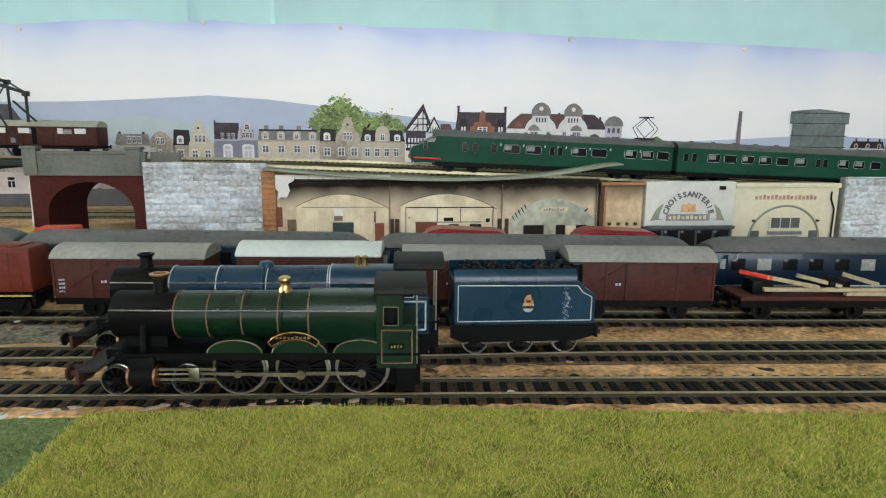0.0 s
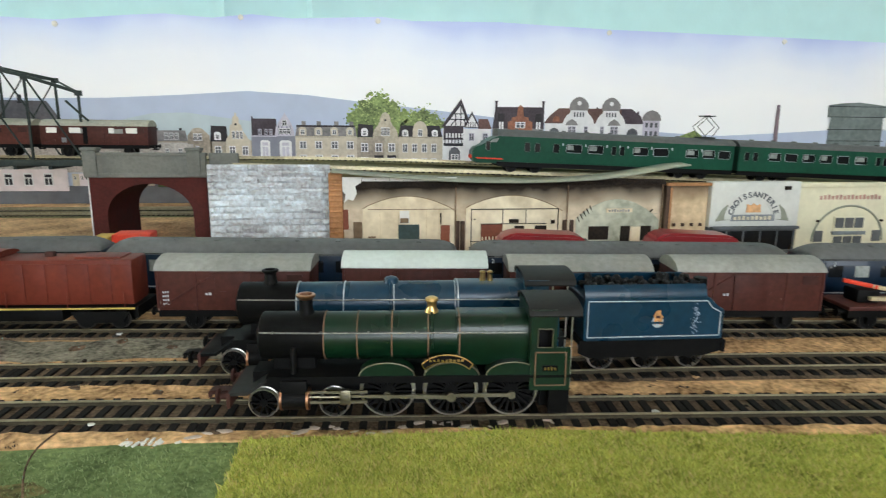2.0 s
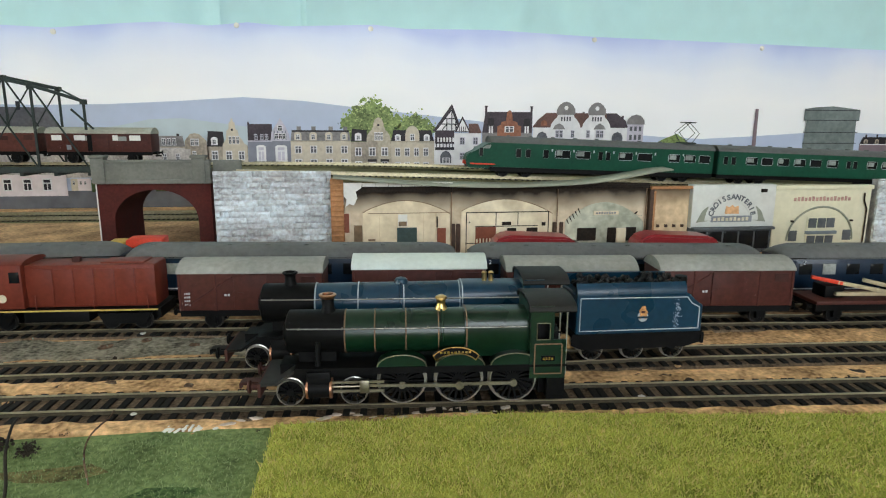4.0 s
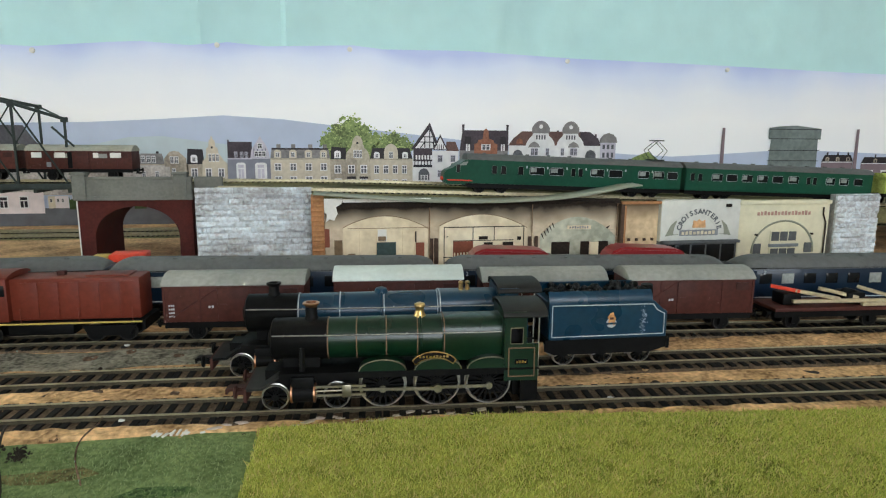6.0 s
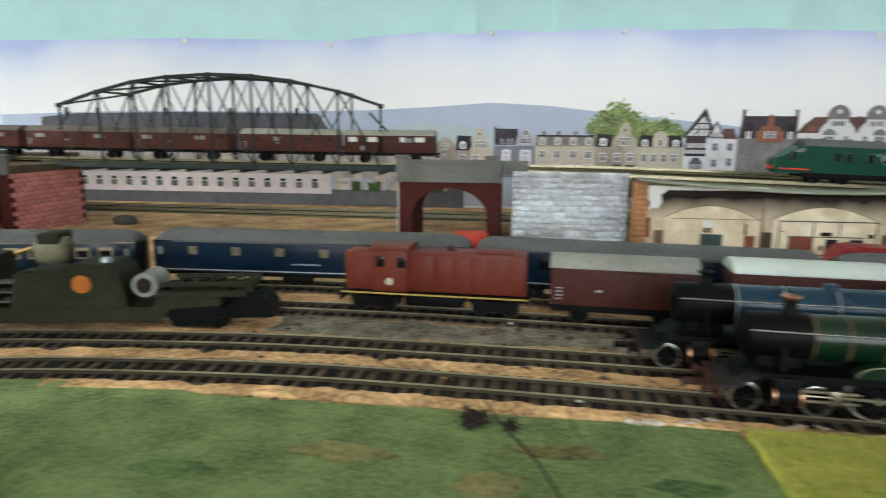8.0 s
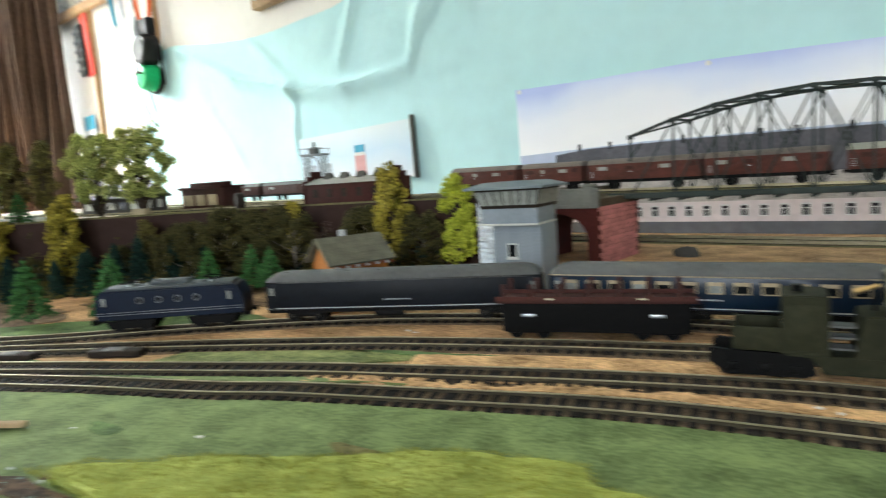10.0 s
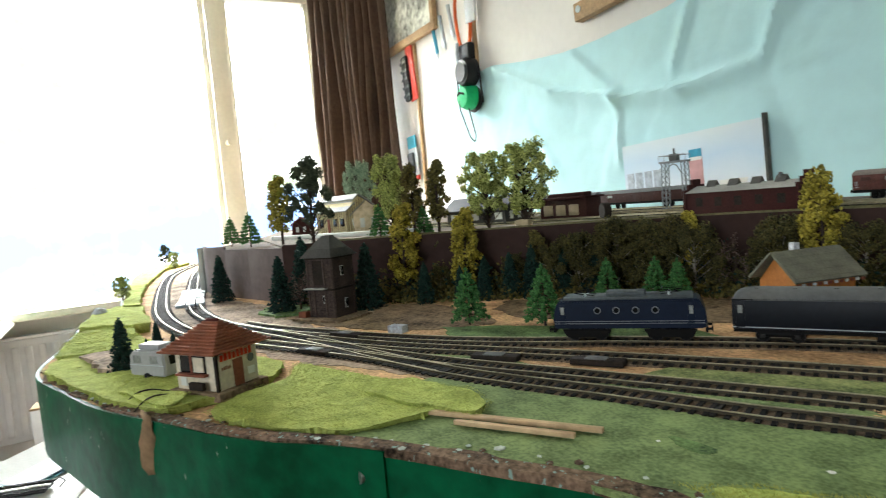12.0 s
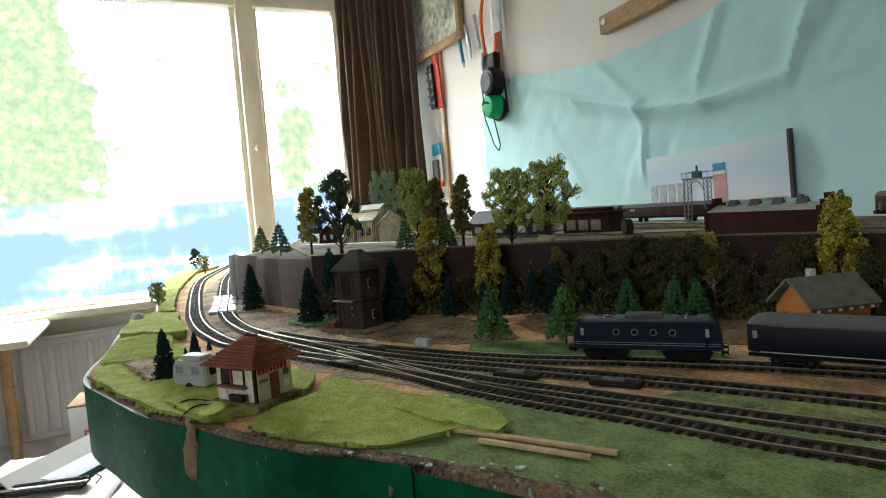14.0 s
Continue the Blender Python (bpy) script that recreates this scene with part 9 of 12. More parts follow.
for k, letter in enumerate("CROISSANTERIE"):
    t = math.pi * (0.93 - 0.86 * k / 12)
    curve = bpy.data.curves.new("letter", "FONT")
    curve.body, curve.size, curve.align_x, curve.align_y, curve.extrude, curve.offset = letter, 0.0078, "CENTER", "CENTER", 0.0002, 0.00022
    shape = bpy.data.objects.new("letter", curve)
    me = bpy.data.meshes.new_from_object(shape)
    bpy.data.objects.remove(shape)
    me.materials.clear()
    me.materials.append(M["sign_ink"])
    ob = new("letter", me)
    ob.parent = sign
    ob.matrix_world = Matrix.Translation((cx + 0.0245 * math.cos(t), HY - 0.0031, 0.0345 + 0.0225 * math.sin(t))) @ Matrix.Rotation(math.pi / 2 - t, 4, "Y") @ Matrix.Rotation(math.pi / 2, 4, "X")
part("emblem", prism([(cx - 0.008, 0.0390), (cx + 0.008, 0.0390), (cx + 0.007, 0.0475), (cx + 0.003, 0.0460), (cx, 0.0485), (cx - 0.003, 0.0460), (cx - 0.007, 0.0475)], HY - 0.0030, HY - 0.0021, "y"), "sign_orange", sign)
for s in (-1, 1):
    part("leaf_motif", prism([(cx + s * 0.018, 0.0325), (cx + s * 0.040, 0.0300), (cx + s * 0.034, 0.0420), (cx + s * 0.028, 0.0470)], HY - 0.0027, HY - 0.0019, "y"), "sage_card", sign)
nm = part("name_board", box(cx - 0.0235, cx + 0.0235, HY - 0.0030, HY - 0.0019, 0.0302, 0.0368), "sign_grey", sign)
bars(nm, cx - 0.021, cx + 0.021, HY - 0.0033, 0.0316, 0.0040, 9, "pale_plate")
part("lamp_bracket", box(1.7545, 1.7600, HY - 0.005, HY - 0.002, 0.0620, 0.0655), "beam_dark", H3)

H4 = thing("arched_facade", "cream facade with arched doorway and pinkish lettering", "building")
part("wall", box(1.7730, 1.8885, HY - 0.001, HY + 0.010, -0.0045, 0.0675, 0.0004), "facade_cream", H4)
part("cornice", box(1.7720, 1.8895, HY - 0.003, HY + 0.010, 0.0640, 0.0685, 0.0005), "facade_cream", H4)
bars(H4, 1.7950, 1.8650, HY - 0.0014, 0.0515, 0.0050, 16, "faded_pink")
cx = 1.8310
bm = bmesh.new()
wire([(cx + 0.040 * math.cos(t), HY - 0.0012, 0.008 + 0.037 * math.sin(t)) for t in [math.pi * k / 24 for k in range(25)]], 0.0012, 5, bm)
part("arch_moulding", bm, "sage_card", H4)
dw = part("doorway", box(cx - 0.0175, cx + 0.0175, HY - 0.0022, HY - 0.0008, -0.0045, 0.0335), "facade_cream", H4)
for k in range(3):
    x = cx - 0.0160 + k * 0.0110
    part("fanlight", box(x, x + 0.0095, HY - 0.0028, HY - 0.0018, 0.0220, 0.0325), "facade_grey", dw)
    part("door", box(x, x + 0.0095, HY - 0.0028, HY - 0.0018, -0.0045, 0.0130), "facade_grey", dw)
part("transom", box(cx - 0.0185, cx + 0.0185, HY - 0.0042, HY - 0.0008, 0.0150, 0.0185, 0.0004), "slate_blue", dw)
for s in (-1, 1):
    part("window", box(cx + s * 0.033 - 0.0048, cx + s * 0.033 + 0.0048, HY - 0.0018, HY - 0.0006, 0.0075, 0.0190), "facade_grey", H4)
    part("lamp", box(cx + s * 0.036 - 0.001, cx + s * 0.036 + 0.001, HY - 0.004, HY - 0.001, 0.0285, 0.0305), "beam_dark", H4)
part("drain_pipe", wire([(1.8840, HY - 0.0025, -0.004), (1.8840, HY - 0.0025, 0.042), (1.8795, HY - 0.0025, 0.052), (1.8795, HY - 0.0025, 0.060)], 0.0008, 6), "beam_dark", H4)


def bus(x, y, length, label):
    b_ = thing("bus", label, "bus", pose(x, y, -0.0045, 0, 0, -5), "red buses")
    h = length / 2
    side_ = [(-h, 0.006), (h, 0.006), (h, 0.024), (h - 0.004, 0.034), (h - 0.012, 0.0385), (-h + 0.014, 0.0405), (-h + 0.004, 0.036), (-h, 0.026)]
    bm = prism(side_, -0.014, 0.014, "y")
    bmesh.ops.bevel(bm, geom=list(bm.edges), offset=0.0022, segments=3, affect="EDGES")
    body = part("body", bm, "bus_red", b_)
    for s in (-1, 1):
        for i in range(6):
            x0 = -h + 0.009 + i * (length - 0.018) / 6
            part("pane", box(x0, x0 + 0.0095, s * 0.0141 - 0.0003, s * 0.0141 + 0.0003, 0.0220, 0.0320, 0.0002), "glass_dark", body)
        for x0 in (-h + 0.018, h - 0.020):
            t = part("wheel", tube((x0, s * 0.0115, 0.0055), (x0, s * 0.0142, 0.0055), 0.0055, 0.0055, 18), "tyre", b_)
            part("hub", tube((x0, s * 0.0140, 0.0055), (x0, s * 0.0146, 0.0055), 0.0028, 0.0026, 12), "silver", t)
    part("windscreen", box(h - 0.0008, h + 0.0004, -0.011, 0.011, 0.0220, 0.0320), "glass_pale", body)
    return b_


bus(1.4820, 1.335, 0.080, "dark red toy bus parked before the warehouse")
bus(1.6120, 1.325, 0.080, "red toy bus with bright windows before the warehouse")
CT = thing("truck", "small yellow and red toy truck behind the coaches", "truck", pose(1.141, 1.345, -0.0045, 0, 0, 4) @ Matrix.Diagonal((1.0, 1.0, 1.2, 1.0)))
part("cab", box(-0.022, -0.008, -0.010, 0.010, 0.006, 0.0330, 0.002), "yellow", CT)
part("load_bed", box(-0.007, 0.022, -0.011, 0.011, 0.008, 0.0345, 0.0015), "signal_red", CT)
part("chassis", box(-0.022, 0.022, -0.008, 0.008, 0.0040, 0.0080), "tyre", CT)
for x in (-0.015, 0.014):
    for s in (-1, 1):
        part("wheel", tube((x, s * 0.008, 0.005), (x, s * 0.011, 0.005), 0.005, 0.005, 16), "tyre", CT)

# ---------------- left side: plateau and retaining wall ----------------
bm = bmesh.new()
bmesh.ops.create_icosphere(bm, subdivisions=2, radius=0.02)
for v in bm.verts:
    v.co = Vector((v.co.x * 0.9, v.co.y * 0.6, max(-0.004, v.co.z * 0.45))) * (1 + 0.25 * noise.noise(v.co * 70))
lone("rock", bm, "slate", "grey boulder lying on the sand behind the bridge", "rock", pose(0.654, 1.60, -0.0005))

TOPZ = 0.0885
RIM = [(-0.238, 0.897), (-0.16, 0.975), (-0.09, 1.055), (0.0, 1.145), (0.09, 1.225), (0.19, 1.292), (0.31, 1.345), (0.44, 1.372), (0.505, 1.380)]
rim = smooth_line(RIM, 0.02)
plateau = structure("plateau", prism([(p.x, p.y) for p in rim] + [(0.505, 1.72), (-1.9, 1.72), (-1.5, 1.20), (-0.85, 0.985)], TOPZ - 0.02, TOPZ, "z"), "deck_sand", "raised sandy plateau with the upper station")
structure("retaining_wall", sweep([(0.0, -0.0045), (0.004, -0.0045), (0.004, TOPZ + 0.003), (0.0, TOPZ + 0.003)], [p for p in rim]), "wall_brown", "smooth dark brown retaining wall")
pale = thing("pale_wall", "pale grey-pink card retaining wall in panels", "retaining wall", None, "", "structure")
PP = [(-0.60, 0.818), (-0.52, 0.815), (-0.44, 0.836), (-0.352, 0.862), (-0.234, 0.898)]
for a, b_ in zip(PP, PP[1:]):
    d = Vector((b_[0] - a[0], b_[1] - a[1], 0))
    bmq = box(0, d.length, -0.002, 0.002, -0.0045, 0.0865 if a[0] > -0.5 else 0.091, 0.0005)
    ob = part("panel", bmq, "wall_pale", pale)
    ob.matrix_world = Matrix.Translation((a[0], a[1], 0)) @ Matrix.Rotation(math.atan2(d.y, d.x), 4, "Z")
structure("plateau", prism([(-0.60, 0.822), (-0.52, 0.819), (-0.44, 0.840), (-0.352, 0.866), (-0.238, 0.902), (-0.85, 0.985)], TOPZ - 0.02, TOPZ - 0.003, "z"), "deck_sand", "raised plateau corner above the pale wall")
structure("plateau", sweep([(-0.016, 0), (-0.001, 0), (-0.001, 0.0055), (-0.016, 0.0045)], rim[4:], up=TOPZ), "deck_moss", "mossy rim along the top of the wall")
far_track("yard_track", [(-1.1, 1.28), (-0.5, 1.33), (-0.1, 1.46), (0.3, 1.52), (0.5, 1.54)], TOPZ + 0.0045, "siding on the plateau")
far_track("yard_track", [(-1.1, 1.20), (-0.5, 1.22), (-0.1, 1.32), (0.15, 1.43), (0.5, 1.485)], TOPZ + 0.0045, "siding on the plateau")
stone_wall(0.512, 0.545, 1.332, 0.0900, "blue-grey stone pillar beside the signal box", 12)

# signal box
SB = thing("signal_box", "blue-grey clad signal box with overhanging glazed cabin", "signal box", pose(0.596, 1.292, -0.0045, 0, 0, 9))
tower_ = part("tower", box(-0.0240, 0.0240, -0.0205, 0.0205, 0.0, 0.0760, 0.0003), "box_grey", SB)
board = finish(box(-0.0243, 0.0243, -0.0004, 0.0004, 0.0, 0.0030), "cladding", M["box_grey"], 0)
board_side = finish(box(-0.0004, 0.0004, -0.0208, 0.0208, 0.0, 0.0030), "cladding", M["box_grey"], 0)
for i in range(22):
    for mesh, x, y in ((board, 0, -0.0208), (board, 0, 0.0208), (board_side, -0.0243, 0)):
        ob = new("cladding", mesh)
        ob.parent = tower_
        ob.location = (x, y, 0.0015 + i * 0.0033)
w_ = part("window", box(-0.0100, 0.0005, -0.0222, -0.0208, 0.0430, 0.0570, 0.0003), "facade_white", tower_)
part("pane", box(-0.0086, -0.0010, -0.0226, -0.0212, 0.0445, 0.0560), "glass_dark", w_)
part("sill", box(-0.0108, 0.0012, -0.0232, -0.0205, 0.0418, 0.0432), "facade_white", w_)
sk = part("skirt", box(-0.0320, 0.0240, -0.0285, 0.0205, 0.0760, 0.0905, 0.0004), "box_grey", SB)
part("skirt_trim", box(-0.0328, 0.0246, -0.0293, 0.0212, 0.0745, 0.0764, 0.0003), "facade_white", sk)
cabin = bmesh.new()
lo_ = [cabin.verts.new(p) for p in ((-0.0325, -0.0290, 0.0905), (0.0245, -0.0290, 0.0905), (0.0245, 0.0210, 0.0905), (-0.0325, 0.0210, 0.0905))]
hi_ = [cabin.verts.new(p) for p in ((-0.0370, -0.0335, 0.1085), (0.0285, -0.0335, 0.1085), (0.0285, 0.0250, 0.1085), (-0.0370, 0.0250, 0.1085))]
cabin.faces.new(lo_), cabin.faces.new(hi_)
for i in range(4):
    cabin.faces.new((lo_[i], lo_[(i + 1) % 4], hi_[(i + 1) % 4], hi_[i]))
cb = part("cabin", cabin, "beam_dark", SB)
for i in range(7):
    u0, u1 = (i + 0.10) / 7, (i + 0.90) / 7
    part("pane", prism([(-0.0325 + 0.057 * u0, 0.0935), (-0.0325 + 0.057 * u1, 0.0935), (-0.0365 + 0.0645 * u1, 0.1070), (-0.0365 + 0.0645 * u0, 0.1070)], -0.0005, 0.0005, "y"), "glass_pale", cb).matrix_local = Matrix.Translation((0, -0.0315, 0.1000)) @ Matrix.Rotation(math.radians(14), 4, "X") @ Matrix.Translation((0, 0, -0.1000))
for i in range(6):
    u0, u1 = (i + 0.10) / 6, (i + 0.90) / 6
    part("pane", prism([(-0.0290 + 0.050 * u0, 0.0935), (-0.0290 + 0.050 * u1, 0.0935), (-0.0330 + 0.057 * u1, 0.1070), (-0.0330 + 0.057 * u0, 0.1070)], -0.0005, 0.0005, "x"), "glass_pale", cb).matrix_local = Matrix.Translation((0.0268, 0, 0.1000)) @ Matrix.Rotation(math.radians(12.5), 4, "Y") @ Matrix.Translation((0, 0, -0.1000))
rb = bmesh.new()
lo_ = [rb.verts.new(p) for p in ((-0.0440, -0.0410, 0.1085), (0.0340, -0.0410, 0.1085), (0.0340, 0.0310, 0.1085), (-0.0440, 0.0310, 0.1085))]
md_ = [rb.verts.new((v.co.x, v.co.y, 0.1105)) for v in lo_]
hi_ = [rb.verts.new(p) for p in ((-0.0300, -0.0270, 0.1150), (0.0200, -0.0270, 0.1150), (0.0200, 0.0170, 0.1150), (-0.0300, 0.0170, 0.1150))]
rb.faces.new(lo_), rb.faces.new(hi_)
for a, b_ in ((lo_, md_), (md_, hi_)):
    for i in range(4):
        rb.faces.new((a[i], a[(i + 1) % 4], b_[(i + 1) % 4], b_[i]))
part("roof", rb, "slate_blue", SB, "shallow blue-grey roof")

# orange chalet
CH = thing("chalet", "orange timber chalet with dark tiled roof", "house", pose(0.446, 1.200, -0.0045, 0, 0, 73) @ Matrix.Diagonal((0.72, 0.92, 0.96, 1.0)))
body = part("house_body", prism([(-0.024, 0.0), (0.024, 0.0), (0.024, 0.0460), (0.0, 0.0700), (-0.024, 0.0460)], -0.042, 0.042, "x"), "chalet_orange", CH)
for s in (-1, 1):
    L_, ang = 0.0400, math.radians(45)
    rf = part("roof_slope", box(-0.050, 0.050, -0.0008, L_, 0.0, 0.0016), "chalet_tile", CH, "grey-brown tiled roof slope")
    rf.matrix_local = Matrix.Translation((0, 0, 0.0728)) @ Matrix.Rotation(math.pi if s < 0 else 0, 4, "Z") @ Matrix.Rotation(-ang * 0.86, 4, "X")
    for r in range(9):
        cr = part("tile_course", box(-0.050, 0.050, r * L_ / 9, (r + 1) * L_ / 9 + 0.0004, 0.0014 + 0.0002 * (r % 2), 0.0022 + 0.0002 * (r % 2)), "chalet_tile", rf)
part("chimney", box(-0.006, 0.002, 0.008, 0.016, 0.060, 0.0800, 0.0005), "stone_grey", CH)
for x in (-0.030, -0.018):
    wn_ = part("window", box(x - 0.004, x + 0.004, -0.0248, -0.0238, 0.0200, 0.0330), "facade_white", body)
    part("pane", box(x - 0.003, x + 0.003, -0.0251, -0.0241, 0.0210, 0.0320), "glass_dark", wn_)
for y in (-0.010, 0.010):
    part("window", box(-0.0428, -0.0418, y - 0.005, y + 0.005, 0.0300, 0.0400), "glass_dark", body)
part("balcony", box(-0.047, -0.042, -0.022, 0.022, 0.0220, 0.0290, 0.0004), "chalet_orange", body)
for i in range(13):
    part("eaves_trim", box(-0.047 + i * 0.0075, -0.0425 + i * 0.0075, -0.0305, -0.0298, 0.0445, 0.0470), "facade_white" if i % 2 else "kiosk_brown", CH)

# old brick tower house
OH = thing("tower_house", "tall narrow dark brick house with hipped slate roof", "house", pose(-0.0255, 0.9075, -0.0045, 0, 0, 30) @ Matrix.Diagonal((0.84, 0.86, 1.0, 1.0)))
ob_ = part("house_body", box(-0.030, 0.024, -0.024, 0.024, 0.003, 0.0860, 0.0004), "old_brick", OH)
part("plinth", sheet([(-0.055, -0.045), (0.05, -0.045), (0.055, 0.03), (-0.05, 0.035)], 0.0035, 0.004, 0.003, 5), "yard_earth", OH)
brick = finish(box(-0.0021, 0.0021, -0.0004, 0.0005, -0.0009, 0.0009), "brick", M["old_brick"], 0)
rnd = random.Random(3)
for r in range(34):
    for c in range(11):
        if rnd.random() < 0.72:
            o = new("brick", brick)
            o.parent = ob_
            o.location = (-0.0278 + c * 0.0049 + (0.0024 if r % 2 else 0), -0.0241, 0.006 + r * 0.00235)
rf = bmesh.new()
base = [rf.verts.new(p) for p in ((-0.036, -0.030, 0.084), (0.030, -0.030, 0.084), (0.030, 0.030, 0.084), (-0.036, 0.030, 0.084))]
mid = [rf.verts.new(p) for p in ((-0.025, -0.020, 0.096), (0.019, -0.020, 0.096), (0.019, 0.020, 0.096), (-0.025, 0.020, 0.096))]
up = [rf.verts.new(p) for p in ((-0.010, -0.005, 0.1120), (0.006, -0.005, 0.1120), (0.006, 0.005, 0.1120), (-0.010, 0.005, 0.1120))]
for a, b_ in ((base, mid), (mid, up)):
    for i in range(4):
        rf.faces.new((a[i], a[(i + 1) % 4], b_[(i + 1) % 4], b_[i]))
rf.faces.new(base), rf.faces.new(up)
part("roof", rf, "slate", OH, "steep grey slate roof")
for x, z, h in ((0.004, 0.0230, 0.0100),):
    wn_ = part("window", box(x - 0.0036, x + 0.0036, -0.0252, -0.0242, z, z + h, 0.0003), "facade_white", ob_)
    part("pane", box(x - 0.0029, x - 0.0004, -0.0256, -0.0246, z + 0.0008, z + h - 0.0008), "glass_dark", wn_)
    part("pane", box(x + 0.0004, x + 0.0029, -0.0256, -0.0246, z + 0.0008, z + h - 0.0008), "glass_dark", wn_)
for y, z in ((-0.003, 0.058), (0.002, 0.014)):
    wn_ = part("window", box(0.0238, 0.0250, y - 0.0034, y + 0.0034, z, z + 0.013, 0.0003), "facade_white", ob_)
    for q in (-1, 1):
        part("pane", box(0.0244, 0.0254, y + q * 0.0016 - 0.0012, y + q * 0.0016 + 0.0012, z + 0.0008, z + 0.0122), "glass_dark", wn_)
for z in (0.0400, 0.0820):
    part("timber_beam", box(-0.0308, 0.0250, -0.0262, -0.0240, z, z + 0.0026, 0.0003), "beam_dark", ob_)
    part("timber_beam", box(0.0238, 0.0258, -0.0250, 0.0245, z, z + 0.0026, 0.0003), "beam_dark", ob_)
part("recess", box(-0.016, 0.004, -0.0248, -0.0238, 0.0470, 0.0800), "beam_dark", ob_, "tall boarded loading recess")
for x in (-0.0285, -0.0180, 0.0060, 0.0220):
    part("brick_pilaster", box(x - 0.0018, x + 0.0018, -0.0258, -0.0240, 0.0030, 0.0840, 0.0003), "old_brick", ob_)
for y in (-0.0225, 0.0220):
    part("brick_pilaster", box(0.0238, 0.0254, y - 0.0018, y + 0.0018, 0.0030, 0.0840, 0.0003), "old_brick", ob_)
for r in range(9):
    t0 = r / 9
    crs = bmesh.new()
    e0, e1, e2, zz = 0.0362 - 0.0112 * t0, 0.0302 - 0.0112 * t0, 0.0302 - 0.0102 * t0, 0.0846 + 0.0115 * t0
    wire([(-e0, -e2, zz), (e1, -e2, zz), (e1, e2, zz), (-e0, e2, zz), (-e0, -e2, zz)], 0.0006, 5, crs)
    part("slate_course", crs, "slate", OH)
part("canopy", box(-0.030, 0.012, -0.036, -0.024, 0.0420, 0.0438, 0.0003), "roof_pale", OH)
part("planter", box(-0.052, -0.036, -0.030, -0.018, 0.003, 0.0110, 0.0004), "tile_terracotta", OH)

# kiosk with a tiled pyramid roof
K = thing("kiosk", "small cream kiosk with terracotta tiled roof and brown trim", "kiosk", pose(0.243, 0.717, 0.0015, 0, 0, 33))
part("base", box(-0.030, 0.030, -0.026, 0.026, -0.004, 0.003, 0.0008), "yard_earth", K)
bw = part("house_body", box(-0.024, 0.024, -0.021, 0.021, 0.003, 0.0360, 0.0004), "kiosk_wall", K)
# near end wall with door and lettering, long side with an open counter
part("door", box(0.0238, 0.0248, -0.005, 0.005, 0.003, 0.0250, 0.0002), "kiosk_brown", bw)
bars(bw, -0.018, 0.016, 0.0248, 0.0262, 0.0068, 8, "signal_red", "lettering", "x", 0.25)
bars(bw, -0.017, -0.007, 0.0248, 0.0190, 0.0030, 5, "kiosk_brown", "lettering", "x")
part("round_sign", lathe([(0.0035, -0.0003), (0.0035, 0.0003)], (0.0247, 0.0135, 0.0225), "x", 16), "facade_grey", bw)
part("notice", box(0.0240, 0.0248, 0.010, 0.017, 0.009, 0.015), "paper_white", bw)
ctr = part("counter_opening", box(-0.018, 0.012, -0.0216, -0.0206, 0.0170, 0.0310), "glass_dark", bw)
part("counter_shelf", box(-0.020, 0.014, -0.0260, -0.0205, 0.0150, 0.0170, 0.0003), "kiosk_brown", ctr)
part("window_post", box(-0.0055, -0.0035, -0.0224, -0.0206, 0.0170, 0.0310), "kiosk_brown", ctr)
part("poster_board", box(-0.002, 0.010, -0.0222, -0.0214, 0.0180, 0.0300), "kiosk_wall", ctr)
part("poster_board", box(-0.019, -0.012, -0.0218, -0.0209, 0.0060, 0.0130), "facade_white", bw)
part("bench", box(-0.002, 0.014, -0.0285, -0.0245, 0.0050, 0.0110, 0.0004), "beam_dark", K)
part("corner_post", box(0.0225, 0.0250, -0.0225, -0.0200, 0.003, 0.0360), "beam_dark", K)
rfk = bmesh.new()
base = [rfk.verts.new(p) for p in ((-0.032, -0.030, 0.0345), (0.032, -0.030, 0.0345), (0.032, 0.030, 0.0345), (-0.032, 0.030, 0.0345))]
ridge = [rfk.verts.new((-0.007, 0, 0.0560)), rfk.verts.new((0.007, 0, 0.0560))]
rfk.faces.new(base)
rfk.faces.new((base[0], base[1], ridge[1], ridge[0])), rfk.faces.new((base[2], base[3], ridge[0], ridge[1]))
rfk.faces.new((base[1], base[2], ridge[1])), rfk.faces.new((base[3], base[0], ridge[0]))
roofk = part("roof", rfk, "tile_terracotta", K, "terracotta tiled hipped roof")
for r in range(11):
    t0 = r / 11
    e0, e1 = 0.0325 - (0.0255 * t0), 0.0305 - 0.0305 * t0
    z = 0.0350 + 0.0215 * t0
    course = bmesh.new()
    wire([(-e0, -e1, z), (e0, -e1, z), (e0, e1, z), (-e0, e1, z), (-e0, -e1, z)], 0.0009, 6, course)
    part("tile_course", course, "tile_terracotta", roofk)
for i in range(4):
    part("ridge_tile", tube((-0.007 + i * 0.0037, 0, 0.0562), (-0.0040 + i * 0.0037, 0, 0.0562), 0.0016, 0.0014, 8), "brick_red", roofk)

# caravan
CV = thing("caravan", "white toy caravan with a raised roof light", "caravan", pose(0.168, 0.676, 0.0005, 0, 0, 35))
prof = [(-0.0225, 0.006), (0.0225, 0.006), (0.0235, 0.0140), (0.0215, 0.0265), (0.0160, 0.0290), (-0.0160, 0.0290), (-0.0220, 0.0250), (-0.0235, 0.0140)]
cvb = prism(prof, -0.0120, 0.0120, "y")
bmesh.ops.bevel(cvb, geom=list(cvb.edges), offset=0.0012, segments=2, affect="EDGES")
cvm = part("body", cvb, "caravan", CV)
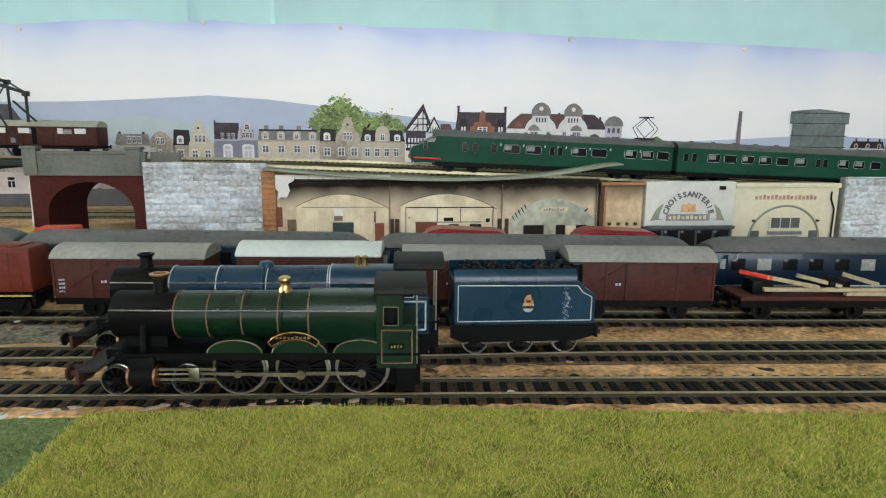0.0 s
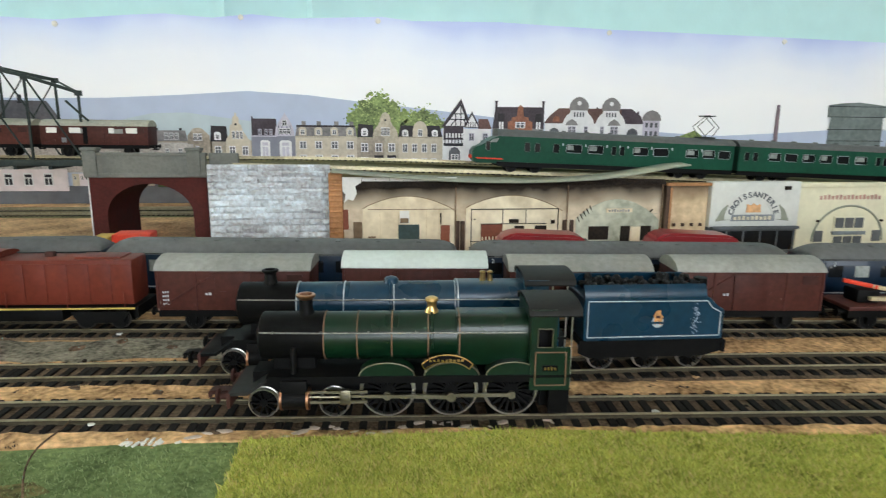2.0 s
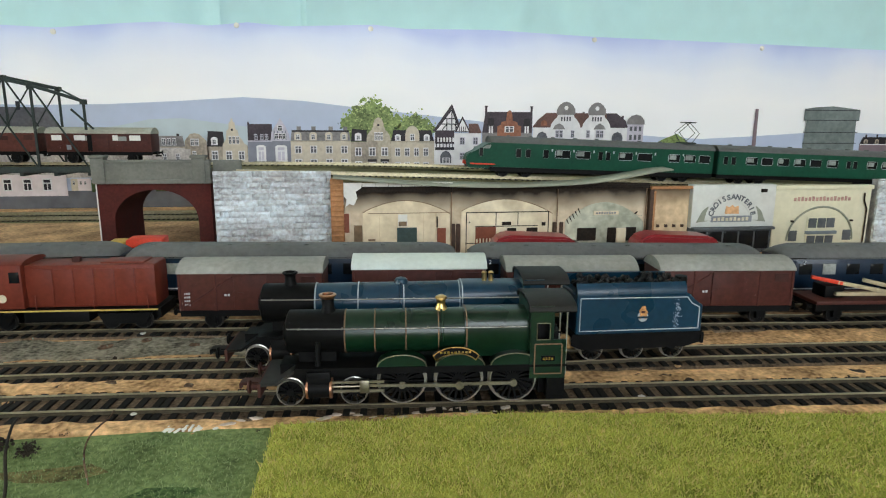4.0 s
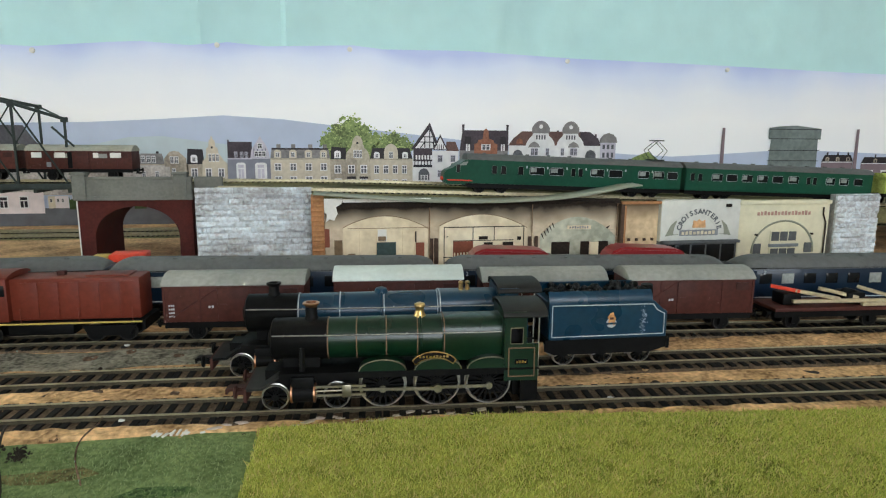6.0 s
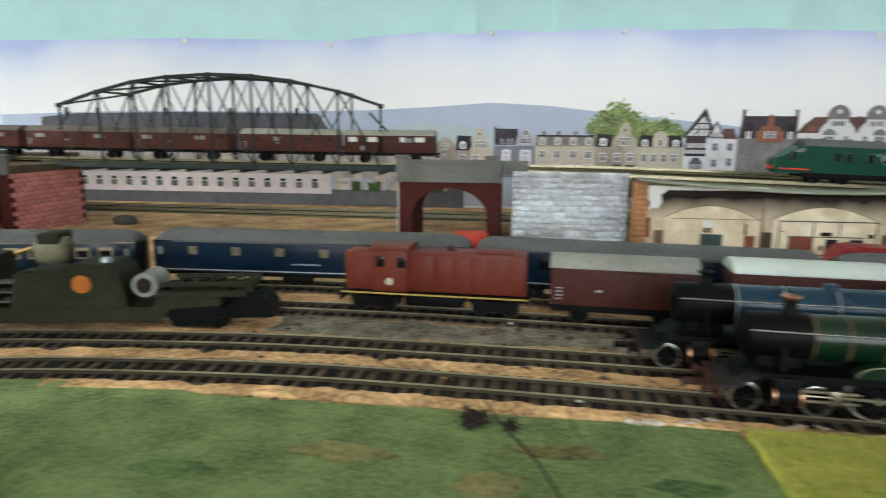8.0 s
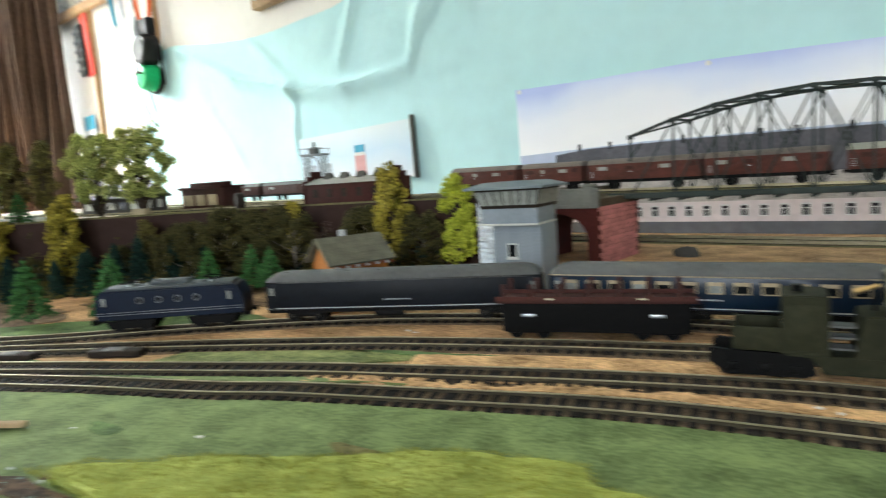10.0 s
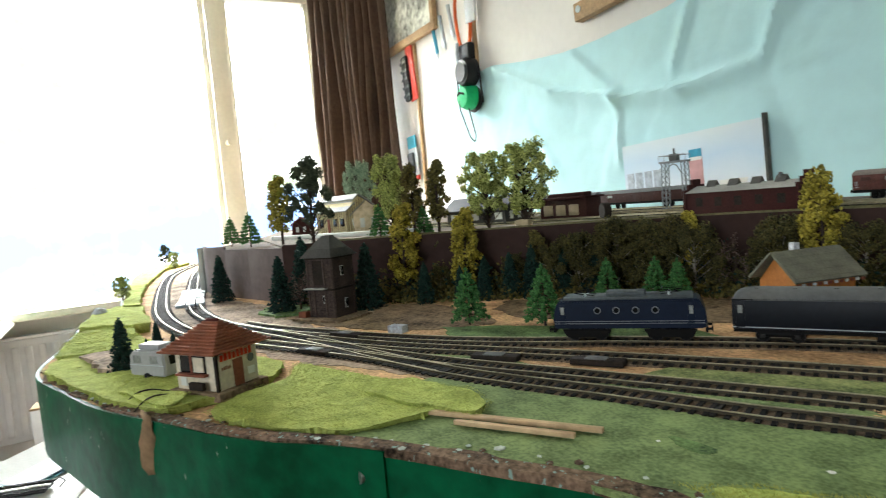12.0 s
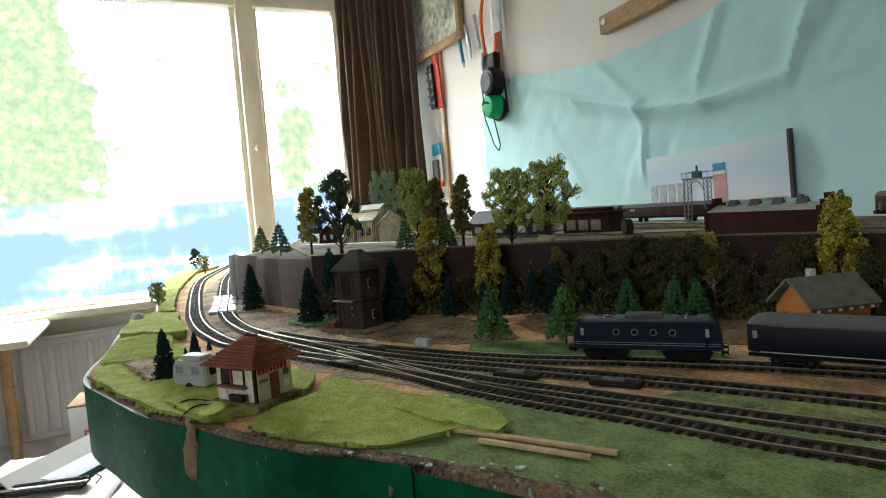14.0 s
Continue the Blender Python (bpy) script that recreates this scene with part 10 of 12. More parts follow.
part("waist_line", box(-0.0225, 0.0225, -0.0124, -0.0118, 0.0155, 0.0162), "silver", cvm)
part("roof_light", box(-0.015, 0.012, -0.007, 0.007, 0.0288, 0.0335, 0.0008), "caravan", cvm)
for x in (-0.012, 0.010):
    part("window", box(x - 0.005, x + 0.005, -0.0124, -0.0118, 0.0175, 0.0245, 0.0003), "glass_pale", cvm)
part("window", box(0.0222, 0.0232, -0.006, 0.006, 0.0160, 0.0240), "glass_dark", cvm)
for s in (-1, 1):
    part("wheel", tube((0.0, s * 0.0105, 0.0045), (0.0, s * 0.0128, 0.0045), 0.0045, 0.0045, 16), "tyre", CV)
part("tow_bar", tube((-0.022, 0, 0.0060), (-0.034, 0, 0.0050), 0.0009, 0.0007, 6), "silver", CV)

# loose wooden sticks on the grass
for x0, y0, x1, y1, w_ in ((0.419, 0.824, 0.5175, 0.886, 0.0022), (0.447, 0.828, 0.513, 0.8690, 0.0020)):
    d = Vector((x1 - x0, y1 - y0))
    lone("wooden_stick", box(-d.length / 2, d.length / 2, -w_, w_, 0, 0.0028, 0.0003), "pale_wood", "loose pale wooden stick lying on the ground", "stick", Matrix.Translation(((x0 + x1) / 2, (y0 + y1) / 2, -0.0018)) @ Matrix.Rotation(math.atan2(d.y, d.x), 4, "Z"), "wooden sticks")

# small track-side things
for x, y, a in ((0.120, 0.872, 24), (0.172, 0.820, 22), (0.330, 0.935, 32), (0.405, 0.985, 30)):
    tm = thing("point_motor", "flat black point motor casing beside the track", "point motor", pose(x, y, -0.004, 0, 0, a), "point motors")
    part("casing", box(-0.022, 0.022, -0.006, 0.006, 0, 0.0052, 0.0008), "beam_dark", tm)
    part("cover", box(-0.010, 0.008, -0.005, 0.005, 0.0050, 0.0062, 0.0006), "roof_grey", tm)
lone("junction_box", box(-0.010, 0.010, -0.006, 0.006, 0, 0.0085, 0.0005), "stone_grey", "small grey box beside the track", "box", pose(0.143, 0.925, -0.0045, 0, 0, 30))
rnd = random.Random(11)
for i, (x, y) in enumerate(((1.218, 1.0885), (1.185, 1.207), (0.864, 1.108), (0.873, 1.105), (1.245, 1.070), (1.252, 1.0695), (1.259, 1.0690), (1.238, 1.0705), (0.575, 1.138), (0.585, 1.136), (0.62, 0.93), (0.545, 0.90), (1.463, 1.075))):
    bm = bmesh.new()
    bmesh.ops.create_icosphere(bm, subdivisions=1, radius=rnd.uniform(0.0012, 0.0024))
    for v in bm.verts:
        v.co.x *= rnd.uniform(0.5, 1.8)
        v.co.z = max(-0.0008, v.co.z * 0.3)
    lone("litter", bm, "paper_white", "scrap of white card on the ballast", "litter", pose(x, y, -0.002, 0, 0, rnd.uniform(0, 180)), "litter")
for i in range(200):
    x = rnd.uniform(0.9, 1.75)
    y = 1.125 - 0.085 * (x - 1.1) + rnd.choice((-0.045, 0.0, 0.0, 0.047, 0.05)) + rnd.uniform(-0.012, 0.012)
    bm = bmesh.new()
    bmesh.ops.create_icosphere(bm, subdivisions=1, radius=rnd.uniform(0.0007, 0.0017))
    lone("pebble", bm, "cork" if i % 2 else "beam_dark", "loose ballast crumb between the tracks", "ballast crumb", pose(x, y, -0.0038), "ballast crumbs")
for x, y, rad in ((1.1702, 1.0620, 0.0062), (1.1868, 1.0590, 0.0040), (1.1950, 1.0722, 0.0020)):
    bm = bmesh.new()
    for k in range(150 if rad > 0.003 else 14):
        q = Vector((rnd.gauss(0, 0.5), rnd.gauss(0, 0.5), abs(rnd.gauss(0, 0.45)))) * rad
        bmesh.ops.create_icosphere(bm, subdivisions=1, radius=rnd.uniform(0.07, 0.17) * rad, matrix=Matrix.Translation(q))
    lone("shrub", bm, "tuft_dark", "dead dark tuft of scenic foam", "shrub", pose(x, y, -0.003), "dead tufts")
for pts, thick in (([(1.172, 1.082, 0.002), (1.1745, 1.072, 0.0028), (1.183, 1.050, 0.0022), (1.196, 1.024, 0.0015), (1.206, 0.998, -0.001)], 0.00060),
                   ([(1.2085, 1.092, -0.001), (1.212, 1.078, 0.0022), (1.2110, 1.060, 0.003), (1.2145, 1.044, 0.002), (1.224, 1.024, -0.001)], 0.00038),
                   ([(0.236, 0.682, 0.003), (0.225, 0.665, 0.006), (0.228, 0.652, 0.004), (0.240, 0.642, -0.006)], 0.0007), ([(0.246, 0.684, 0.003), (0.245, 0.668, 0.005), (0.252, 0.658, 0.003), (0.256, 0.648, -0.006)], 0.0007)):
    lone("wire", wire(smooth_line(pts, 0.004), thick, 6), "tuft_dark" if thick > 0.0005 else "rim_earth", "thin dark wire lying over the ground", "wire", None, "loose wires")

# pale plastic ramp plates over the inner curve
RR = thing("ramp_plates", "pale translucent plastic crossing plates laid round the inner rails", "track plates", pose(-0.50, 0.776, -0.0035, 0, 0, -8))
for a, b_ in ((-0.024, -0.0095), (-0.0065, 0.0065), (0.0095, 0.024)):
    part("plate", prism([(-0.13, a), (-0.06, a * 0.9), (0.06, a * 0.9), (0.13, a), (0.13, b_), (0.06, b_ * 0.9), (-0.06, b_ * 0.9), (-0.13, b_)], 0.0, 0.0046, "z"), "plate_cyan", RR)
for x in (-0.04, 0.04):
    part("cross_bar", box(x - 0.006, x + 0.006, -0.022, 0.022, 0.0046, 0.0058, 0.0004), "plate_cyan", RR)

# ballast crumbs; the dark flat ones also stand in for shaded pits
rnd = random.Random(29)
for k in range(70):
    x = rnd.uniform(0.98, 1.62)
    y = 1.124 - 0.075 * (x - 1.15) + rnd.gauss(0, 0.007) if k % 3 else 1.196 - 0.075 * (x - 1.15) + rnd.gauss(0, 0.012)
    bm = bmesh.new()
    bmesh.ops.create_icosphere(bm, subdivisions=2, radius=rnd.uniform(0.0012, 0.0036))
    for v in bm.verts:
        f_ = 1 + 0.5 * noise.noise(v.co * 700 + Vector((k, 0, 0)))
        v.co = Vector((v.co.x * f_ * 1.6, v.co.y * f_, v.co.z * 0.30 * f_))
    lone("crumb", bm, "cork" if k % 3 == 1 else ("rim_earth" if k % 2 else "tuft_dark"), "flat brown crumb of ballast, the dark ones standing in for pits", "ballast crumb", pose(x, y, -0.0030, 0, 0, rnd.uniform(0, 180)), "ballast crumbs")
stone_ = bmesh.new()
bmesh.ops.create_icosphere(stone_, subdivisions=2, radius=0.012)
for v in stone_.verts:
    v.co = Vector((v.co.x * 1.2, v.co.y, v.co.z * 0.8)) * (1 + 0.3 * noise.noise(v.co * 90))
lone("stone", stone_, "stone_grey", "small dark stone at the board edge", "stone", pose(-0.405, 0.618, 0.004))
for x, y, a_ in ((-0.612, 0.812, 7), (-0.585, 0.806, -5)):
    lone("card_strip", box(-0.011, 0.011, -0.0012, 0.0012, 0, 0.094, 0.0003), "roof_pale", "loose pale card strip leaning at the wall end", "card strip", pose(x, y, -0.0045, -4, a_, 20), "card strips")

# worn and stained places in the dull green ground
rnd = random.Random(41)
for i, (x, y, w_, d_) in enumerate(((1.205, 1.040, 0.022, 0.006), (1.250, 1.020, 0.016, 0.005), (1.178, 1.015, 0.014, 0.008), (1.235, 0.985, 0.020, 0.006), (1.120, 1.030, 0.022, 0.007), (1.060, 1.010, 0.018, 0.006), (0.700, 0.960, 0.020, 0.005), (0.560, 0.910, 0.018, 0.006), (0.480, 0.860, 0.016, 0.006))):
    ring = [(x + w_ * math.cos(a * 0.5236) * rnd.uniform(0.75, 1.15), y + d_ * math.sin(a * 0.5236) * rnd.uniform(0.75, 1.15)) for a in range(12)]
    ground_patch("worn_patch", ring, -0.0027, "dull_grass" if i % 2 else "yard_green", "worn dull patch in the green ground", 0.0012, 0.0012, 50 + i)

# dried glue along the edge of the ballast
for k in range(26):
    x = 1.262 + 0.0062 * k + rnd.uniform(-0.002, 0.002)
    y = 1.0735 + 0.004 * math.sin(k * 0.9) - 0.055 * max(0, x - 1.40)
    bm = bmesh.new()
    bmesh.ops.create_icosphere(bm, subdivisions=1, radius=rnd.uniform(0.0012, 0.0026))
    for v in bm.verts:
        v.co = Vector((v.co.x * rnd.uniform(1.2, 2.2), v.co.y * 0.7, max(-0.0006, v.co.z * 0.25)))
    lone("glue_blob", bm, "glue", "dried pale glue along the ballast edge", "glue", pose(x, y, -0.0026, 0, 0, rnd.uniform(-25, 25)), "glue blobs")
for k in range(6):
    lone("glue_streak", box(-0.0006, 0.0006, -0.0028, 0.0028, 0, 0.0008, 0.0003), "paper_white", "short streak of white filler on the ballast", "filler", pose(1.2375 + 0.0026 * k, 1.0715 + rnd.uniform(-0.001, 0.001), -0.0030, 0, 0, rnd.uniform(-28, 10)), "filler streaks")

# ---------------- buildings on the plateau ----------------
RS = thing("red_shed", "long dark red brick shed with stepped gables", "building", pose(0.247, 1.405, TOPZ, 0, 0, 3))
part("house_body", box(-0.078, 0.078, -0.025, 0.025, 0.0, 0.0320, 0.0004), "shed_red", RS)
for x in (-0.080, 0.080):
    part("gable", prism([(-0.027, 0.0), (0.027, 0.0), (0.027, 0.036), (0.018, 0.036), (0.018, 0.043), (0.009, 0.043), (0.009, 0.0505), (-0.009, 0.0505), (-0.009, 0.043), (-0.018, 0.043), (-0.018, 0.036), (-0.027, 0.036)], x - 0.002, x + 0.002, "x"), "shed_red", RS)
part("roof", prism([(-0.028, 0.0310), (0.028, 0.0310), (0.0, 0.0400)], -0.078, 0.078, "x"), "roof_pale", RS, "pale weathered roof")
for i in range(4):
    part("roof_light", prism([(-0.009, 0.0350), (0.009, 0.0350), (0.0, 0.0470)], -0.052 + i * 0.033 - 0.007, -0.052 + i * 0.033 + 0.007, "x"), "slate", RS)
for i in range(5):
    part("window", box(-0.062 + i * 0.029, -0.052 + i * 0.029, -0.0258, -0.0248, 0.012, 0.024), "beam_dark", RS)
part("vent_pipe", tube((0.045, 0, 0.035), (0.045, 0, 0.050), 0.003, 0.0026, 10), "roof_grey", RS)

TB = thing("tan_building", "tan and brown yard building with yellow windows", "building", pose(-0.075, 1.375, TOPZ, 0, 0, 8))
part("house_body", box(-0.060, 0.048, -0.020, 0.020, 0.0, 0.036, 0.0004), "van_brown_dark", TB)
for x in (-0.040, -0.010, 0.020):
    part("window", box(x - 0.011, x + 0.011, -0.0208, -0.0198, 0.008, 0.0265, 0.0003), "cream", TB)
part("roof", box(-0.064, 0.052, -0.025, 0.025, 0.036, 0.040, 0.0006), "shed_red", TB)
part("roof_monitor", box(-0.050, 0.036, -0.010, 0.010, 0.040, 0.047, 0.0006), "shed_red", TB)
lone("platform_barrow", box(-0.012, 0.012, -0.007, 0.007, 0, 0.009, 0.002), "cream", "rounded yellow crate by the plateau edge", "crate", pose(0.012, 1.205, TOPZ + 0.004, 0, 0, 20))
lone("tank_wagon_end", lathe([(0.012, -0.006), (0.013, -0.004), (0.013, 0.006)], (0, 0, 0.013), "x", 20), "beam_dark", "round dark barrel end on the plateau", "barrel", pose(0.022, 1.36, TOPZ, 0, 0, 70))

G_ = thing("gantry_tower", "grey lattice signal gantry with railed platform", "gantry", pose(0.031, 1.517, TOPZ, 0, 0, 20) @ Matrix.Diagonal((0.64, 1.0, 1.06, 1.0)))
for s in (-1, 1):
    for t in (-1, 1):
        part("leg", tube((s * 0.029 + t * 0.006, -0.008, 0), (s * 0.026 + t * 0.005, -0.008, 0.078), 0.0012, 0.0012, 5), "gantry_grey", G_)
        part("leg", tube((s * 0.029 + t * 0.006, 0.008, 0), (s * 0.026 + t * 0.005, 0.008, 0.078), 0.0012, 0.0012, 5), "gantry_grey", G_)
    for i in range(9):
        z = i * 0.0087
        for y in (-0.008, 0.008):
            part("lattice", tube((s * 0.0285 - 0.0055, y, z), (s * 0.0285 + 0.0055, y, z + 0.0087), 0.0006, 0.0006, 4), "gantry_grey", G_)
            part("lattice", tube((s * 0.0285 + 0.0055, y, z), (s * 0.0285 - 0.0055, y, z + 0.0087), 0.0006, 0.0006, 4), "gantry_grey", G_)
part("platform", box(-0.036, 0.036, -0.012, 0.012, 0.078, 0.081), "gantry_grey", G_)
part("cabin", box(-0.010, 0.010, -0.008, 0.008, 0.081, 0.092, 0.0008), "roof_grey", G_)
part("finial", tube((0, 0, 0.092), (0, 0, 0.101), 0.003, 0.0026, 8), "roof_grey", G_)
for s in (-1, 1):
    part("railing", wire([(-0.036, s * 0.012, 0.081), (-0.036, s * 0.012, 0.090), (0.036, s * 0.012, 0.090), (0.036, s * 0.012, 0.081)], 0.0006, 4), "gantry_grey", G_)
part("arch_brace", wire([(-0.020, -0.008, 0.062), (-0.010, -0.008, 0.073), (0, -0.008, 0.076), (0.010, -0.008, 0.073), (0.020, -0.008, 0.062)], 0.0012, 5), "gantry_grey", G_)


def station(x, y, rot, w, d, h, wall, roof, label, chimney=False):
    s_ = thing("station_building", label, "building", pose(x, y, TOPZ, 0, 0, rot), "station buildings")
    b_ = part("house_body", prism([(-d, 0), (d, 0), (d, h), (0, h * 1.55), (-d, h)], -w, w, "x"), wall, s_)
    for s in (-1, 1):
        slope = part("roof_slope", prism([(s * d * 1.25, h * 0.86), (0, h * 1.62), (0, h * 1.68), (s * d * 1.28, h * 0.92)], -w * 1.08, w * 1.08, "x"), roof, s_)
        for i in range(5):
            part("window", box(-w * 0.85 + i * w * 0.38, -w * 0.62 + i * w * 0.38, s * d * 1.01 - 0.0006, s * d * 1.01 + 0.0006, h * 0.3, h * 0.7), "glass_dark" if i % 2 else "facade_white", b_)
    for y_ in (-0.4, 0.4):
        part("window", box(w * 1.0 - 0.0006, w * 1.0 + 0.0008, d * y_ - d * 0.16, d * y_ + d * 0.16, h * 0.3, h * 0.75), "facade_white", b_)
    if chimney:
        part("chimney", lathe([(0.004, 0), (0.004, 0.016), (0.006, 0.018), (0.006, 0.024)], (0, 0, h * 1.5), "z", 10), "slate", s_)
    return s_


ST = thing("station_building", "cream boarded station building with brown battens and two-step grey roof", "building", pose(-0.642, 1.1415, TOPZ, 0, 0, 12), "station buildings")
sb = part("house_body", prism([(-0.029, 0), (0.029, 0), (0.029, 0.070), (0.004, 0.084), (-0.008, 0.072), (-0.029, 0.052)], -0.0715, 0.0715, "x"), "station_cream", ST)
part("roof_slope", prism([(-0.0335, 0.0490), (-0.0335, 0.0515), (-0.0080, 0.0690), (-0.0080, 0.0665)], -0.077, 0.077, "x"), "roof_pale", ST, "pale grey lower roof")
part("roof_slope", prism([(-0.0125, 0.0745), (-0.0125, 0.0770), (0.0040, 0.0890), (0.0040, 0.0865)], -0.077, 0.077, "x"), "roof_pale", ST)
part("roof_slope", prism([(0.0335, 0.0690), (0.0335, 0.0715), (0.0040, 0.0890), (0.0040, 0.0865)], -0.077, 0.077, "x"), "roof_pale", ST)
for i in range(9):
    y_ = -0.0265 + i * 0.0066
    top_ = 0.050 + 0.9 * (y_ + 0.029) if y_ < 0 else 0.083 - 0.55 * (y_ - 0.004)
    part("batten", box(0.0712, 0.0724, y_ - 0.0007, y_ + 0.0007, 0.001, top_), "beam_tan", sb)
for i in range(15):
    part("batten", box(-0.068 + i * 0.0097, -0.0666 + i * 0.0097, -0.0301, -0.0288, 0.001, 0.0510), "beam_tan", sb)
for i in range(12):
    part("clerestory_window", box(-0.066 + i * 0.0113, -0.058 + i * 0.0113, -0.0102, -0.0086, 0.0690, 0.0735), "facade_white", sb)
for y_ in (-0.010, 0.013):
    wn_ = part("window", box(0.0718, 0.0734, y_ - 0.0062, y_ + 0.0062, 0.016, 0.032, 0.0003), "facade_white", sb)
    for q in (-1, 1):
        part("pane", box(0.0726, 0.0740, y_ + q * 0.0029 - 0.0022, y_ + q * 0.0029 + 0.0022, 0.0180, 0.0300), "glass_dark", wn_)
for x_, w_, nm_ in ((-0.045, 0.008, "window"), (-0.012, 0.006, "door"), (0.018, 0.008, "window"), (0.050, 0.008, "window")):
    part(nm_, box(x_ - w_, x_ + w_, -0.0308, -0.0296, 0.001 if nm_ == "door" else 0.016, 0.034, 0.0003), "kiosk_brown" if nm_ == "door" else "glass_dark", sb)
station(-0.470, 1.140, -20, 0.034, 0.030, 0.044, "stucco", "roof_pale", "cream station house with pale grey roof")
station(-0.780, 1.08, -20, 0.030, 0.022, 0.028, "shed_red", "tile_terracotta", "small red-brown house near the trees")
station(-0.250, 1.30, 10, 0.085, 0.026, 0.032, "slate", "roof_grey", "dark grey platform building with chimney", True)
bm = bmesh.new()
for i in range(8):
    bmesh.ops.create_icosphere(bm, subdivisions=1, radius=0.008, matrix=Matrix.Translation((rnd.uniform(-0.012, 0.012), rnd.uniform(-0.008, 0.008), rnd.uniform(0.0, 0.009))))
lone("salt_heap", bm, "paper_white", "rounded white heap on the plateau edge", "heap", pose(-0.135, 1.055, TOPZ + 0.002))
lone("platform", box(-0.22, 0.22, -0.012, 0.012, 0, 0.008, 0.0006), "paper_white", "long pale platform edge on the plateau", "platform", pose(-0.40, 1.06, TOPZ, 0, 0, 24))

# ---------------- trees ----------------
def leaf_mesh(name, pts, size, mat_, seed, flat=0.6):
    """Many small leaf tufts, each two crossed blades."""
    rng = np.random.default_rng(seed)
    pts = np.array(pts)
    k = len(pts)
    u = rng.normal(size=(k, 3))
    u /= np.linalg.norm(u, axis=1)[:, None]
    v = np.cross(u, rng.normal(size=(k, 3)))
    v /= np.linalg.norm(v, axis=1)[:, None]
    w = np.cross(u, v)
    s = size * rng.uniform(0.6, 1.4, k)[:, None]
    q = np.stack([pts - u * s, pts + v * s * flat, pts + u * s, pts - v * s * flat, pts + w * s * flat, pts - w * s * flat], 1).reshape(-1, 3)
    base = np.arange(k)[:, None] * 6
    f = np.concatenate([base + [0, 1, 4], base + [1, 2, 4], base + [2, 3, 4], base + [3, 0, 4], base + [0, 1, 5], base + [1, 2, 5], base + [2, 3, 5], base + [3, 0, 5]])
    me = bpy.data.meshes.new(name)
    me.from_pydata(q.tolist(), [], f.tolist())
    me.materials.append(mat_)
    return me


LEAF = {
    "spruce": leafy("spruce", (0.016, 0.065, 0.020), (0.085, 0.24, 0.065)), "fir": leafy("dark_fir", (0.004, 0.016, 0.012), (0.016, 0.050, 0.036)),
    "mustard": leafy("mustard", (0.10, 0.085, 0.010), (0.50, 0.42, 0.060)), "lime": leafy("lime", (0.20, 0.25, 0.015), (0.55, 0.60, 0.07)),
    "leaf": leafy("leaf_green", (0.085, 0.11, 0.020), (0.62, 0.68, 0.20)), "olive": leafy("olive_leaf", (0.034, 0.032, 0.009), (0.18, 0.155, 0.042)),
    "dark": leafy("dark_leaf", (0.026, 0.036, 0.022), (0.10, 0.12, 0.068)), "sage": leafy("sage_leaf", (0.13, 0.21, 0.14), (0.42, 0.52, 0.36)), "scrub": leafy("scrub_leaf", (0.012, 0.016, 0.006), (0.12, 0.105, 0.032)), "dry": leafy("dry_twig", (0.06, 0.035, 0.025), (0.18, 0.13, 0.11)),
}
TREES = {}


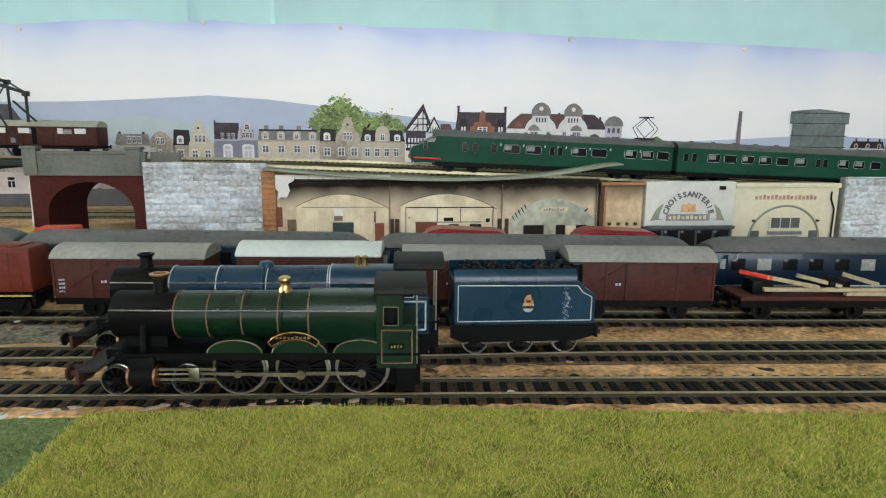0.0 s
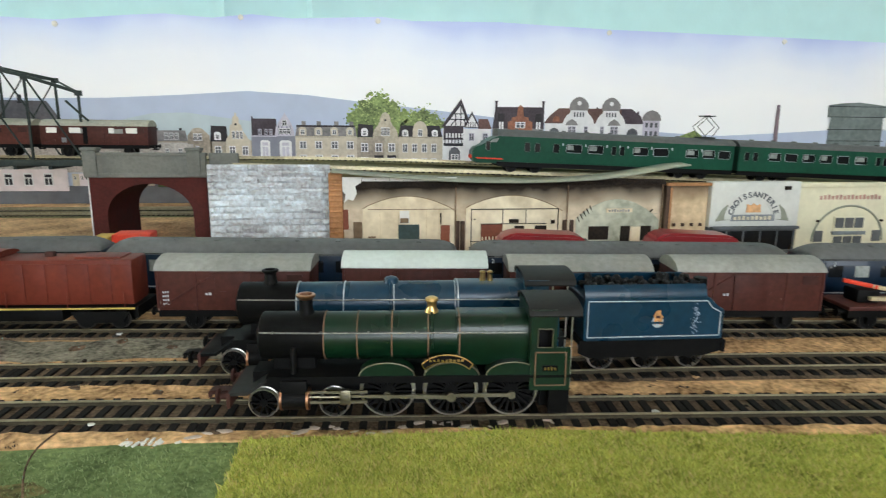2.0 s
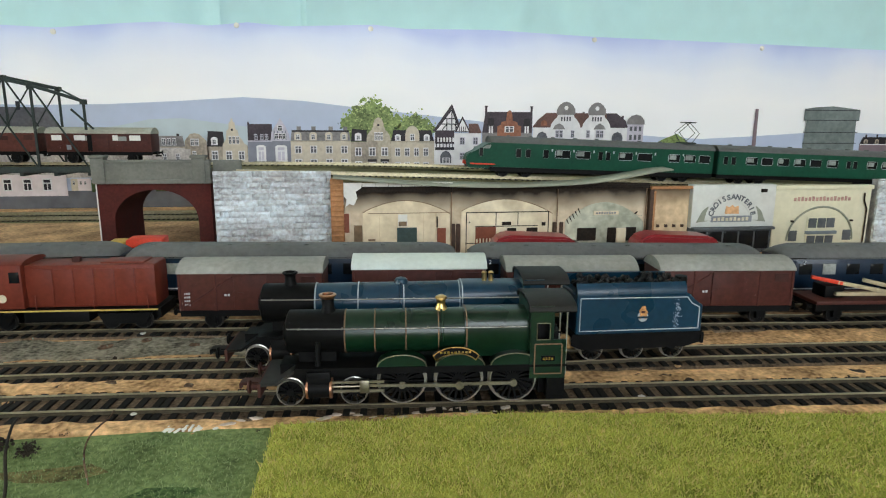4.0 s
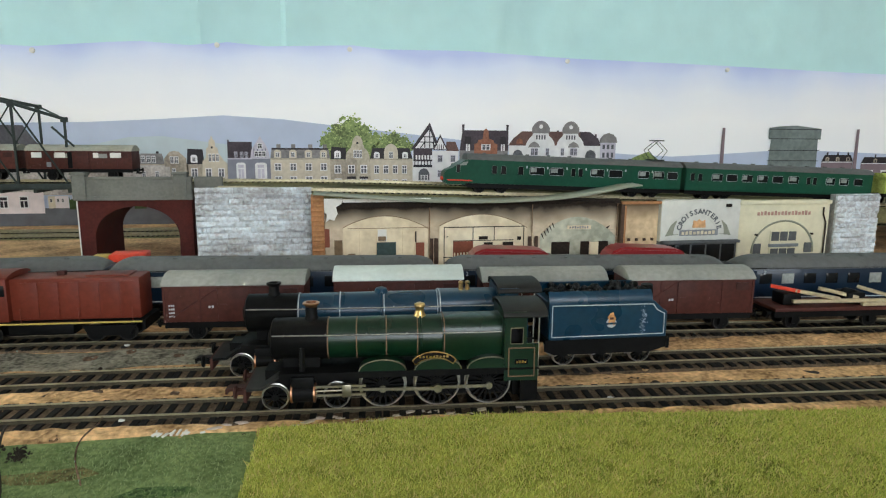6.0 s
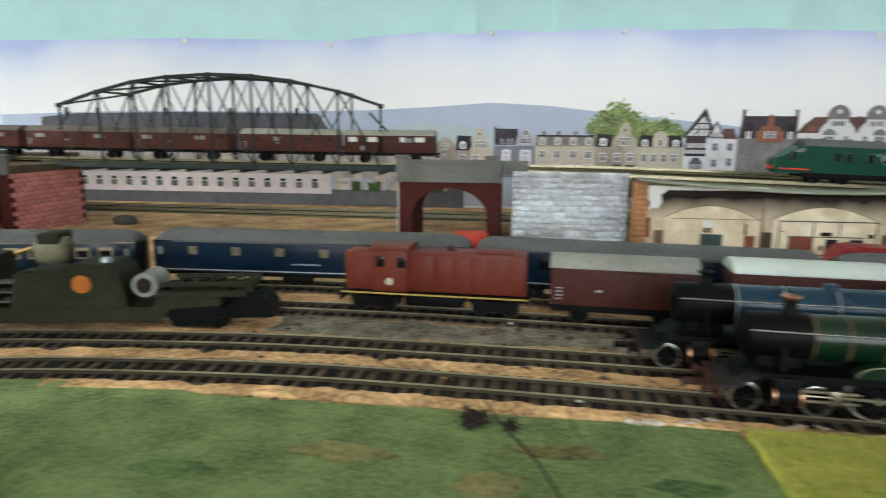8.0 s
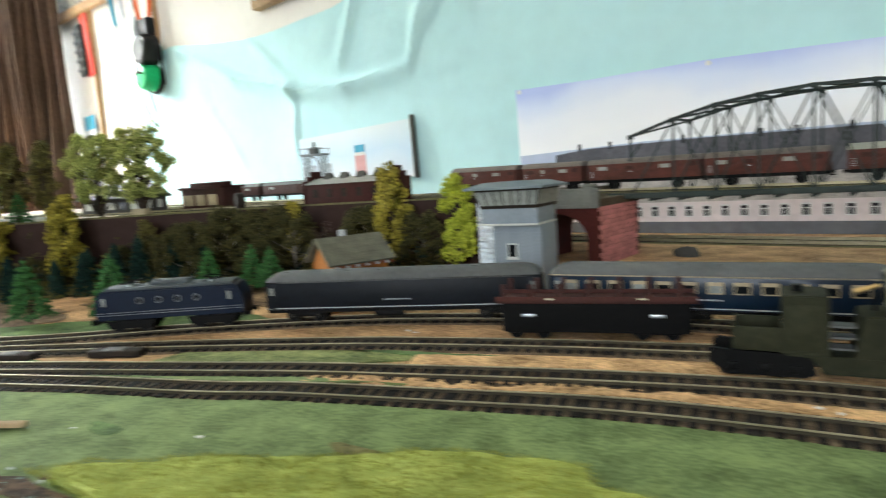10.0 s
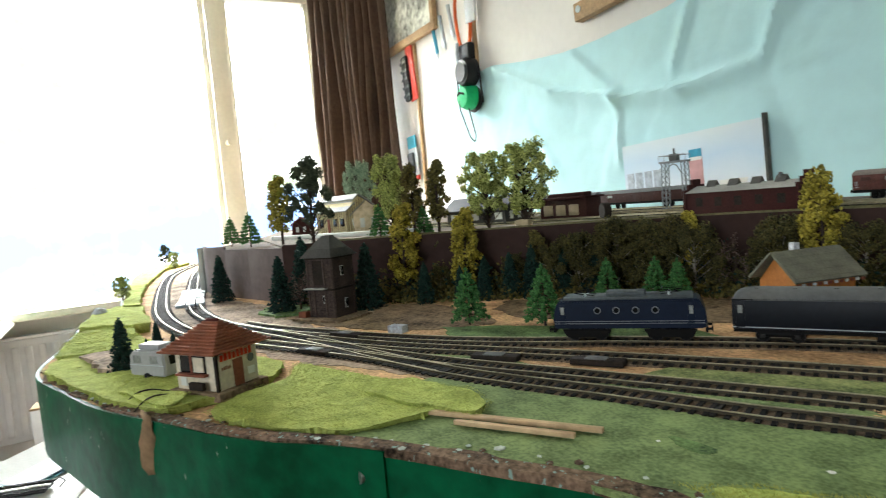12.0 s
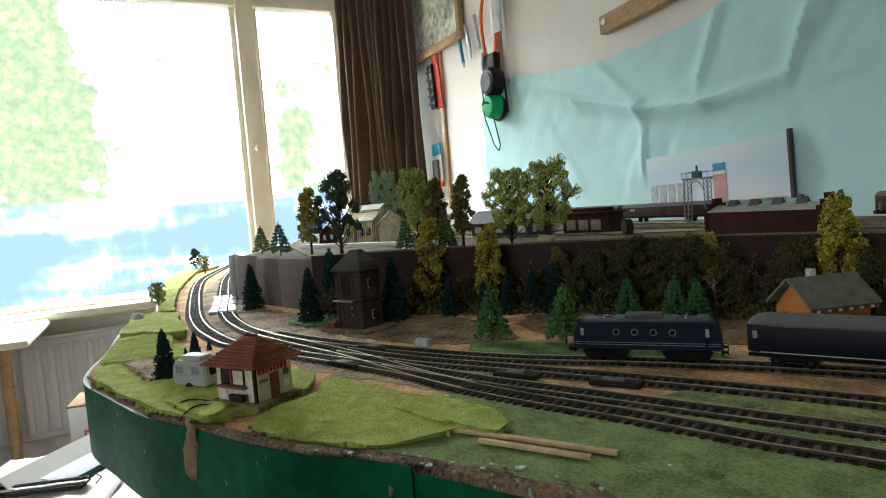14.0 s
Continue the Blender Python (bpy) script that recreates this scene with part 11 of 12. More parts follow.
def tree_kind(kind, h, seed):
    """A tree in its own frame: trunk with limbs, and a crown of tufts."""
    rng = random.Random(seed)
    t = bmesh.new()
    pts = []
    if kind in ("spruce", "fir"):
        tube((0, 0, -0.004), (0, 0, h * 0.95), h * 0.022, h * 0.005, 7, t)
        levels = 8 if kind == "spruce" else 16
        for i in range(levels):
            z = h * (0.20 if kind == "spruce" else 0.06) + h * (0.74 if kind == "spruce" else 0.90) * i / levels
            rad = h * (0.275 if kind == "spruce" else 0.21) * (1 - i / levels) ** 0.8 + h * 0.02
            for b in range(7 if kind == "spruce" else 9):
                a = 2 * math.pi * (b + rng.random() * 0.6) / (7 if kind == "spruce" else 9) + i
                tip = Vector((rad * math.cos(a), rad * math.sin(a), z - rad * 0.22))
                tube((0, 0, z), tip, h * 0.006, h * 0.002, 4, t)
                for k in range(44 if kind == "spruce" else 12):
                    f = rng.uniform(0.30, 1.08) ** (0.6 if kind == "spruce" else 1.0)
                    pts.append((tip.x * f + rng.gauss(0, rad * 0.09), tip.y * f + rng.gauss(0, rad * 0.09), z - rad * 0.22 * f + rng.gauss(0, h * (0.017 if kind == "spruce" else 0.012))))
        for k in range(20):
            pts.append((rng.gauss(0, h * 0.012), rng.gauss(0, h * 0.012), h * rng.uniform(0.88, 0.98)))
        size = h * (0.026 if kind == "spruce" else 0.030)
    elif kind in ("mustard", "lime", "olive"):
        tube((0, 0, -0.004), (0, 0, h * 0.9), h * 0.022, h * 0.006, 7, t)
        for b in range(46):
            z = h * (0.22 + 0.74 * (b / 46))
            shape = math.sin(math.pi * min(1, (z / h - 0.12) / 0.95)) ** 0.55
            rad = h * 0.155 * shape * (1.25 - 0.75 * z / h) * rng.uniform(0.5, 1.15)
            a = rng.uniform(0, 2 * math.pi)
            c = Vector((rad * math.cos(a), rad * math.sin(a), z))
            tube((0, 0, z - h * 0.06), c, h * 0.006, h * 0.002, 4, t)
            rr = h * rng.uniform(0.045, 0.085)
            for k in range(60):
                d = Vector((rng.gauss(0, 1), rng.gauss(0, 1), rng.gauss(0, 1.1))).normalized() * rr * rng.uniform(0.4, 1.05)
                pts.append(tuple(c + d))
        size = h * 0.019
    elif kind == "bare":
        tube((0, 0, -0.004), (0, 0, h * 0.9), h * 0.03, h * 0.008, 6, t)
        for b in range(40):
            z = h * rng.uniform(0.2, 0.95)
            a = rng.uniform(0, 2 * math.pi)
            rad = h * rng.uniform(0.12, 0.34)
            tip = Vector((rad * math.cos(a), rad * math.sin(a), z + h * rng.uniform(-0.02, 0.16)))
            tube((0, 0, z - h * 0.05), tip, h * 0.008, h * 0.003, 4, t)
            for k in range(14):
                pts.append(tuple(tip * rng.uniform(0.7, 1.05) + Vector((rng.gauss(0, h * 0.03), rng.gauss(0, h * 0.03), rng.gauss(0, h * 0.03)))))
        size = h * 0.018
    else:
        many = {"scrub": 24, "dark": 44, "sage": 70}.get(kind, 62)
        tube((0, 0, -0.004), (0, 0, h * 0.62), h * 0.030, h * 0.012, 8, t)
        for b in range(many):
            a = b * 2.4 + rng.uniform(-0.3, 0.3)
            z = h * (0.20 + 0.74 * b / many)
            rad = h * rng.uniform(0.08, 0.36) * (1.15 - 0.75 * abs(z / h - 0.5)) * (1.45 - 1.15 * z / h if kind == "dark" else 1.0)
            c = Vector((rad * math.cos(a), rad * math.sin(a), z + rad * 0.25))
            tube((0, 0, z - h * 0.16), c, h * (0.006 if kind == "scrub" else 0.010), h * (0.002 if kind == "scrub" else 0.003), 5, t)
            rr = h * (rng.uniform(0.070, 0.115) if kind == "scrub" else rng.uniform(0.042, 0.084))
            for k in range(300 if kind == "scrub" else 170):
                d = Vector((rng.gauss(0, 1), rng.gauss(0, 1), rng.gauss(0, 0.75))).normalized() * rr * rng.uniform(0.25, 1.22)
                pts.append(tuple(c + d))
        size = h * (0.017 if kind == "scrub" else 0.015)
        if kind == "scrub":
            pts = [p for k, p in enumerate(pts) if k % 900 < 800]
    return finish(t, "trunk", M["bark_pale" if kind == "scrub" else "bark"]), leaf_mesh("crown", pts, size, LEAF[{"bare": "dry"}.get(kind, kind)], seed)


WORDS = {
    "scrub": ("ragged dark olive bush with pale bare branches", "bush"),
    "spruce": ("bright green layered model spruce", "tree"), "fir": ("dark blue-green bottle-brush fir", "tree"), "mustard": ("mustard-yellow column-shaped model tree", "tree"), "lime": ("bright lime-green model poplar", "tree"),
    "leaf": ("broad green leafy model tree with clumped crown", "tree"), "olive": ("olive-brown model tree", "tree"), "dark": ("dark green open-crowned model tree", "tree"), "sage": ("pale sage-green model tree", "tree"), "bare": ("dry grey-brown twiggy bush", "bush"),
}


def plant(kind, x, y, h, z=-0.0045, seed=1, where="beside the retaining wall"):
    key = (kind, seed)
    if key not in TREES:
        TREES[key] = tree_kind(kind, 0.1, seed)
    ob = thing("bush" if kind in ("bare", "scrub") else "tree", WORDS[kind][0] + " " + where, WORDS[kind][1], pose(x, y, z, 0, 0, (x * 7919 + y * 104729) % 360), "model trees")
    for nm_, me in zip(("trunk", "crown"), TREES[key]):
        o = new(nm_, me)
        o.parent = ob
        wide = {"sage": 0.62, "dark": 0.78}.get(kind, {1: 0.78, 2: 0.86, 3: 0.62}[seed] if kind == "leaf" else 1.0)
        o.scale = (h / 0.1 * wide, h / 0.1 * wide, h / 0.1)
    return ob


TREE_ROWS = [
    # kind, x, y, height, foot height, seed, where it stands
    ("olive", -0.123, 1.130, 0.123, 0.0885, 1, "on the plateau"),
    ("spruce", -0.090, 1.085, 0.049, 0.0885, 2, "on the plateau"),
    ("mustard", 0.001, 1.105, 0.132, -0.0045, 3),
    ("spruce", 0.179, 0.999, 0.068, -0.0045, 1, "before the wall"),
    ("leaf", -0.029, 1.167, 0.121, 0.0885, 1, "on the plateau"),
    ("leaf", 0.018, 1.206, 0.128, 0.0885, 2, "on the plateau"),
    ("olive", 0.073, 1.180, 0.092, -0.0045, 3),
    ("spruce", 0.250, 1.052, 0.070, -0.0045, 2, "before the wall"),
    ("fir", 0.116, 1.190, 0.066, -0.0045, 1),
    ("fir", 0.020, 1.122, 0.062, -0.0045, 2),
    ("fir", 0.144, 1.220, 0.070, -0.0045, 3),
    ("spruce", 0.200, 1.190, 0.058, -0.0045, 3),
    ("scrub", 0.151, 1.245, 0.100, -0.0045, 2),
    ("scrub", 0.190, 1.265, 0.092, -0.0045, 4),
    ("scrub", 0.223, 1.282, 0.092, -0.0045, 1),
    ("mustard", 0.244, 1.296, 0.106, -0.0045, 1),
    ("spruce", 0.255, 1.215, 0.058, -0.0045, 1),
    ("bare", 0.301, 1.300, 0.069, -0.0045, 1),
    ("scrub", 0.130, 1.205, 0.086, -0.0045, 1),
    ("scrub", 0.172, 1.235, 0.094, -0.0045, 3),
    ("scrub", 0.208, 1.262, 0.098, -0.0045, 2),
    ("scrub", 0.262, 1.275, 0.088, -0.0045, 4),
    ("scrub", 0.322, 1.318, 0.072, -0.0045, 2),
    ("fir", 0.060, 1.140, 0.066, -0.0045, 1),
    ("fir", 0.085, 1.160, 0.074, -0.0045, 3),
    ("scrub", 0.100, 1.185, 0.070, -0.0045, 3),
    ("scrub", 0.048, 1.150, 0.058, -0.0045, 2),
    ("fir", 0.018, 1.082, 0.052, -0.0045, 1),
    ("scrub", -0.030, 1.075, 0.050, -0.0045, 4),
    ("fir", -0.012, 1.040, 0.060, -0.0045, 3),
    ("fir", 0.045, 1.105, 0.058, -0.0045, 2),
    ("spruce", 0.282, 1.222, 0.056, -0.0045, 3),
    ("scrub", 0.279, 1.296, 0.060, -0.0045, 3),
    ("scrub", 0.110, 1.215, 0.080, -0.0045, 4),
    ("bare", 0.205, 1.270, 0.070, -0.0045, 2),
    ("mustard", 0.386, 1.331, 0.144, -0.0045, 2, "behind the chalet"),
    ("scrub", 0.347, 1.320, 0.094, -0.0045, 1, "behind the chalet"),
    ("scrub", 0.425, 1.340, 0.082, -0.0045, 4, "behind the chalet"),
    ("lime", 0.473, 1.348, 0.128, -0.0045, 1, "beside the signal box"),
    ("fir", -0.382, 0.814, 0.086, -0.0045, 1, "before the pale wall"),
    ("fir", -0.136, 0.862, 0.088, -0.0045, 2, "beside the brick house"),
    ("fir", -0.185, 0.912, 0.110, -0.0045, 3, "beside the brick house"),
    ("bare", -0.125, 0.887, 0.055, -0.0045, 1, "beside the brick house"),
    ("fir", -0.043, 0.964, 0.097, -0.0045, 1, "beside the brick house"),
    ("mustard", -0.076, 1.040, 0.149, -0.0045, 1),
    ("mustard", -0.334, 0.921, 0.125, 0.0885, 3, "on the plateau"),
    ("dark", -0.253, 0.954, 0.151, 0.0885, 1, "on the plateau"),
    ("sage", -0.740, 1.226, 0.172, 0.0885, 1, "on the plateau"),
    ("leaf", -0.201, 1.081, 0.139, 0.0885, 3, "on the plateau"),
    ("olive", -0.165, 1.105, 0.120, 0.0885, 2, "on the plateau"),
    ("spruce", -0.149, 1.035, 0.058, 0.0885, 1, "on the plateau"),
    ("spruce", -0.576, 0.872, 0.064, 0.0855, 1, "above the pale wall"),
    ("spruce", -0.447, 0.886, 0.070, 0.0855, 2, "above the pale wall"),
    ("fir", 0.106, 0.648, 0.055, 0.0, 1, "on the grass beside the caravan"),
    ("fir", 0.004, 0.684, 0.032, 0.0, 2, "on the grass beside the caravan"),
    ("fir", 0.030, 0.672, 0.018, 0.0, 1, "on the grass beside the caravan"),
    ("fir", -0.020, 0.702, 0.015, 0.0, 2, "on the grass beside the caravan"),
    ("leaf", -0.545, 0.657, 0.052, 0.0, 1, "near the window"),
    ("dark", -1.58, 0.805, 0.085, -0.0045, 1, "near the window"),
    ("leaf", -1.43, 0.822, 0.060, -0.0045, 2, "near the window"),
]
for row in TREE_ROWS:
    plant(*row)

# undergrowth at the foot of the wall
und = []
rnd = random.Random(21)
for i in range(9500):
    k = rnd.randrange(4, len(rim) - 3)
    off = rnd.uniform(0.004, 0.075) * (0.5 + 0.5 * rnd.random())
    d = (rim[k] - rim[k - 1]).normalized()
    s = Vector((d.y, -d.x))
    p = rim[k] + d * rnd.uniform(-0.01, 0.01) + s * off
    und.append((p.x, p.y, -0.003 + abs(rnd.gauss(0, 0.028)) * (1 - off / 0.09) * (0.4 + 1.2 * abs(noise.noise(Vector((p.x * 45, p.y * 45, 2)))))))
tagged(new("undergrowth", leaf_mesh("undergrowth", und, 0.0032, LEAF["olive"], 77)), "dark olive undergrowth along the wall foot", "undergrowth", "", "stuff")

dry = []
for i in range(1400):
    k = rnd.randrange(4, len(rim) - 3)
    off = rnd.uniform(0.006, 0.060)
    d = (rim[k] - rim[k - 1]).normalized()
    p = rim[k] + d * rnd.uniform(-0.01, 0.01) + Vector((d.y, -d.x)) * off
    dry.append((p.x, p.y, -0.003 + abs(rnd.gauss(0, 0.020))))
tagged(new("undergrowth", leaf_mesh("undergrowth", dry, 0.0026, LEAF["fir"], 78)), "dark green undergrowth between the trees", "undergrowth", "", "stuff")

# ---------------- on the wall and round the layout ----------------
PO = thing("wall_picture", "pale blue sky picture with a red and white tower", "picture", pose(-0.232, 1.868, 0.118, 0, -2, 0))
part("board", box(-0.205, 0.200, -0.002, 0.002, 0.0, 0.132), gradient("poster_sky", [(0.0, (0.70, 0.75, 0.79)), (0.5, (0.52, 0.67, 0.78)), (1.0, (0.66, 0.74, 0.76))], 0.0, 0.13), PO)
part("dark_edge", box(0.198, 0.204, -0.006, 0.006, -0.004, 0.140), "slate", PO)
part("tower_shape", box(0.005, 0.042, -0.0030, -0.0022, 0.0, 0.070), "poster_pink", PO)
part("tower_top", box(0.006, 0.041, -0.0032, -0.0024, 0.070, 0.092), "plastic_blue", PO)
part("tower_band", box(0.006, 0.041, -0.0034, -0.0026, 0.066, 0.074), "paper_white", PO)
for i in range(4):
    part("window_grid", box(-0.195 + i * 0.030, -0.172 + i * 0.030, -0.0030, -0.0022, 0.0, 0.058), "poster_grey", PO)

for x0, x1, z1 in ((0.055, 0.075, 0.014), (0.085, 0.150, 0.012)):
    part("boat_shape", prism([(x0, 0.002), (x1, 0.002), (x1 + 0.004, z1), (x0 - 0.004, z1)], -0.0030, -0.0022, "y"), "paper_white", PO)
lone("wall_hook", wire([(0, 0, 0.05), (0, -0.006, 0.02), (0, -0.020, 0.0), (0, -0.026, 0.014)], 0.006, 8), "bare_wood", "small wooden hook on the wall above the paper", "hook", pose(0.030, 1.880, 0.515))
wb = lone("wooden_batten", box(-0.008, 0.008, -0.014, 0.0, -0.35, 0.34, 0.002), "bare_wood", "narrow upright wooden batten screwed to the wall", "batten", pose(-1.655, 1.90, 0.50))
lone("wooden_batten", box(-0.008, 0.008, -0.014, 0.0, -0.16, 0.45, 0.002), "bare_wood", "narrow upright wooden batten screwed to the wall", "batten", pose(-1.140, 1.885, 0.78))
PB = thing("pin_board", "framed grey picture board on the wall", "picture", pose(-1.80, 1.885, 0.845))
part("picture", box(-0.26, 0.36, -0.012, 0.0, 0.02, 0.55, 0.002), "picture", PB, "faded landscape painting")
part("frame_bar", box(-0.30, 0.38, -0.020, 0.002, -0.012, 0.022, 0.003), "bare_wood", PB)
part("frame_bar", box(0.358, 0.385, -0.020, 0.002, -0.012, 0.56, 0.003), "bare_wood", PB)
SH = thing("wall_shelf", "pale wooden rail fixed high on the wall", "shelf", pose(-0.12, 1.885, 0.632, 0, -3, 0))
part("rail_board", box(-0.46, 0.60, -0.030, 0.0, 0.0, 0.050, 0.003), "bare_wood", SH)
for x in (-0.44, 0.1):
    part("screw", lathe([(0.010, -0.032), (0.010, -0.030)], (x, 0, 0.030), "y", 12), "silver", SH)

HP = thing("headphones", "black and green headphones hanging by an orange cable loop", "headphones", pose(-1.165, 1.862, 0.50))
part("cable_loop", wire(smooth_line([(-0.022, 0.0, 0.46), (-0.064, 0.0, 0.38), (-0.070, 0.0, 0.30), (-0.052, 0.0, 0.215), (-0.030, 0.0, 0.19), (0.010, 0.0, 0.20), (0.026, 0.0, 0.25), (0.034, 0.0, 0.31)], 0.02), 0.0065, 8), "plastic_orange", HP, "thick orange cable")
part("yoke", box(-0.046, 0.034, -0.022, 0.010, 0.135, 0.205, 0.008), "plastic_black", HP)
part("spring_clip", wire([(-0.030, -0.026, 0.215), (-0.034, -0.030, 0.17), (-0.022, -0.030, 0.12)], 0.006, 8), "silver", HP)
cup_ = part("ear_cup", lathe([(0.020, -0.052), (0.044, -0.048), (0.052, -0.030), (0.050, 0.0), (0.034, 0.010)], (0.018, 0, 0.098), "y", 28), "plastic_black", HP)
part("cup_ring", lathe([(0.027, -0.0535), (0.031, -0.0545), (0.035, -0.0535), (0.034, -0.050), (0.028, -0.050)], (0.018, 0, 0.098), "y", 28), "roof_grey", cup_)
part("ear_cup", lathe([(0.010, -0.046), (0.036, -0.040), (0.046, -0.018), (0.044, 0.012), (0.022, 0.024)], (0.004, -0.006, 0.012), "y", 26), "plastic_green", HP, "bright green ear cup")
part("cushion", lathe([(0.046, 0.004), (0.049, 0.012), (0.044, 0.020)], (0.004, -0.006, 0.006), "y", 26), "plastic_black", HP)
part("thumb_slot", wire([(-0.018, -0.050, 0.022), (0.002, -0.053, 0.028), (0.026, -0.050, 0.020)], 0.004, 6), "loco_black", HP)
part("head_band", wire([(-0.046, -0.010, 0.030), (-0.052, -0.008, 0.10), (-0.040, -0.004, 0.17)], 0.009, 8), "plastic_green", HP)
part("jack_lead", wire([(-0.058, -0.010, 0.145), (-0.072, -0.010, 0.075)], 0.005, 6), "plastic_black", HP)
part("jack_lead", wire([(0.070, -0.006, 0.10), (0.078, -0.006, 0.02), (0.080, -0.006, -0.02)], 0.004, 6), "plastic_black", HP)
part("cord", wire([(-0.012, -0.05, 0.09), (-0.010, -0.048, -0.03), (-0.002, -0.02, -0.13), (0.010, -0.01, -0.15), (0.022, -0.01, -0.13), (0.020, -0.03, -0.03)], 0.0022, 6), "plastic_black", HP)
part("hanging_pack", box(0.010, 0.075, -0.010, 0.004, 0.27, 0.40, 0.006), "plastic_clear", HP)
for i, (x, q) in enumerate(((-1.43, "plastic_blue"), (-1.365, "silver"), (-1.295, "silver"))):
    pn = thing("pen", "slim pen hanging on the wall", "pen", pose(x, 1.882, 0.735 + 0.02 * i, 0, -12, 0), "pens")
    part("barrel", tube((0, 0, 0), (0, 0, 0.12), 0.007, 0.008, 10), q, pn)
    part("tip", tube((0, 0, -0.02), (0, 0, 0), 0.002, 0.007, 10), "silver", pn)
KN = thing("tool_pack", "black and red packaged tool hanging on the wall", "tool", pose(-1.685, 1.882, 0.60, 0, -6, 0))
part("card", box(-0.012, 0.050, -0.006, 0.004, -0.005, 0.235, 0.004), "plastic_red", KN)
part("handle", box(-0.045, 0.008, -0.020, 0.0, 0.0, 0.20, 0.010), "plastic_black", KN)
for i in range(5):
    part("grip_rib", box(-0.047, 0.010, -0.022, -0.018, 0.02 + i * 0.036, 0.032 + i * 0.036, 0.003), "roof_grey", KN)
BP = thing("blister_pack", "blue and clear blister pack hanging on the wall", "pack", pose(-1.735, 1.882, 0.25, 0, -3, 0))
part("card", box(-0.035, 0.045, -0.004, 0.004, 0.0, 0.20, 0.003), "plastic_clear", BP)
part("header", box(-0.036, 0.046, -0.006, 0.003, 0.145, 0.20, 0.003), "plastic_blue", BP)
part("glue_tube", box(-0.022, 0.030, -0.020, -0.004, 0.03, 0.125, 0.008), "facade_grey", BP)
part("footer", box(-0.036, 0.046, -0.006, 0.003, 0.0, 0.022, 0.002), "plastic_red", BP)

# side table with papers under the fascia, and a small table by the window
TBL = thing("side_table", "low brown table pushed partly under the layout", "table", pose(-0.35, 0.38, FLOOR_Z))
part("tabletop", box(-0.52, 0.55, -0.42, 0.40, 0.455, 0.485, 0.004), "room_floor", TBL)
for x in (-0.48, 0.51):
    for y in (-0.38, 0.36):
        part("leg", box(x - 0.02, x + 0.02, y - 0.02, y + 0.02, 0.0, 0.455, 0.003), "room_floor", TBL)


def limp(nx, ny, w, h, high, seed, m):
    """A creased limp sheet."""
    bm = bmesh.new()
    g_ = [[bm.verts.new((w * (a / nx - 0.5), h * (b / ny - 0.5), high + high * noise.noise(Vector((a * 6.0 / nx + seed, b * 6.0 / ny, seed))))) for b in range(ny + 1)] for a in range(nx + 1)]
    for a in range(nx):
        for b in range(ny):
            bm.faces.new((g_[a][b], g_[a + 1][b], g_[a + 1][b + 1], g_[a][b + 1]))
    bmesh.ops.transform(bm, matrix=m, verts=bm.verts)
    return bm


cl_ = lone("table_cover", limp(40, 34, 1.03, 0.80, 0.004, 3, pose(-0.335, 0.37, FLOOR_Z + 0.4855)), "table_cloth", "pale bluish-white creased sheet covering the low table", "table cover")
cl_.modifiers.new("thick", "SOLIDIFY").thickness = 0.001
rnd = random.Random(31)
for i in range(6):
    pp = lone("paper", limp(12, 12, 0.21, 0.297, 0.006, 7 + i, pose(-0.62 + rnd.uniform(-0.12, 0.22), 0.46 + rnd.uniform(-0.12, 0.12), FLOOR_Z + 0.494 + i * 0.004, 0, 0, rnd.uniform(0, 180))), "sheet_plastic" if i == 2 else "paper_white", "loose creased sheet of white paper on the table", "paper", None, "loose papers")
    pp.modifiers.new("thick", "SOLIDIFY").thickness = 0.0005
fold = prism([(-0.055, 0.0), (0.0, 0.045), (0.055, 0.0), (0.050, 0.0), (0.0, 0.041), (-0.050, 0.0)], -0.14, 0.14, "y")
lone("folded_card", fold, "paper_white", "folded white card standing like a tent on the papers", "card", pose(-0.745, 0.43, FLOOR_Z + 0.505, 0, 0, 52))
FL = thing("folder", "teal plastic folder lying on the papers", "folder", pose(-0.69, 0.50, FLOOR_Z + 0.522, 0, 4, 50))
part("cover", box(-0.035, 0.035, -0.11, 0.11, 0.0, 0.003, 0.001), "teal_card", FL)
part("cover", box(-0.033, 0.033, -0.10, 0.12, 0.006, 0.009, 0.001), "table_cloth", FL)
KB = thing("spare_track", "bundle of black spare model track lying on the papers", "model track", pose(-0.60, 0.400, FLOOR_Z + 0.522, 0, 0, 72))
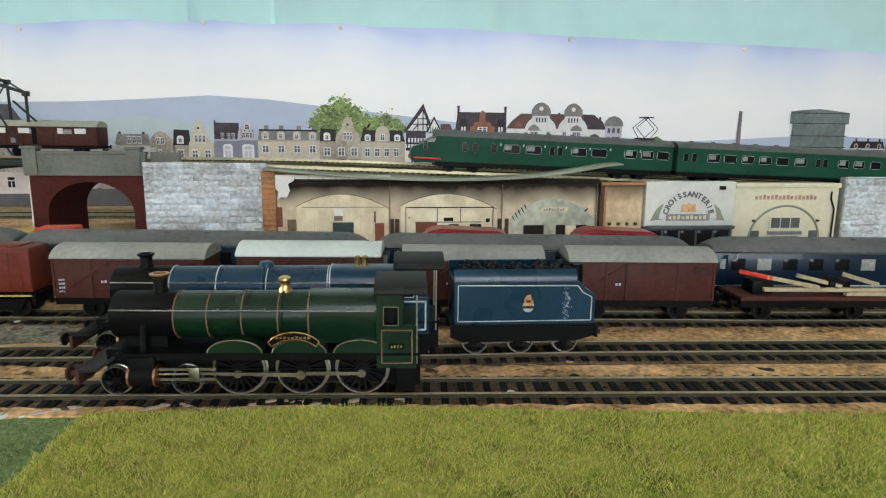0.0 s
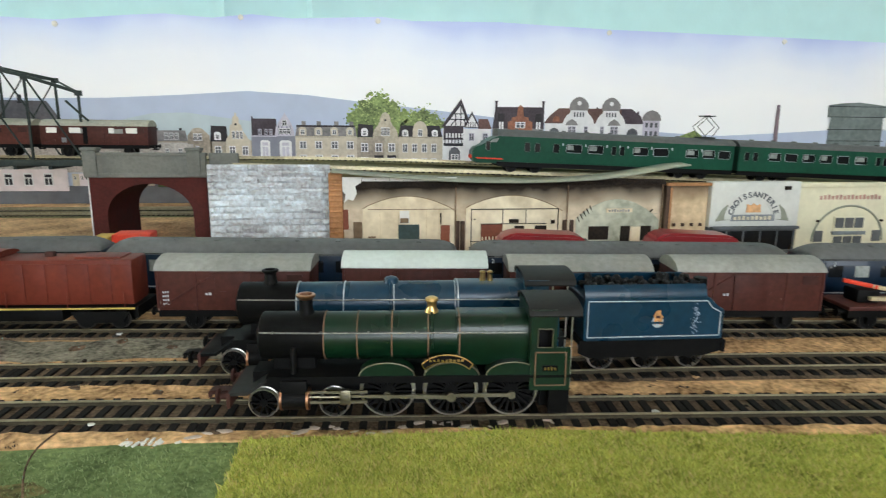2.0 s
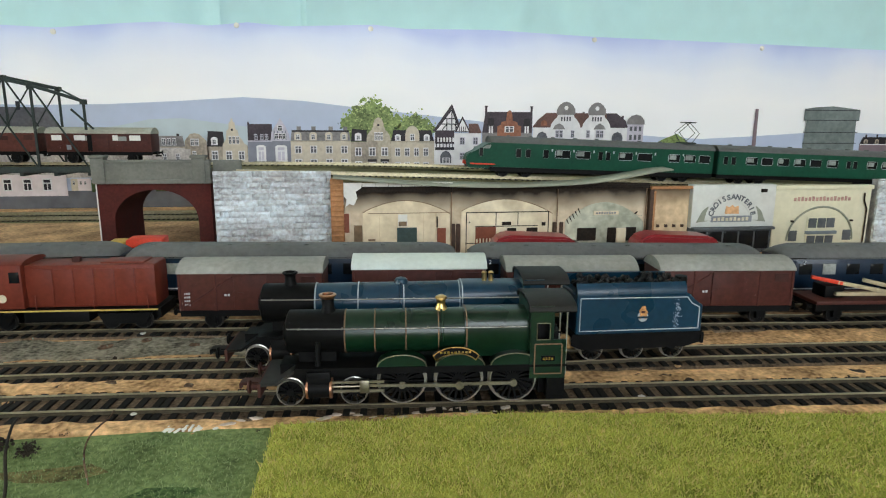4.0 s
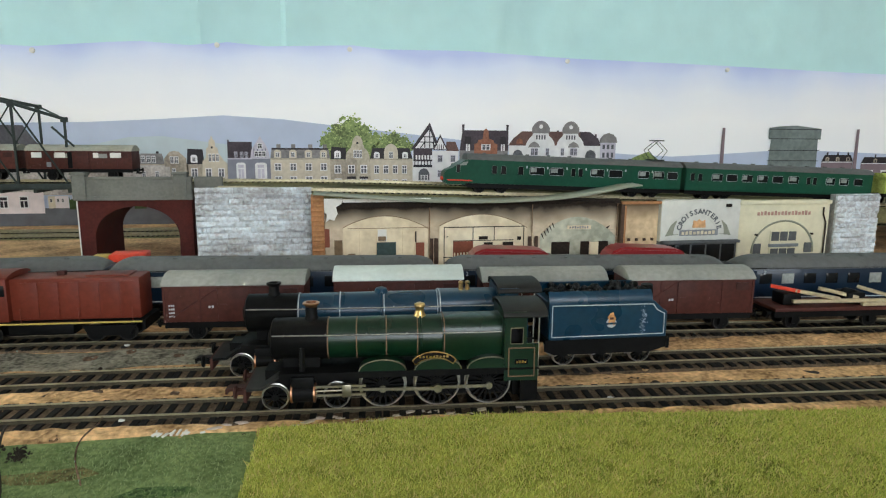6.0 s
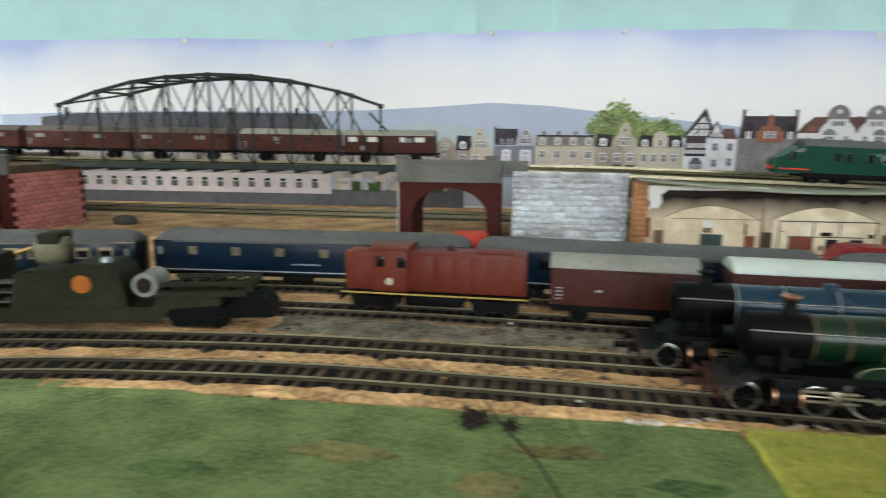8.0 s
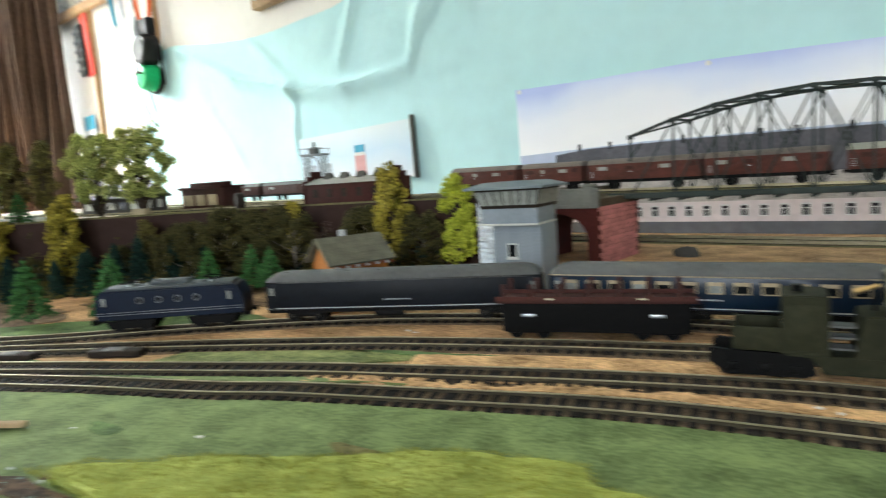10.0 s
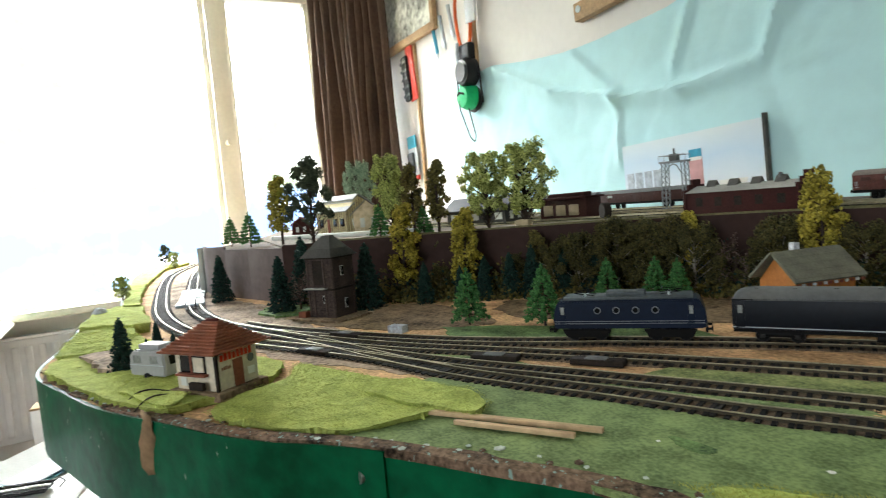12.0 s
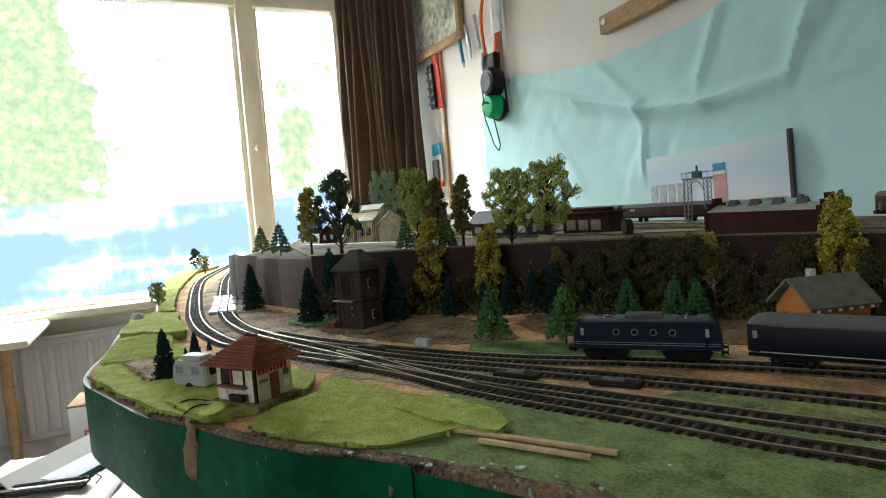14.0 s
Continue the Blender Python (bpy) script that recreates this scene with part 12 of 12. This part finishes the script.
for k in range(4):
    tk_ = part("track_piece", box(-0.10, 0.10, -0.016 + 0.010 * k, -0.007 + 0.010 * k, 0.0, 0.005 + 0.003 * (k % 2), 0.0006), "plastic_black", KB)
    for q in (-0.0145, -0.0090):
        part("rail", box(-0.105, 0.105, q + 0.010 * k - 0.0006, q + 0.010 * k + 0.0006, 0.005 + 0.003 * (k % 2), 0.0075 + 0.003 * (k % 2)), "steel" if k == 1 else "loco_black", tk_)
part("loose_wire", wire([(0.10, 0.0, 0.006), (0.118, 0.006, 0.018), (0.130, 0.0, 0.012), (0.122, -0.010, 0.004)], 0.0012, 6), "plastic_black", KB)
WT = thing("window_table", "round-cornered white table at the window", "table", pose(-2.02, -0.05, FLOOR_Z))
part("tabletop", box(-0.35, 0.26, -0.55, 0.30, 0.63, 0.66, 0.012), "frame_white", WT)
for x in (-0.28, 0.20):
    for y in (-0.48, 0.13):
        part("leg", tube((x, y, 0), (x, y, 0.63), 0.022, 0.022, 12), "pale_wood", WT)
GB = thing("green_box", "translucent green plastic box on the window table", "box", pose(-2.0, 0.05, FLOOR_Z + 0.66))
part("tub", box(-0.07, 0.07, -0.05, 0.06, 0.0, 0.085, 0.008), "plastic_green", GB)
part("lid", box(-0.075, 0.075, -0.055, 0.065, 0.085, 0.098, 0.004), "plastic_clear", GB)
CB = thing("cardboard_box", "white printed carton standing beside the layout", "box", pose(-1.08, 0.52, FLOOR_Z, 0, 0, -8))
part("carton", box(-0.07, 0.07, -0.085, 0.10, 0.0, 0.572, 0.003), "paper_white", CB)
part("top_flap", box(-0.072, 0.072, -0.087, 0.102, 0.568, 0.574, 0.002), "flap_card", CB)
for y0, y1, z0, z1 in ((-0.052, -0.018, 0.472, 0.476), (-0.052, -0.018, 0.502, 0.506), (-0.052, -0.048, 0.476, 0.502), (-0.022, -0.018, 0.476, 0.502), (-0.042, -0.028, 0.486, 0.492)):
    part("printed_mark", box(0.0695, 0.0712, y0, y1, z0, z1), "plastic_red", CB, "faded red printed frame")

# ---------------- last: every track with its sleepers ----------------
for key, words in (("front", "front running track with weathered rails"), ("second", "second running track with weathered rails"), ("third", "third track under the goods wagons"), ("fourth", "fourth track under the coaches"), ("curve", "outer track curving round the board corner")):
    lay_track("track", LINES[key], words, (0.2, 1.78) if key != "curve" else (-0.2, 0.34), 0.0)
